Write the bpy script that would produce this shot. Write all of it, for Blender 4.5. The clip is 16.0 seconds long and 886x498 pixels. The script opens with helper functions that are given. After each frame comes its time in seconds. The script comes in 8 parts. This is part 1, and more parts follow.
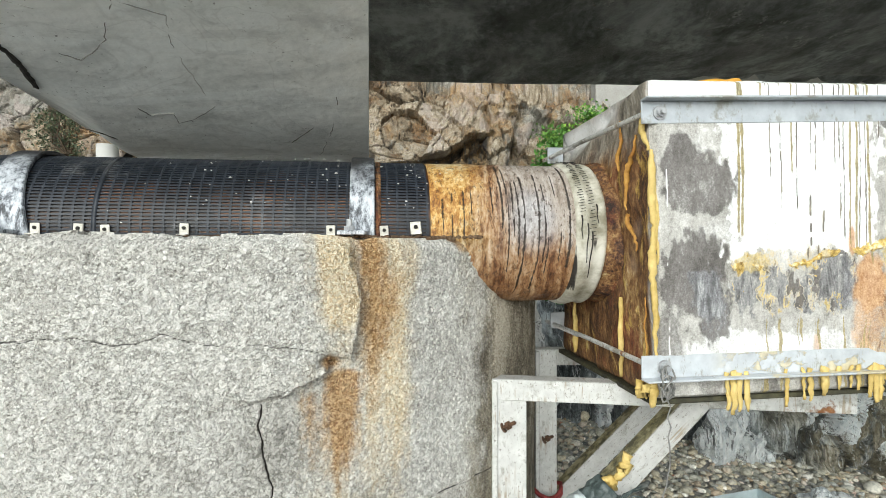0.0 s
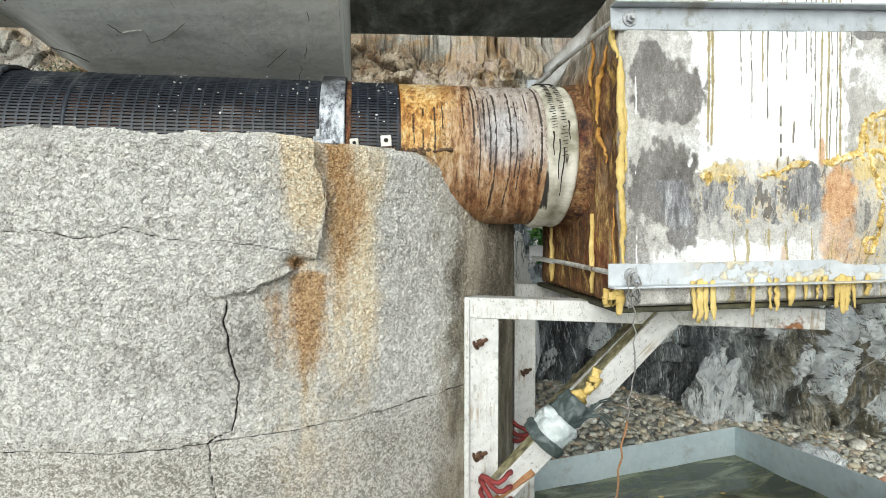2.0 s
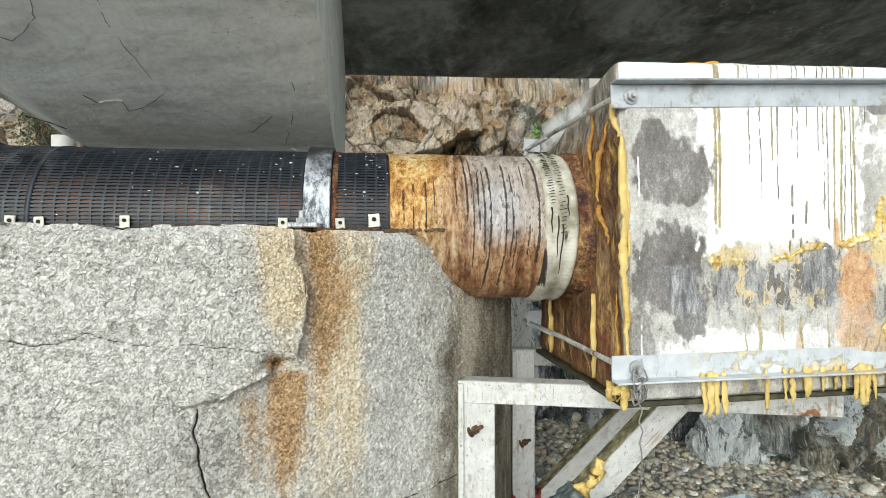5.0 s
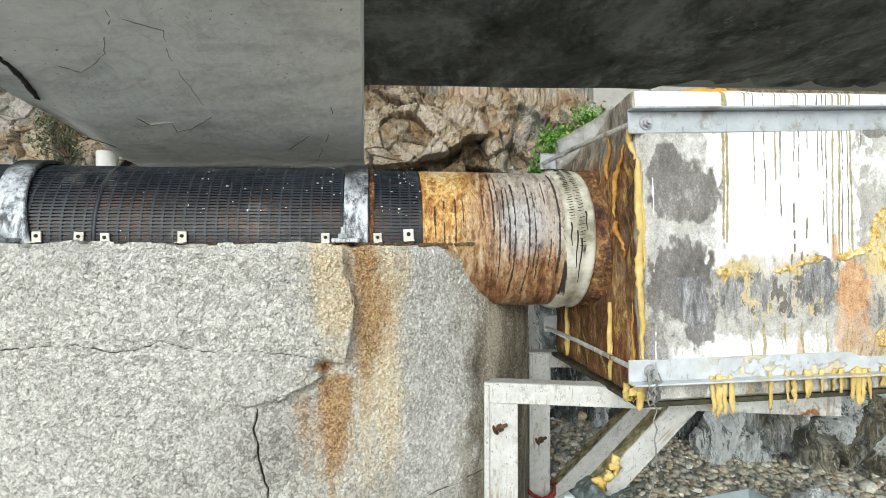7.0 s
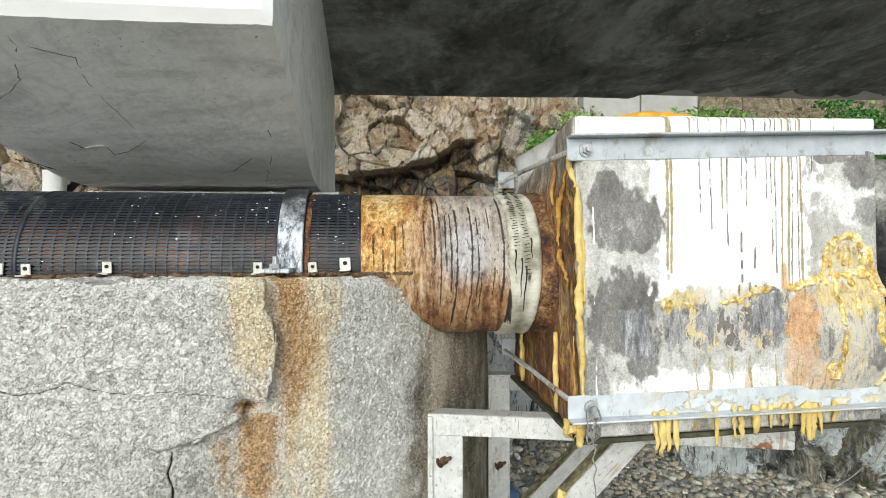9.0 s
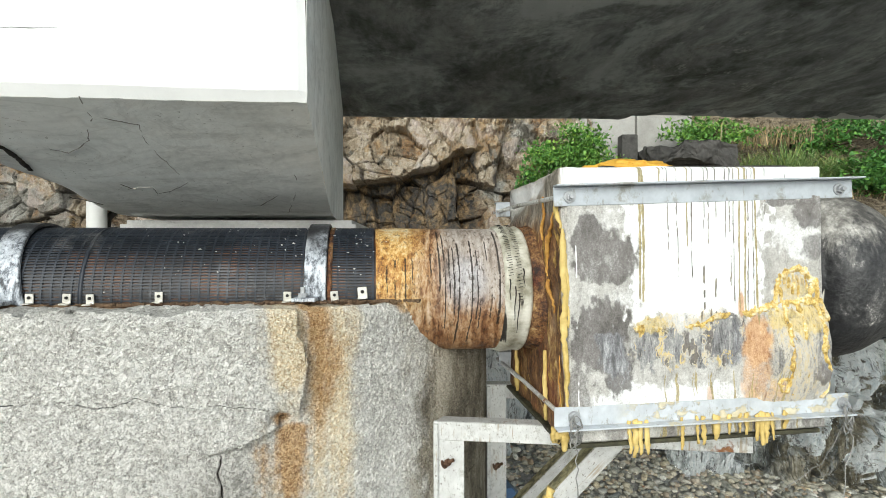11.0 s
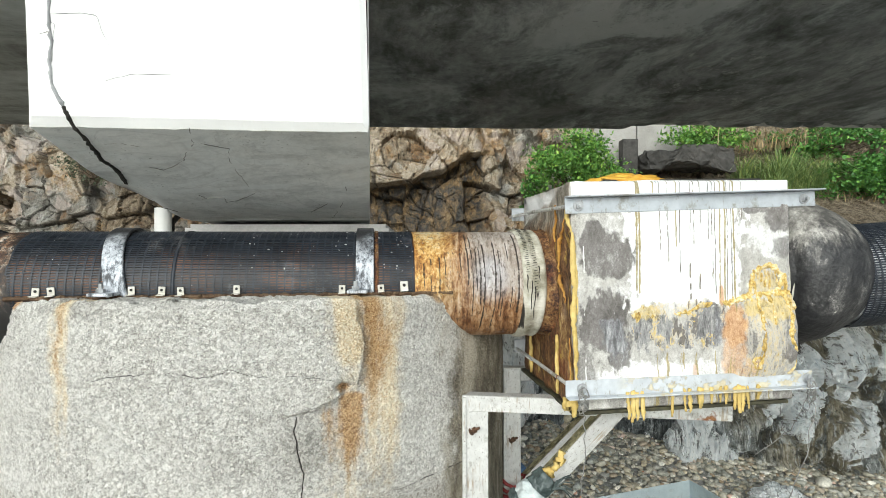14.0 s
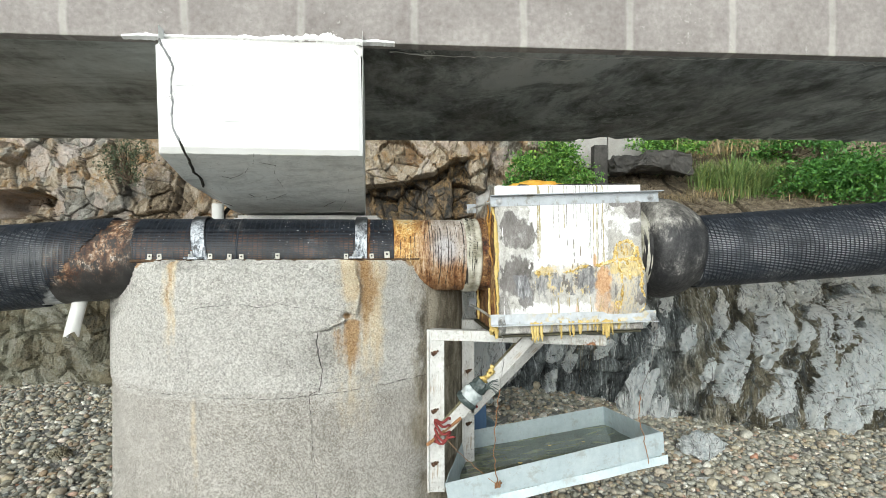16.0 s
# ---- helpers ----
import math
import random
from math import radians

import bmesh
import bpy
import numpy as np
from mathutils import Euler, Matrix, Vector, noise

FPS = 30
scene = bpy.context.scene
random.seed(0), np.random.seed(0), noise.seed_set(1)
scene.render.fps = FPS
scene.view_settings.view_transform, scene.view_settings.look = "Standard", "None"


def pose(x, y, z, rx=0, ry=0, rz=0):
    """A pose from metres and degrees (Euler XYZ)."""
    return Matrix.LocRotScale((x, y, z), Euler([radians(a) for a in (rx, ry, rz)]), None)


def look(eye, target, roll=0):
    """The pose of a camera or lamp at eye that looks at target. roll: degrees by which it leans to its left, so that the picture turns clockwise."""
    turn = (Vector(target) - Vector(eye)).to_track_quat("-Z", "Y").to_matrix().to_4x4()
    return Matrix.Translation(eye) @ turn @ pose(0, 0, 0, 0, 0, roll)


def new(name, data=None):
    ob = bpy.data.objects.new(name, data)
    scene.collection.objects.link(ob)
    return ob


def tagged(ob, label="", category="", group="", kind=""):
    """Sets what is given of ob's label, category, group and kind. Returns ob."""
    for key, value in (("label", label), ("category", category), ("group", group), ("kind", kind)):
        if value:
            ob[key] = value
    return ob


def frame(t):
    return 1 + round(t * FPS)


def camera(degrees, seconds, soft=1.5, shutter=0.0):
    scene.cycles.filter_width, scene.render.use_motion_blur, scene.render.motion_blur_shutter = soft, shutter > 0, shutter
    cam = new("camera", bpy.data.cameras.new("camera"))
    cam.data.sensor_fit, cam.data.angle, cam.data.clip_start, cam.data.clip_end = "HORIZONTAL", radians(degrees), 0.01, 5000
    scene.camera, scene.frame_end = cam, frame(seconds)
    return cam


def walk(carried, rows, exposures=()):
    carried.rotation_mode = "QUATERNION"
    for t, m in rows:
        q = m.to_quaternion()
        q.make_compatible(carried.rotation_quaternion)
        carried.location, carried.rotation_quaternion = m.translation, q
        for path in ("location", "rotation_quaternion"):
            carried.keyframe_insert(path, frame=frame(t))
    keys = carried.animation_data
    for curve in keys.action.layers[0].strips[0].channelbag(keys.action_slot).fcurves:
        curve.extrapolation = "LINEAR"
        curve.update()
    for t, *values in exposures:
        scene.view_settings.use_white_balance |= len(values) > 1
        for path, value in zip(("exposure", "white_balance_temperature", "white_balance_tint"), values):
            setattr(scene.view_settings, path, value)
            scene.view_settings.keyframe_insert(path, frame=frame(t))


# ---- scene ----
cam = camera(78.5, 16.0, soft=0.5)
METRES, EYE, TILT, LEAN, TURN = 3.4, 2.5, 0.0, 0.0, 0.0
ROWS = [
    (0.0, 0.0, 0.0, 0.0, 0.0, 0.0, -0.0),
    (0.5, 0.0141, -0.005, -0.0246, 0.05, 0.02, 0.01),
    (1.0, 0.0204, -0.0082, -0.0469, 0.06, 0.04, 0.03),
    (1.5, 0.019, -0.0078, -0.0535, 0.05, -0.02, 0.03),
    (2.0, 0.028, -0.0024, -0.0641, 0.03, -1.9, -0.03),
    (2.2, 0.0335, -0.0029, -0.0698, -0.02, -5.17, 0.0),
    (2.5, 0.0418, -0.0051, -0.0776, -0.1, -5.29, 0.02),
    (2.7, 0.047, -0.0068, -0.0812, -0.12, -2.39, 0.03),
    (3.0, 0.051, -0.0082, -0.0834, -0.13, -0.08, 0.03),
    (3.5, 0.0503, 0.0055, -0.0749, -0.16, 0.0, 0.07),
    (4.0, 0.0421, 0.0229, -0.0428, -0.17, 0.09, 0.1),
    (4.5, 0.0391, 0.0344, -0.0182, -0.13, 0.08, 0.09),
    (7.0, 0.0076, -0.0116, 0.0067, 0.02, -0.04, 0.1),
    (7.5, 0.0212, -0.0093, 0.0073, 0.05, -0.04, 0.09),
    (8.0, 0.0424, -0.0046, 0.0141, 0.05, -0.01, 0.09),
    (8.5, 0.0602, 0.0043, 0.0251, 0.03, -0.02, 0.08),
    (9.0, 0.0657, 0.0054, 0.0334, 0.06, 0.0, 0.11),
    (9.5, 0.0614, 0.0042, 0.0451, 0.04, 0.02, 0.1),
    (12.0, 0.0624, -0.112, 0.0695, 0.11, -0.09, 0.14),
    (12.5, 0.0658, -0.1034, 0.0645, 0.13, -0.09, 0.13),
    (13.0, 0.0581, -0.0834, 0.0609, 0.14, -0.09, 0.13),
    (13.5, 0.0456, -0.1054, 0.0625, 0.16, -0.1, 0.14),
    (14.0, 0.0268, -0.1849, 0.0669, 0.21, -0.03, 0.17),
    (14.5, 0.0193, -0.3268, 0.0673, 0.2, -0.01, 0.18),
    (15.0, 0.017, -0.4545, 0.0519, 0.24, -0.02, 0.19),
    (15.5, 0.0367, -0.5184, 0.0401, 0.34, -0.03, 0.16),
    (16.0, 0.0886, -0.5403, 0.0304, 0.32, -0.02, 0.14),
]
walk(cam, [(t, pose(0, 0, EYE, TILT, LEAN, TURN) @ pose(METRES * x, METRES * y, METRES * z, 90 + pitch, roll, yaw)) for t, x, y, z, yaw, pitch, roll in ROWS],
     [(0.0, 0.52, 6450, 4), (16.0, 0.52, 6450, 4)])
# ---- light ----
SUN_EL, SUN_AZ = 24.0, 195.0
world = bpy.data.worlds.new("sky")
scene.world = world
world.use_nodes = True
wt = world.node_tree
sky = wt.nodes.new("ShaderNodeTexSky")
sky.sky_type = "NISHITA"
sky.sun_disc = False
sky.sun_elevation, sky.sun_rotation = radians(SUN_EL), radians(SUN_AZ)
sky.dust_density, sky.air_density = 1.0, 1.0
soft_sky = wt.nodes.new("ShaderNodeHueSaturation")
soft_sky.inputs["Saturation"].default_value = 0.25
wt.links.new(sky.outputs[0], soft_sky.inputs["Color"])
wt.links.new(soft_sky.outputs[0], wt.nodes["Background"].inputs[0])
wt.nodes["Background"].inputs[1].default_value = 0.15
sun = new("sun", bpy.data.lights.new("sun", "SUN"))
sun.data.energy, sun.data.angle, sun.data.color = 1.5, radians(45), (1.0, 0.99, 0.97)
sun.matrix_world = look((-2.6, -7.8, 6.0), (0.0, 2.0, 1.5))


# ---- shapes ----
def mesh_of(name, bm, smooth=False):
    me = bpy.data.meshes.new(name)
    bmesh.ops.recalc_face_normals(bm, faces=bm.faces)
    bm.to_mesh(me)
    bm.free()
    if smooth:
        me.polygons.foreach_set("use_smooth", [True] * len(me.polygons))
    return me


def part(name, bm, material, parent, label="", smooth=False, m=None):
    """One mesh object under a thing or a part."""
    me = bm if isinstance(bm, bpy.types.Mesh) else mesh_of(name, bm, smooth)
    if material is not None:
        me.materials.clear()
        me.materials.append(material)
    ob = new(name, me)
    ob.parent = parent
    if m is not None:
        ob.matrix_local = m
    return tagged(ob, label)


def thing(name, label, category, group="", kind="", m=None):
    """An empty that carries the parts of one thing."""
    ob = new(name)
    ob.empty_display_size = 0.1
    if m is not None:
        ob.matrix_world = m
    return tagged(ob, label, category, group, kind)


def solo(name, bm, material, label, category, group="", kind="", smooth=False, m=None):
    """A thing that is one mesh."""
    ob = part(name, bm, material, None, "", smooth)
    if m is not None:
        ob.matrix_world = m
    return tagged(ob, label, category, group, kind)


def grid_mesh(name, pts, smooth=True, wrap=False):
    """A mesh from an array of rows of points (rows, columns, 3)."""
    r, c = pts.shape[:2]
    idx = np.arange(r * c).reshape(r, c)
    if wrap:
        idx = np.concatenate([idx, idx[:, :1]], axis=1)
    f = np.stack([idx[:-1, :-1], idx[:-1, 1:], idx[1:, 1:], idx[1:, :-1]], axis=-1).reshape(-1, 4)
    return raw_mesh(name, pts.reshape(-1, 3), f, smooth)


def raw_mesh(name, verts, faces, smooth=False):
    me = bpy.data.meshes.new(name)
    verts, faces = np.asarray(verts, dtype=np.float32), np.asarray(faces, dtype=np.int32)
    n, k = faces.shape
    me.vertices.add(len(verts))
    me.vertices.foreach_set("co", verts.ravel())
    me.loops.add(n * k)
    me.loops.foreach_set("vertex_index", faces.ravel())
    me.polygons.add(n)
    me.polygons.foreach_set("loop_start", np.arange(n, dtype=np.int32) * k)
    me.polygons.foreach_set("use_smooth", np.full(n, smooth))
    me.update(calc_edges=True)
    me.validate()
    return me


def add_box(bm, x0, y0, z0, x1, y1, z1, bevel=0.0, seg=1, m=None):
    r = bmesh.ops.create_cube(bm, size=1)
    vs = r["verts"]
    for v in vs:
        v.co = Vector((x0 + (v.co.x + 0.5) * (x1 - x0), y0 + (v.co.y + 0.5) * (y1 - y0), z0 + (v.co.z + 0.5) * (z1 - z0)))
    if bevel:
        es = list({e for v in vs for e in v.link_edges})
        out = bmesh.ops.bevel(bm, geom=es, offset=bevel, segments=seg, affect="EDGES", profile=0.6)
        vs = list({v for f in out["faces"] for v in f.verts} | {v for v in vs if v.is_valid})
    if m is not None:
        bmesh.ops.transform(bm, matrix=m, verts=vs)
    return vs


def box_bm(*a, **k):
    bm = bmesh.new()
    add_box(bm, *a, **k)
    return bm


def along(a, b):
    """A pose at a whose z axis points to b."""
    a, b = Vector(a), Vector(b)
    return Matrix.Translation(a) @ (b - a).to_track_quat("Z", "Y").to_matrix().to_4x4()


def add_tube(bm, pts, radii, seg=8, cap=True):
    """A round bar through the points."""
    pts = [Vector(p) for p in pts]
    if not hasattr(radii, "__len__"):
        radii = [radii] * len(pts)
    rings, side = [], None
    for i, p in enumerate(pts):
        d = (pts[min(i + 1, len(pts) - 1)] - pts[max(i - 1, 0)]).normalized()
        if side is None:
            side = d.orthogonal().normalized()
        side = (side - d * side.dot(d)).normalized()
        up = d.cross(side)
        rings.append([bm.verts.new(p + (side * math.cos(2 * math.pi * j / seg) + up * math.sin(2 * math.pi * j / seg)) * radii[i]) for j in range(seg)])
    for a, b in zip(rings, rings[1:]):
        for j in range(seg):
            bm.faces.new((a[j], a[(j + 1) % seg], b[(j + 1) % seg], b[j]))
    if cap:
        bm.faces.new(rings[0][::-1])
        bm.faces.new(rings[-1])


def tube_bm(pts, radii, seg=8):
    bm = bmesh.new()
    add_tube(bm, pts, radii, seg)
    return bm


def add_hex(bm, m, r, h):
    bmesh.ops.create_cone(bm, cap_ends=True, segments=6, radius1=r, radius2=r, depth=h, matrix=m @ Matrix.Translation((0, 0, h / 2)))


def add_disc(bm, m, r, h, seg=18):
    bmesh.ops.create_cone(bm, cap_ends=True, segments=seg, radius1=r, radius2=r * 0.96, depth=h, matrix=m @ Matrix.Translation((0, 0, h / 2)))


def hash01(*k):
    h = np.zeros(np.broadcast(*k).shape, dtype=np.uint32)
    for i, a in enumerate(k):
        h = (h ^ (np.asarray(a).astype(np.int64).astype(np.uint32) * np.uint32(2654435761 + 40503 * 2 * i))) * np.uint32(2246822519)
        h ^= h >> np.uint32(13)
    h = h * np.uint32(3266489917)
    h ^= h >> np.uint32(16)
    return h.astype(np.float64) / 4294967295.0


def vnoise(x, y, z=0.0, seed=0):
    """Smooth noise, 0 to 1."""
    x, y, z = np.broadcast_arrays(np.asarray(x, float), np.asarray(y, float), np.asarray(z, float))
    xi, yi, zi = np.floor(x), np.floor(y), np.floor(z)
    fx, fy, fz = x - xi, y - yi, z - zi
    fx, fy, fz = (f * f * (3 - 2 * f) for f in (fx, fy, fz))
    out = 0
    for dx in (0, 1):
        for dy in (0, 1):
            for dz in (0, 1):
                w = (fx if dx else 1 - fx) * (fy if dy else 1 - fy) * (fz if dz else 1 - fz)
                out = out + w * hash01(xi + dx + 500, yi + dy + 500, zi + dz + 500, seed)
    return out


def fbm(x, y, z=0.0, seed=0, octaves=4):
    out, amp, tot = 0, 1.0, 0.0
    for o in range(octaves):
        k = 2.0 ** o
        out, tot, amp = out + amp * vnoise(np.asarray(x) * k, np.asarray(y) * k, np.asarray(z) * k, seed + o), tot + amp, amp * 0.5
    return out / tot


def cells(x, y, seed=0):
    """Cellular noise: the distance to the nearest and second seed, the cell's own numbers and the offset in it."""
    xi, yi = np.floor(x), np.floor(y)
    d1 = np.full(x.shape, 9.0)
    d2 = d1.copy()
    rid, ox, oy = np.zeros(x.shape), np.zeros(x.shape), np.zeros(x.shape)
    for dx in (-1, 0, 1):
        for dy in (-1, 0, 1):
            cx, cy = xi + dx, yi + dy
            px = x - (cx + hash01(cx + 900, cy + 900, seed))
            py = y - (cy + hash01(cx + 900, cy + 900, seed + 77))
            d = np.hypot(px, py)
            near = d < d1
            d2 = np.where(near, d1, np.minimum(d2, d))
            rid = np.where(near, hash01(cx + 900, cy + 900, seed + 33), rid)
            ox, oy = np.where(near, px, ox), np.where(near, py, oy)
            d1 = np.minimum(d1, d)
    return d1, d2, rid, ox, oy


def smooth(a, b, x):
    t = np.clip((np.asarray(x, float) - a) / (b - a), 0, 1)
    return t * t * (3 - 2 * t)


def give(me, **fields):
    """Stores a number for each point of a mesh, for its material."""
    for name, v in fields.items():
        me.attributes.new(name, "FLOAT", "POINT").data.foreach_set("value", np.asarray(v, dtype=np.float32).ravel())
    return me


def line_gap(x, y, pts):
    """Distance to a broken line."""
    best = np.full(np.shape(x), 9.0)
    for (ax, ay), (bx, by) in zip(pts, pts[1:]):
        dx, dy = bx - ax, by - ay
        t = np.clip(((x - ax) * dx + (y - ay) * dy) / (dx * dx + dy * dy), 0, 1)
        best = np.minimum(best, np.hypot(x - ax - t * dx, y - ay - t * dy))
    return best


# ---- materials ----
class Mat:
    """A small builder of node materials in metres of the object's own space."""

    def __init__(self, name):
        self.m = bpy.data.materials.new(name)
        self.m.use_nodes = True
        self.t = self.m.node_tree
        self.b = self.t.nodes["Principled BSDF"]
        self.co = self.t.nodes.new("ShaderNodeTexCoord").outputs["Object"]
        self.sep = None

    def node(self, kind):
        return self.t.nodes.new(kind)

    def feed(self, socket, v):
        if isinstance(v, bpy.types.NodeSocket):
            self.t.links.new(v, socket)
        elif hasattr(v, "__len__") and len(v) == 3 and len(socket.default_value) == 4:
            socket.default_value = (*v, 1)
        else:
            socket.default_value = v

    def where(self, stretch, turn=(0, 0, 0)):
        if stretch == (1, 1, 1):
            return self.co
        n = self.node("ShaderNodeMapping")
        self.feed(n.inputs["Vector"], self.co)
        n.inputs["Scale"].default_value = stretch
        n.inputs["Rotation"].default_value = [radians(a) for a in turn]
        return n.outputs[0]

    def warp(self, amount, scale):
        """Bends the space of all later textures."""
        n = self.node("ShaderNodeTexNoise")
        self.feed(n.inputs["Vector"], self.t.nodes["Texture Coordinate"].outputs["Object"])
        n.inputs["Scale"].default_value, n.inputs["Detail"].default_value = scale, 3
        a = self.node("ShaderNodeVectorMath")
        a.operation = "SUBTRACT"
        self.feed(a.inputs[0], n.outputs["Color"])
        a.inputs[1].default_value = (0.5, 0.5, 0.5)
        b = self.node("ShaderNodeVectorMath")
        b.operation = "MULTIPLY_ADD"
        self.feed(b.inputs[0], a.outputs[0])
        b.inputs[1].default_value = (amount, amount, amount)
        self.feed(b.inputs[2], self.t.nodes["Texture Coordinate"].outputs["Object"])
        self.co = b.outputs[0]

    def chance(self, scale, stretch=(1, 1, 1), turn=(0, 0, 0)):
        """A random number for each cell of a broken pattern."""
        s = self.node("ShaderNodeSeparateColor")
        self.feed(s.inputs[0], self.voro(scale, "F1", stretch, "Color", turn=turn))
        return s.outputs[0]

    def noise(self, scale, detail=4, rough=0.55, stretch=(1, 1, 1), distortion=0.0, turn=(0, 0, 0)):
        n = self.node("ShaderNodeTexNoise")
        self.feed(n.inputs["Vector"], self.where(stretch, turn))
        for k, v in (("Scale", scale), ("Detail", detail), ("Roughness", rough), ("Distortion", distortion)):
            n.inputs[k].default_value = v
        return n.outputs["Fac"]

    def voro(self, scale, feature="F1", stretch=(1, 1, 1), out="Distance", randomness=1.0, turn=(0, 0, 0)):
        n = self.node("ShaderNodeTexVoronoi")
        n.feature = feature
        self.feed(n.inputs["Vector"], self.where(stretch, turn))
        n.inputs["Scale"].default_value = scale
        n.inputs["Randomness"].default_value = randomness
        return n.outputs[out]

    def field(self, name):
        """A number stored on the mesh."""
        n = self.node("ShaderNodeAttribute")
        n.attribute_name = name
        return n.outputs["Fac"]

    def axis(self, i):
        if self.sep is None:
            self.sep = self.node("ShaderNodeSeparateXYZ")
            self.feed(self.sep.inputs[0], self.co)
        return self.sep.outputs[i]

    def ramp(self, fac, stops, interp="LINEAR"):
        n = self.node("ShaderNodeValToRGB")
        n.color_ramp.interpolation = interp
        while len(n.color_ramp.elements) < len(stops):
            n.color_ramp.elements.new(0.5)
        for e, (p, c) in zip(n.color_ramp.elements, stops):
            e.position = p
            e.color = (*c, 1) if hasattr(c, "__len__") else (c, c, c, 1)
        self.feed(n.inputs[0], fac)
        return n.outputs[0]

    def mix(self, fac, a, b, mode="MIX"):
        n = self.node("ShaderNodeMix")
        n.data_type, n.blend_type = "RGBA", mode
        self.feed(n.inputs[0], fac)
        self.feed(n.inputs[6], a)
        self.feed(n.inputs[7], b)
        return n.outputs[2]

    def math(self, op, a, b=0.0, c=0.0, clamp=False):
        n = self.node("ShaderNodeMath")
        n.operation, n.use_clamp = op, clamp
        for s, v in zip(n.inputs, (a, b, c)):
            self.feed(s, v)
        return n.outputs[0]

    def span(self, v, a, b, lo=0.0, hi=1.0):
        """Maps a to lo and b to hi, held between them."""
        n = self.node("ShaderNodeMapRange")
        n.interpolation_type = "SMOOTHSTEP"
        for k, x in (("Value", v), ("From Min", a), ("From Max", b), ("To Min", lo), ("To Max", hi)):
            self.feed(n.inputs[k], x)
        return n.outputs[0]

    def blot(self, u, v, cu, cv, ru, rv, edge, ragged=0.35, hard=0.25):
        """A ragged stain with a middle and two half widths, on two axes."""
        du = self.math("MULTIPLY", self.math("SUBTRACT", u, cu), 1 / ru)
        dv = self.math("MULTIPLY", self.math("SUBTRACT", v, cv), 1 / rv)
        d = self.math("SQRT", self.math("ADD", self.math("MULTIPLY", du, du), self.math("MULTIPLY", dv, dv)))
        d = self.math("ADD", d, self.math("MULTIPLY", self.math("SUBTRACT", edge, 0.5), ragged * 4))
        return self.span(d, 1.0 + hard, 1.0 - hard)

    def done(self, color, rough=0.7, metal=0.0, bump=None, depth=0.01, strength=1.0, spec=0.5):
        self.feed(self.b.inputs["Base Color"], color)
        self.feed(self.b.inputs["Roughness"], rough)
        self.feed(self.b.inputs["Metallic"], metal)
        self.b.inputs["Specular IOR Level"].default_value = spec
        if bump is not None:
            n = self.node("ShaderNodeBump")
            n.inputs["Distance"].default_value = depth
            n.inputs["Strength"].default_value = strength
            self.feed(n.inputs["Height"], bump)
            self.feed(self.b.inputs["Normal"], n.outputs[0])
        return self.m


def simple(name, a, b, scale=20, rough=0.6, metal=0.0, depth=0.002, spec=0.5):
    """Two shades of one colour in grain and blotches."""
    k = Mat(name)
    f = k.mix(0.5, k.noise(scale, 5, 0.6), k.noise(scale / 7, 3))
    return k.done(k.ramp(f, [(0.35, a), (0.65, b)]), rough, metal, k.noise(scale * 3, 4), depth, spec=spec)


def concrete(name, dark, light, stain=None, scale=3.0, grain=60, depth=0.004, rough=0.85):
    k = Mat(name)
    f = k.mix(0.45, k.noise(scale, 6, 0.6), k.noise(grain, 4, 0.6))
    c = k.ramp(f, [(0.3, dark), (0.7, light)])
    if stain:
        c = k.mix(k.span(k.noise(scale * 0.6, 5, 0.65, (1, 1, 0.35)), 0.52, 0.68), c, stain)
    pits = k.span(k.voro(grain * 0.5), 0.06, 0.16)
    h = k.math("ADD", k.noise(grain * 1.5, 4), k.math("MULTIPLY", pits, 0.4))
    return k.done(c, rough, 0, h, depth)


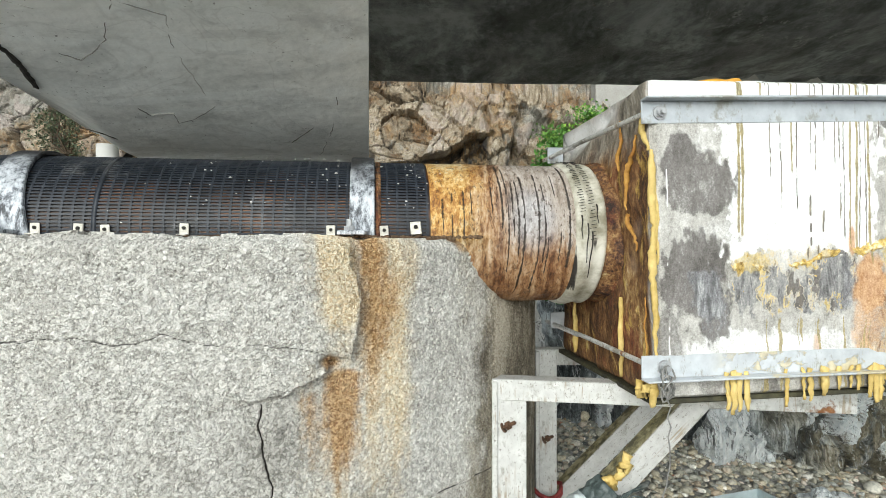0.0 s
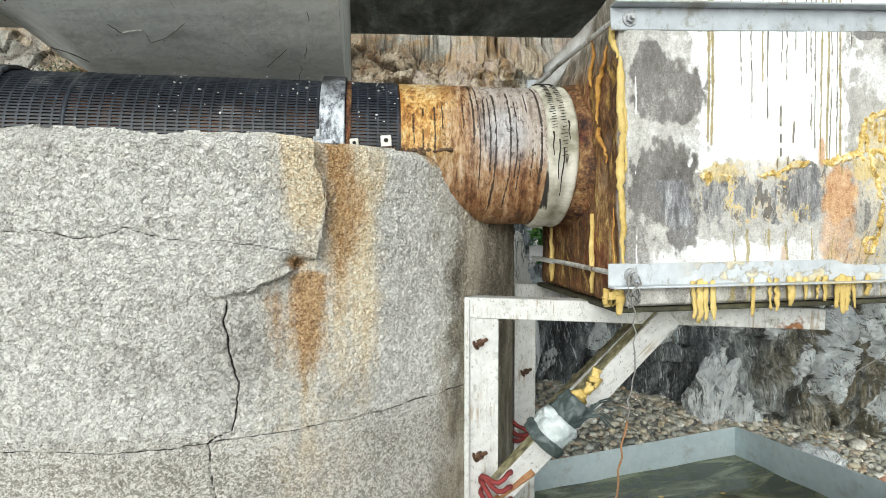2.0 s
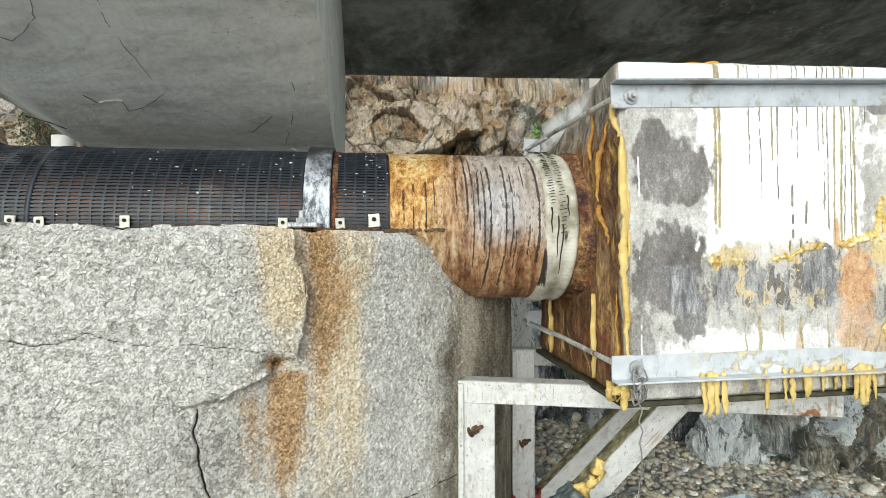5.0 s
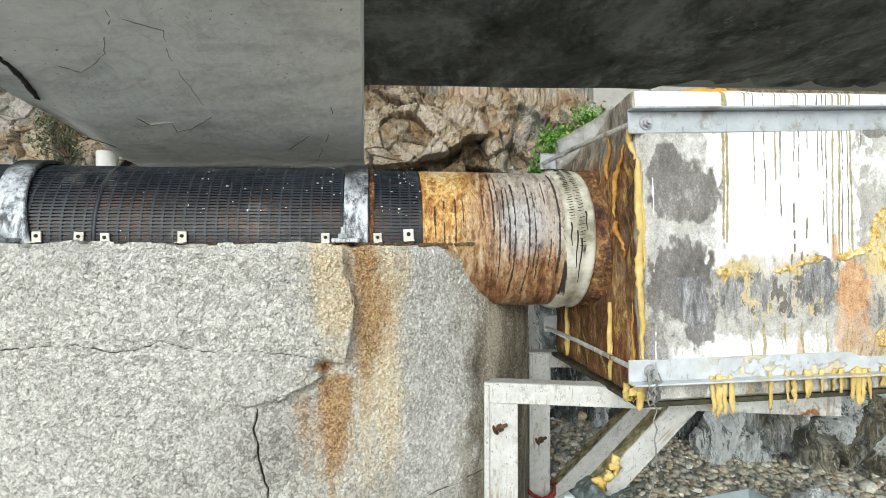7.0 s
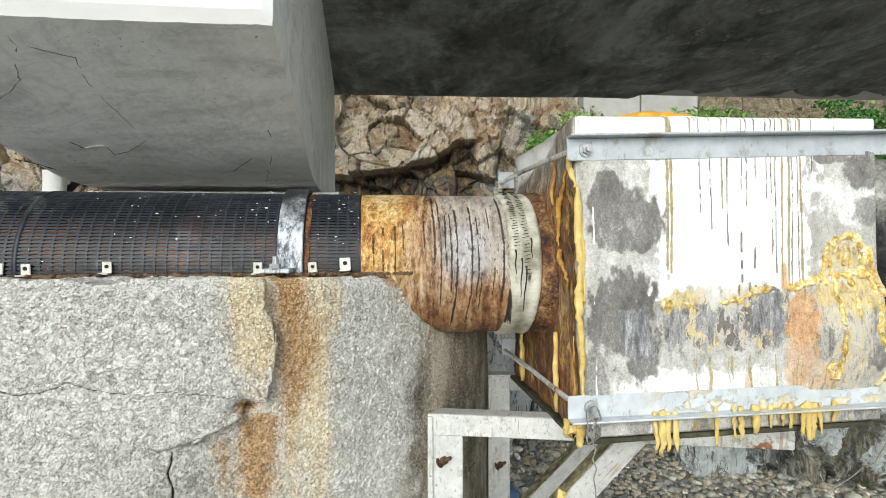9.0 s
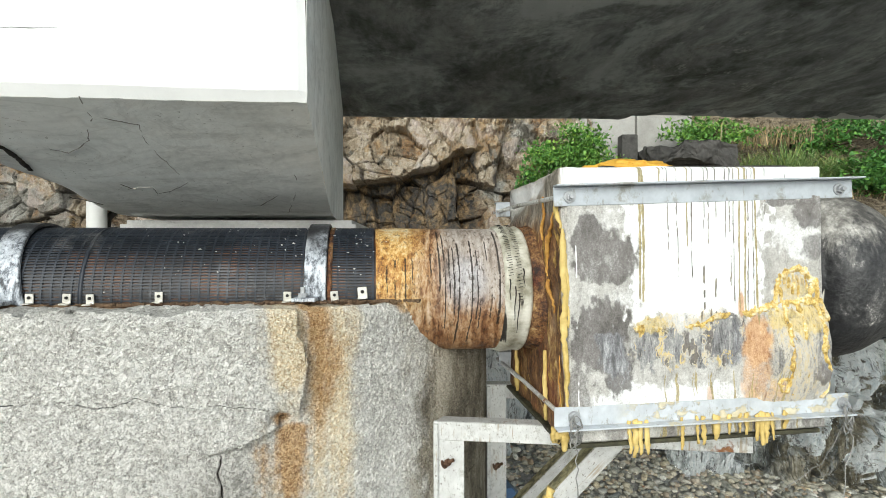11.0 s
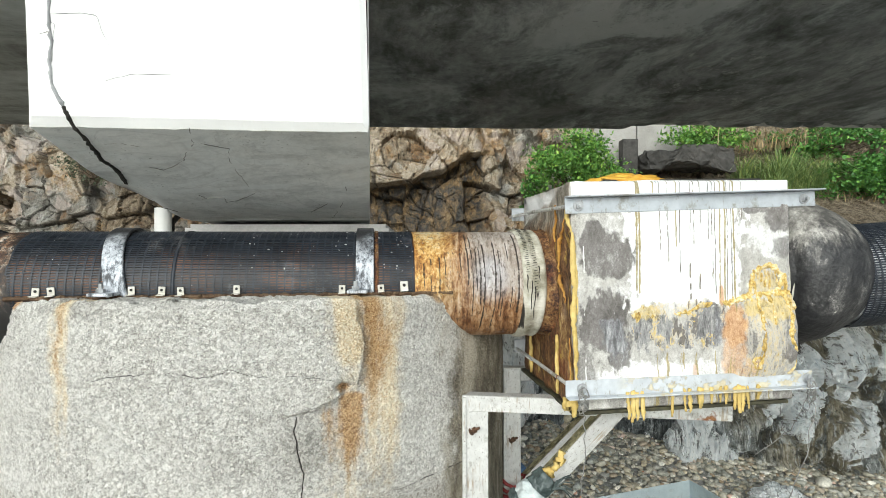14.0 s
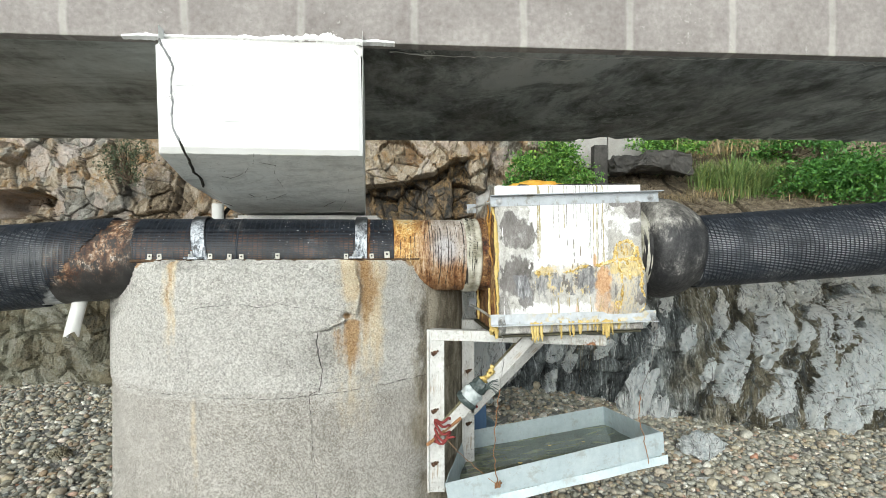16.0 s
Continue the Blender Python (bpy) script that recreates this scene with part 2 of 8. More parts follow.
def underside_material():
    k = Mat("dark_soffit_concrete")
    x, y = k.axis(0), k.axis(1)
    k.warp(0.25, 1.5)
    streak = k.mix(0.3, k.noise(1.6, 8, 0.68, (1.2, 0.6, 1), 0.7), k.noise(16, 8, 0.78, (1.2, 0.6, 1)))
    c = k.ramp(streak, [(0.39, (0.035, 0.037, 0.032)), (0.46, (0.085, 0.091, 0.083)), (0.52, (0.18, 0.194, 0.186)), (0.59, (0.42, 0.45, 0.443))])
    # the sky's sheen towards the front edge is put into the base colour
    painted_sheen = k.math("MULTIPLY", k.span(k.math("ADD", y, k.math("MULTIPLY", k.noise(1.0, 5, 0.6), 2.0)), 5.6, 3.8), k.span(k.noise(1.8, 7, 0.7, (1.2, 0.6, 1)), 0.42, 0.58))
    c = k.mix(k.math("MULTIPLY", painted_sheen, 0.75), c, k.ramp(streak, [(0.40, (0.19, 0.20, 0.197)), (0.60, (0.48, 0.50, 0.495))]))
    # bounced light on the left end, painted in as paler concrete
    bounce_left = k.span(k.math("ADD", x, k.math("MULTIPLY", k.noise(1.0, 4), 0.6)), -0.6, -1.3)
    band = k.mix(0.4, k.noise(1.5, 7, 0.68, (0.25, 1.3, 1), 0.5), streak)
    c = k.mix(k.math("MULTIPLY", bounce_left, 0.9), c, k.ramp(band, [(0.40, (0.11, 0.107, 0.094)), (0.46, (0.28, 0.287, 0.266)), (0.52, (0.46, 0.485, 0.465)), (0.60, (0.62, 0.655, 0.635))]))
    pale = k.span(k.noise(9, 9, 0.80, (1.1, 0.7, 1)), 0.565, 0.61)
    c = k.mix(k.math("MULTIPLY", pale, k.math("MULTIPLY", k.span(k.noise(0.9, 3), 0.5, 0.6), 0.8)), c, (0.46, 0.465, 0.44))
    hole = k.math("MULTIPLY", k.span(k.noise(26, 5, 0.75, (0.7, 1.3, 1)), 0.36, 0.31), k.span(y, 3.2, 2.6, 0.3, 1.0))
    c = k.mix(k.math("MULTIPLY", hole, 0.85), c, (0.016, 0.015, 0.013))
    rust = k.math("MULTIPLY", k.span(k.noise(5, 7, 0.75), 0.62, 0.68), k.span(k.noise(0.8, 3), 0.52, 0.6))
    c = k.mix(k.math("MULTIPLY", rust, 0.6), c, (0.20, 0.11, 0.05))
    return k.done(c, k.ramp(k.noise(3, 5, 0.7, (1.2, 0.6, 1)), [(0.4, 0.35), (0.6, 0.7)]), 0, k.math("ADD", k.noise(40, 6, 0.75), k.math("MULTIPLY", hole, -1.0)), 0.004)


def corbel_grey_material():
    k = Mat("grey_cement_render")
    f = k.mix(0.3, k.noise(2.4, 8, 0.68, (0.8, 1.4, 1.4), 1.6), k.noise(30, 6, 0.7))
    c = k.ramp(f, [(0.36, (0.60, 0.625, 0.615)), (0.5, (0.79, 0.815, 0.80)), (0.62, (0.88, 0.90, 0.885))])
    wash = k.span(k.noise(1.7, 8, 0.72, (0.7, 1.6, 1.6), 2.2), 0.50, 0.60)
    c = k.mix(k.math("MULTIPLY", wash, 0.7), c, (0.86, 0.895, 0.89))
    scuff = k.math("MULTIPLY", k.span(k.noise(9, 7, 0.75, (0.4, 1.8, 1.8), 1.0), 0.60, 0.66), k.span(k.noise(1.3, 3), 0.48, 0.6))
    c = k.mix(k.math("MULTIPLY", scuff, 0.6), c, (0.86, 0.86, 0.845))
    damp = k.span(k.noise(3.4, 7, 0.7, (0.8, 1.2, 1.2), 1.0), 0.46, 0.38)
    c = k.mix(k.math("MULTIPLY", damp, 0.25), c, (0.42, 0.44, 0.43))
    fleck = k.math("MULTIPLY", k.span(k.noise(70, 4, 0.7), 0.36, 0.32), k.span(k.noise(5, 4), 0.42, 0.6))
    c = k.mix(k.math("MULTIPLY", fleck, 0.7), c, (0.12, 0.12, 0.11))
    vein = k.span(k.math("ABSOLUTE", k.math("SUBTRACT", k.noise(2.0, 3, 0.5, (1, 1, 1), 1.2), 0.5)), 0.012, 0.0)
    c = k.mix(k.math("MULTIPLY", vein, 0.12), c, (0.16, 0.16, 0.15))
    return k.done(c, 0.8, 0, k.math("ADD", k.noise(25, 5), k.math("MULTIPLY", k.noise(4, 3), 2)), 0.004)


def pier_material(name, fine):
    """Broken stone in a grey matrix, with the stains that the mesh carries."""
    k = Mat(name)
    x, y, z = k.axis(0), k.axis(1), k.axis(2)
    wide = k.noise(4, 7, 0.68)
    k.warp(0.016, 45)
    size = 170 if fine else 100
    kind, bits = k.chance(size), k.chance(size * 2.3)
    gap = k.math("MULTIPLY", k.span(k.voro(size, "DISTANCE_TO_EDGE"), 0.12, 0.02), k.span(k.noise(48, 4, 0.7), 0.40, 0.62))
    grain = k.mix(0.5, k.noise(260, 5, 0.8), k.noise(70, 6, 0.8))
    tone = k.math("ADD", k.math("MULTIPLY", grain, 0.55), k.math("ADD", k.math("MULTIPLY", bits, 0.22), k.math("MULTIPLY", wide, 0.3)))
    if fine:
        matrix = k.ramp(tone, [(0.36, (0.14, 0.128, 0.107)), (0.46, (0.285, 0.262, 0.222)), (0.58, (0.44, 0.41, 0.355))])
        chip = k.ramp(tone, [(0.36, (0.27, 0.25, 0.217)), (0.46, (0.50, 0.47, 0.42)), (0.58, (0.82, 0.79, 0.74))])
    else:
        matrix = k.ramp(tone, [(0.34, (0.25, 0.238, 0.212)), (0.44, (0.46, 0.442, 0.405)), (0.56, (0.67, 0.65, 0.605))])
        chip = k.ramp(tone, [(0.34, (0.42, 0.402, 0.365)), (0.44, (0.66, 0.638, 0.592)), (0.56, (0.86, 0.842, 0.80))])
    stone = k.span(k.math("ADD", kind, k.math("MULTIPLY", k.math("SUBTRACT", grain, 0.5), 1.6)), 0.25, 0.5)
    c = k.mix(stone, matrix, chip)
    # shadow in the gaps between chips, painted because the bump shades weakly
    gap_shade = k.math("MULTIPLY", gap, k.span(k.noise(9, 6, 0.72), 0.36, 0.58, 0.1, 0.45))
    c = k.mix(gap_shade, c, (0.17, 0.16, 0.135) if not fine else (0.13, 0.12, 0.10))
    pit = k.span(k.noise(90, 6, 0.8), 0.40, 0.34)
    c = k.mix(k.math("MULTIPLY", pit, 0.6), c, (0.15, 0.138, 0.115))
    c = k.mix(k.math("MULTIPLY", k.field("damp"), k.span(wide, 0.3, 0.6, 0.35, 0.75)), c, k.mix(stone, (0.20, 0.19, 0.165), (0.44, 0.42, 0.38)))
    rag = k.math("MULTIPLY", k.math("SUBTRACT", k.noise(28, 6, 0.75), 0.5), 0.9)
    ochre = k.span(k.math("ADD", k.field("ochre"), k.math("MULTIPLY", rag, 0.7)), 0.1, 0.7)
    c = k.mix(k.math("MULTIPLY", ochre, 0.72), c, k.ramp(tone, [(0.38, (0.50, 0.33, 0.15)), (0.48, (0.80, 0.60, 0.33)), (0.58, (0.95, 0.84, 0.62))]))
    rust = k.span(k.math("ADD", k.field("rust"), k.math("MULTIPLY", rag, 0.7)), 0.1, 0.65)
    c = k.mix(k.math("MULTIPLY", rust, 0.85), c, k.ramp(tone, [(0.36, (0.17, 0.07, 0.022)), (0.47, (0.40, 0.205, 0.07)), (0.60, (0.66, 0.43, 0.20))]))
    # the soaked flank under the bare steel and the stained far edge
    edge = k.math("MULTIPLY", k.math("SUBTRACT", k.noise(5, 7, 0.7, (1, 1, 0.6)), 0.5), 0.4)
    wet = k.span(k.math("ADD", x, edge), 0.06, 0.16)
    soak = k.ramp(k.mix(0.55, tone, k.noise(8, 7, 0.72, (1, 1, 0.4))), [(0.36, (0.035, 0.028, 0.019)), (0.44, (0.12, 0.10, 0.068)), (0.51, (0.28, 0.242, 0.172)), (0.59, (0.56, 0.51, 0.41))])
    c = k.mix(k.math("MULTIPLY", wet, 0.92), c, soak)
    left = k.math("MULTIPLY", k.span(k.math("ADD", x, edge), -2.02, -2.2), 0.6)
    c = k.mix(left, c, k.ramp(tone, [(0.35, (0.26, 0.17, 0.075)), (0.65, (0.58, 0.49, 0.31))]))
    # cracks, and the painted shadow line along the mortar coat's edge
    c = k.mix(k.span(k.math("ADD", k.field("crack"), k.math("MULTIPLY", rag, 0.4)), 0.35, 0.75), c, (0.022, 0.019, 0.015))
    h = k.math("ADD", k.math("MULTIPLY", k.math("SUBTRACT", 1.0, gap), 0.7), k.math("ADD", k.math("MULTIPLY", kind, 1.0), k.math("ADD", k.math("MULTIPLY", bits, 0.5), k.math("MULTIPLY", grain, 1.2))))
    return k.done(c, 0.9, 0, h, 0.004 if fine else 0.0055, 1.0, 0.3)


def bare_steel_material():
    """Bare pipe: golden rust, then grey scale, darker and redder below, with tar runs from the mesh."""
    k = Mat("rusted_bare_pipe")
    x, z = k.axis(0), k.axis(2)
    k.warp(0.02, 25)
    f = k.mix(0.5, k.noise(10, 9, 0.78, (1, 0.6, 0.6)), k.noise(55, 7, 0.8, (1, 0.6, 0.6)))
    fall = k.mix(0.5, k.noise(34, 6, 0.74, (1, 0.13, 0.13)), f)
    c = k.ramp(fall, [(0.40, (0.045, 0.02, 0.01)), (0.46, (0.22, 0.10, 0.04)), (0.50, (0.42, 0.25, 0.12)), (0.55, (0.54, 0.40, 0.26)), (0.62, (0.68, 0.58, 0.46))])
    gold = k.math("MULTIPLY", k.span(k.math("ADD", x, k.math("MULTIPLY", k.noise(14, 5), 0.2)), 0.26, 0.14), k.span(k.math("ADD", z, k.math("MULTIPLY", f, 0.2)), 2.52, 2.70))
    c = k.mix(k.math("MULTIPLY", gold, 0.9), c, k.ramp(f, [(0.41, (0.15, 0.05, 0.01)), (0.47, (0.48, 0.22, 0.04)), (0.52, (0.72, 0.46, 0.15)), (0.59, (0.86, 0.74, 0.48))]))
    grey = k.math("MULTIPLY", k.span(k.math("ADD", z, k.math("MULTIPLY", f, 0.5)), 2.70, 2.85), k.span(k.math("ADD", x, k.math("MULTIPLY", f, 0.15)), 0.22, 0.32))
    c = k.mix(k.math("MULTIPLY", grey, 0.88), c, k.ramp(fall, [(0.40, (0.10, 0.075, 0.06)), (0.46, (0.30, 0.255, 0.215)), (0.53, (0.46, 0.42, 0.385)), (0.60, (0.62, 0.585, 0.555))]))
    low = k.math("MULTIPLY", k.span(k.math("ADD", z, k.math("MULTIPLY", f, 0.3)), 2.72, 2.52), 0.75)
    c = k.mix(low, c, k.ramp(fall, [(0.41, (0.04, 0.014, 0.007)), (0.48, (0.17, 0.062, 0.02)), (0.54, (0.36, 0.17, 0.06)), (0.60, (0.60, 0.38, 0.19))]))
    bloom = k.math("MULTIPLY", k.blot(x, z, 0.30, 2.60, 0.07, 0.09, f, 0.6, 0.5), 0.55)
    c = k.mix(bloom, c, k.ramp(f, [(0.42, (0.30, 0.31, 0.34)), (0.56, (0.70, 0.71, 0.75))]))
    run = k.span(k.math("ADD", k.field("tar"), k.math("MULTIPLY", k.math("SUBTRACT", k.noise(90, 5, 0.8), 0.5), 2.6)), 0.35, 0.65)
    speck = k.math("MULTIPLY", k.span(k.noise(110, 5, 0.8, (1, 0.4, 0.4)), 0.56, 0.60), 0.75)
    c = k.mix(speck, c, (0.06, 0.033, 0.018))
    c = k.mix(k.math("MULTIPLY", run, 0.92), c, (0.026, 0.018, 0.014))
    h = k.math("ADD", k.noise(55, 7, 0.8), k.math("ADD", k.math("MULTIPLY", run, 0.4), k.noise(9, 4)))
    return k.done(c, k.ramp(k.noise(20, 5), [(0.35, 0.3), (0.65, 0.7)]), 0.0, h, 0.005)


def rock_material():
    """Broken brown rock above, dark leaved rock with white bodies near the beach, soil on the bank."""
    k = Mat("layered_cliff_rock")
    x, y, z = k.axis(0), k.axis(1), k.axis(2)
    tone, split, pale, hollow = k.field("tone"), k.field("split"), k.field("pale"), k.field("hollow")
    k.warp(0.12, 2.2)
    fine = k.mix(0.5, k.noise(8, 9, 0.78), k.noise(45, 6, 0.78))
    fibre = k.mix(0.4, k.noise(9, 8, 0.74, (1.5, 1.0, 0.6), 0.6), k.noise(40, 6, 0.78))
    g = k.math("ADD", k.math("MULTIPLY", tone, 0.30), k.math("ADD", k.math("MULTIPLY", fibre, 0.45), k.math("MULTIPLY", fine, 0.30)))
    brown = k.ramp(g, [(0.36, (0.05, 0.036, 0.025)), (0.425, (0.18, 0.135, 0.088)), (0.485, (0.36, 0.285, 0.193)), (0.55, (0.58, 0.49, 0.37)), (0.63, (0.82, 0.78, 0.70))])
    ochre = k.math("MULTIPLY", k.span(k.noise(1.5, 8, 0.74), 0.48, 0.58), k.span(fibre, 0.42, 0.52))
    brown = k.mix(k.math("MULTIPLY", ochre, 0.8), brown, k.ramp(g, [(0.40, (0.09, 0.036, 0.013)), (0.48, (0.30, 0.15, 0.05)), (0.56, (0.52, 0.335, 0.15)), (0.64, (0.74, 0.61, 0.41))]))
    grey = k.span(k.noise(0.8, 6, 0.65), 0.51, 0.58)
    brown = k.mix(k.math("MULTIPLY", grey, 0.7), brown, k.ramp(g, [(0.39, (0.07, 0.076, 0.07)), (0.50, (0.27, 0.28, 0.26)), (0.62, (0.66, 0.665, 0.635))]))
    rosy = k.math("MULTIPLY", k.span(tone, 0.58, 0.68), 0.45)
    brown = k.mix(rosy, brown, k.ramp(g, [(0.42, (0.12, 0.065, 0.05)), (0.64, (0.56, 0.42, 0.36))]))
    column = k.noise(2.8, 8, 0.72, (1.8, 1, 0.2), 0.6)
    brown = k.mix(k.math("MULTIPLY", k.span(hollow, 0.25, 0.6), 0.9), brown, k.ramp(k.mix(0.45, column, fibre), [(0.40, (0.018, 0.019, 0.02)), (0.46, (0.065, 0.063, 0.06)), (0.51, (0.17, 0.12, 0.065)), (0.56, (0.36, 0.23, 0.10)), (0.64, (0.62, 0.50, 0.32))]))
    # dark leaves of rock near the beach: slate towards the pier, olive and brown further along
    lean = (0, 24, 0)
    leaf = k.mix(0.35, k.noise(7, 9, 0.76, (2.6, 0.5, 0.30), 0.8, lean), fine)
    slate = k.ramp(k.math("ADD", k.math("MULTIPLY", tone, 0.25), k.math("MULTIPLY", leaf, 0.75)), [(0.40, (0.035, 0.041, 0.043)), (0.47, (0.14, 0.16, 0.165)), (0.53, (0.31, 0.345, 0.352)), (0.60, (0.64, 0.69, 0.695))])
    olive = k.ramp(k.math("ADD", k.math("MULTIPLY", tone, 0.25), k.math("MULTIPLY", leaf, 0.75)), [(0.40, (0.03, 0.027, 0.018)), (0.47, (0.12, 0.107, 0.07)), (0.53, (0.25, 0.225, 0.155)), (0.60, (0.50, 0.47, 0.385))])
    along = k.math("MULTIPLY", k.math("SUBTRACT", k.noise(1.1, 5, 0.65), 0.5), 2.4)
    dark = k.mix(k.span(k.math("ADD", x, along), 3.0, 4.0), slate, olive)
    dark = k.mix(k.math("MULTIPLY", k.span(k.noise(1.6, 6, 0.7, (1.8, 1, 0.4)), 0.52, 0.6), 0.8), dark, slate)
    veil = k.noise(9, 9, 0.80, (2.4, 0.6, 0.40), 0.7, lean)
    white = k.ramp(k.mix(0.45, veil, fine), [(0.36, (0.15, 0.172, 0.185)), (0.41, (0.50, 0.56, 0.585)), (0.455, (0.85, 0.91, 0.93)), (0.51, (0.96, 0.99, 0.99))])
    cream = k.math("MULTIPLY", k.span(k.math("ADD", z, k.math("MULTIPLY", along, 0.3)), 1.3, 1.9), 0.7)
    white = k.mix(cream, white, k.ramp(fine, [(0.37, (0.30, 0.25, 0.175)), (0.43, (0.70, 0.65, 0.54)), (0.50, (0.93, 0.905, 0.84))]))
    body = k.span(k.math("ADD", pale, k.math("MULTIPLY", k.math("SUBTRACT", k.mix(0.4, veil, fine), 0.5), 3.4)), 0.24, 0.70)
    low = k.mix(body, dark, white)
    thread = k.math("MULTIPLY", k.span(k.noise(5, 9, 0.74, (3.0, 0.6, 0.42), 1.0, lean), 0.445, 0.39), 0.7)
    low = k.mix(thread, low, (0.05, 0.055, 0.055))
    joint = k.math("MULTIPLY", k.span(k.math("ABSOLUTE", k.math("SUBTRACT", k.noise(3.2, 6, 0.62, (2.2, 0.8, 0.7), 1.0, lean), 0.5)), 0.012, 0.003), k.span(k.noise(4, 4), 0.42, 0.55))
    low = k.mix(k.math("MULTIPLY", joint, 0.85), low, (0.03, 0.032, 0.03))
    glint = k.math("MULTIPLY", k.span(k.noise(8, 9, 0.78, (3.0, 0.6, 0.35), 0.8, lean), 0.565, 0.61), 0.8)
    low = k.mix(glint, low, (0.80, 0.84, 0.85))
    edge = k.math("MULTIPLY", k.math("SUBTRACT", k.noise(1.2, 5, 0.65), 0.5), 1.4)
    lower = k.math("MULTIPLY", k.span(k.math("ADD", z, edge), 2.9, 2.5), k.span(k.math("ADD", x, edge), -1.2, -0.2))
    c = k.mix(lower, brown, low)
    moss = k.math("MULTIPLY", k.span(k.math("ADD", z, edge), 2.5, 1.7), k.span(x, -0.8, -1.8))
    c = k.mix(k.math("MULTIPLY", moss, 0.75), c, k.ramp(g, [(0.38, (0.04, 0.038, 0.022)), (0.46, (0.16, 0.15, 0.092)), (0.54, (0.32, 0.32, 0.235)), (0.62, (0.52, 0.53, 0.46))]))
    soil = k.math("MULTIPLY", k.span(k.math("ADD", z, edge), 2.5, 3.0), k.span(k.math("ADD", x, edge), 2.6, 3.6))
    c = k.mix(soil, c, k.ramp(fine, [(0.40, (0.05, 0.037, 0.024)), (0.47, (0.18, 0.14, 0.09)), (0.54, (0.36, 0.29, 0.20)), (0.62, (0.58, 0.50, 0.37))]))
    c = k.mix(k.span(k.math("ADD", split, k.math("MULTIPLY", k.math("SUBTRACT", fine, 0.5), 0.8)), 0.45, 0.8, 0.0, 0.65), c, (0.03, 0.023, 0.016))
    h = k.math("ADD", k.math("MULTIPLY", k.math("SUBTRACT", 1.0, split), 0.5), k.math("ADD", fine, k.math("MULTIPLY", fibre, 1.4)))
    return k.done(c, k.ramp(k.noise(4, 4), [(0.3, 0.55), (0.7, 0.9)]), 0, h, 0.06)


def box_material():
    """Sides and top of the concrete box: weathered whitewash, soaked brown towards the pipe."""
    k = Mat("stained_white_concrete")
    x, y, z = k.axis(0), k.axis(1), k.axis(2)
    e = k.mix(0.35, k.noise(9, 8, 0.7), k.noise(40, 6, 0.75, (1, 1, 0.5)))
    c = k.ramp(k.mix(0.4, k.noise(6, 8, 0.75, (1, 1, 0.6)), k.noise(60, 5, 0.8)), [(0.38, (0.24, 0.225, 0.195)), (0.47, (0.44, 0.42, 0.375)), (0.57, (0.62, 0.60, 0.555))])
    paint = k.ramp(k.mix(0.5, k.noise(8, 6, 0.7), k.noise(70, 5, 0.8)), [(0.38, (0.70, 0.69, 0.66)), (0.5, (0.90, 0.895, 0.885))])
    c = k.mix(k.span(k.math("ADD", z, k.math("MULTIPLY", e, 0.12)), 0.90, 0.96), c, paint)
    flank = k.math("MULTIPLY", k.span(k.math("ADD", y, k.math("MULTIPLY", e, 0.03)), 0.02, 0.05), k.span(x, 0.03, 0.005))
    f = k.mix(0.45, k.noise(9, 8, 0.74, (1, 1, 0.25)), k.noise(50, 6, 0.78, (1, 1, 0.5)))
    fl = k.ramp(f, [(0.40, (0.03, 0.014, 0.009)), (0.47, (0.10, 0.045, 0.018)), (0.53, (0.22, 0.11, 0.042)), (0.59, (0.38, 0.24, 0.10)), (0.66, (0.60, 0.50, 0.35))])
    red = k.math("MULTIPLY", k.span(k.noise(7, 7, 0.72, (1, 1, 0.6)), 0.52, 0.60), 0.7)
    fl = k.mix(red, fl, k.ramp(f, [(0.40, (0.05, 0.010, 0.008)), (0.50, (0.17, 0.048, 0.022)), (0.60, (0.40, 0.19, 0.09))]))
    corner = k.math("ADD", k.span(y, 0.13, 0.05, 0.0, 0.055), k.noise(22, 7, 0.74, (1, 1, 0.3)))
    fl = k.mix(k.math("MULTIPLY", k.span(corner, 0.575, 0.63), 0.8), fl, k.ramp(f, [(0.40, (0.22, 0.12, 0.02)), (0.50, (0.50, 0.33, 0.08)), (0.60, (0.72, 0.56, 0.24))]))
    c = k.mix(flank, c, fl)
    grey = k.math("MULTIPLY", flank, k.span(k.math("ADD", z, k.math("MULTIPLY", e, 0.3)), 0.86, 1.0))
    c = k.mix(grey, c, k.ramp(f, [(0.40, (0.10, 0.09, 0.075)), (0.50, (0.30, 0.27, 0.22)), (0.60, (0.58, 0.55, 0.49))]))
    h = k.math("ADD", k.noise(40, 5, 0.65), k.math("MULTIPLY", k.noise(7, 5, 0.6), 2.5))
    return k.done(c, 0.72, 0, h, 0.008)


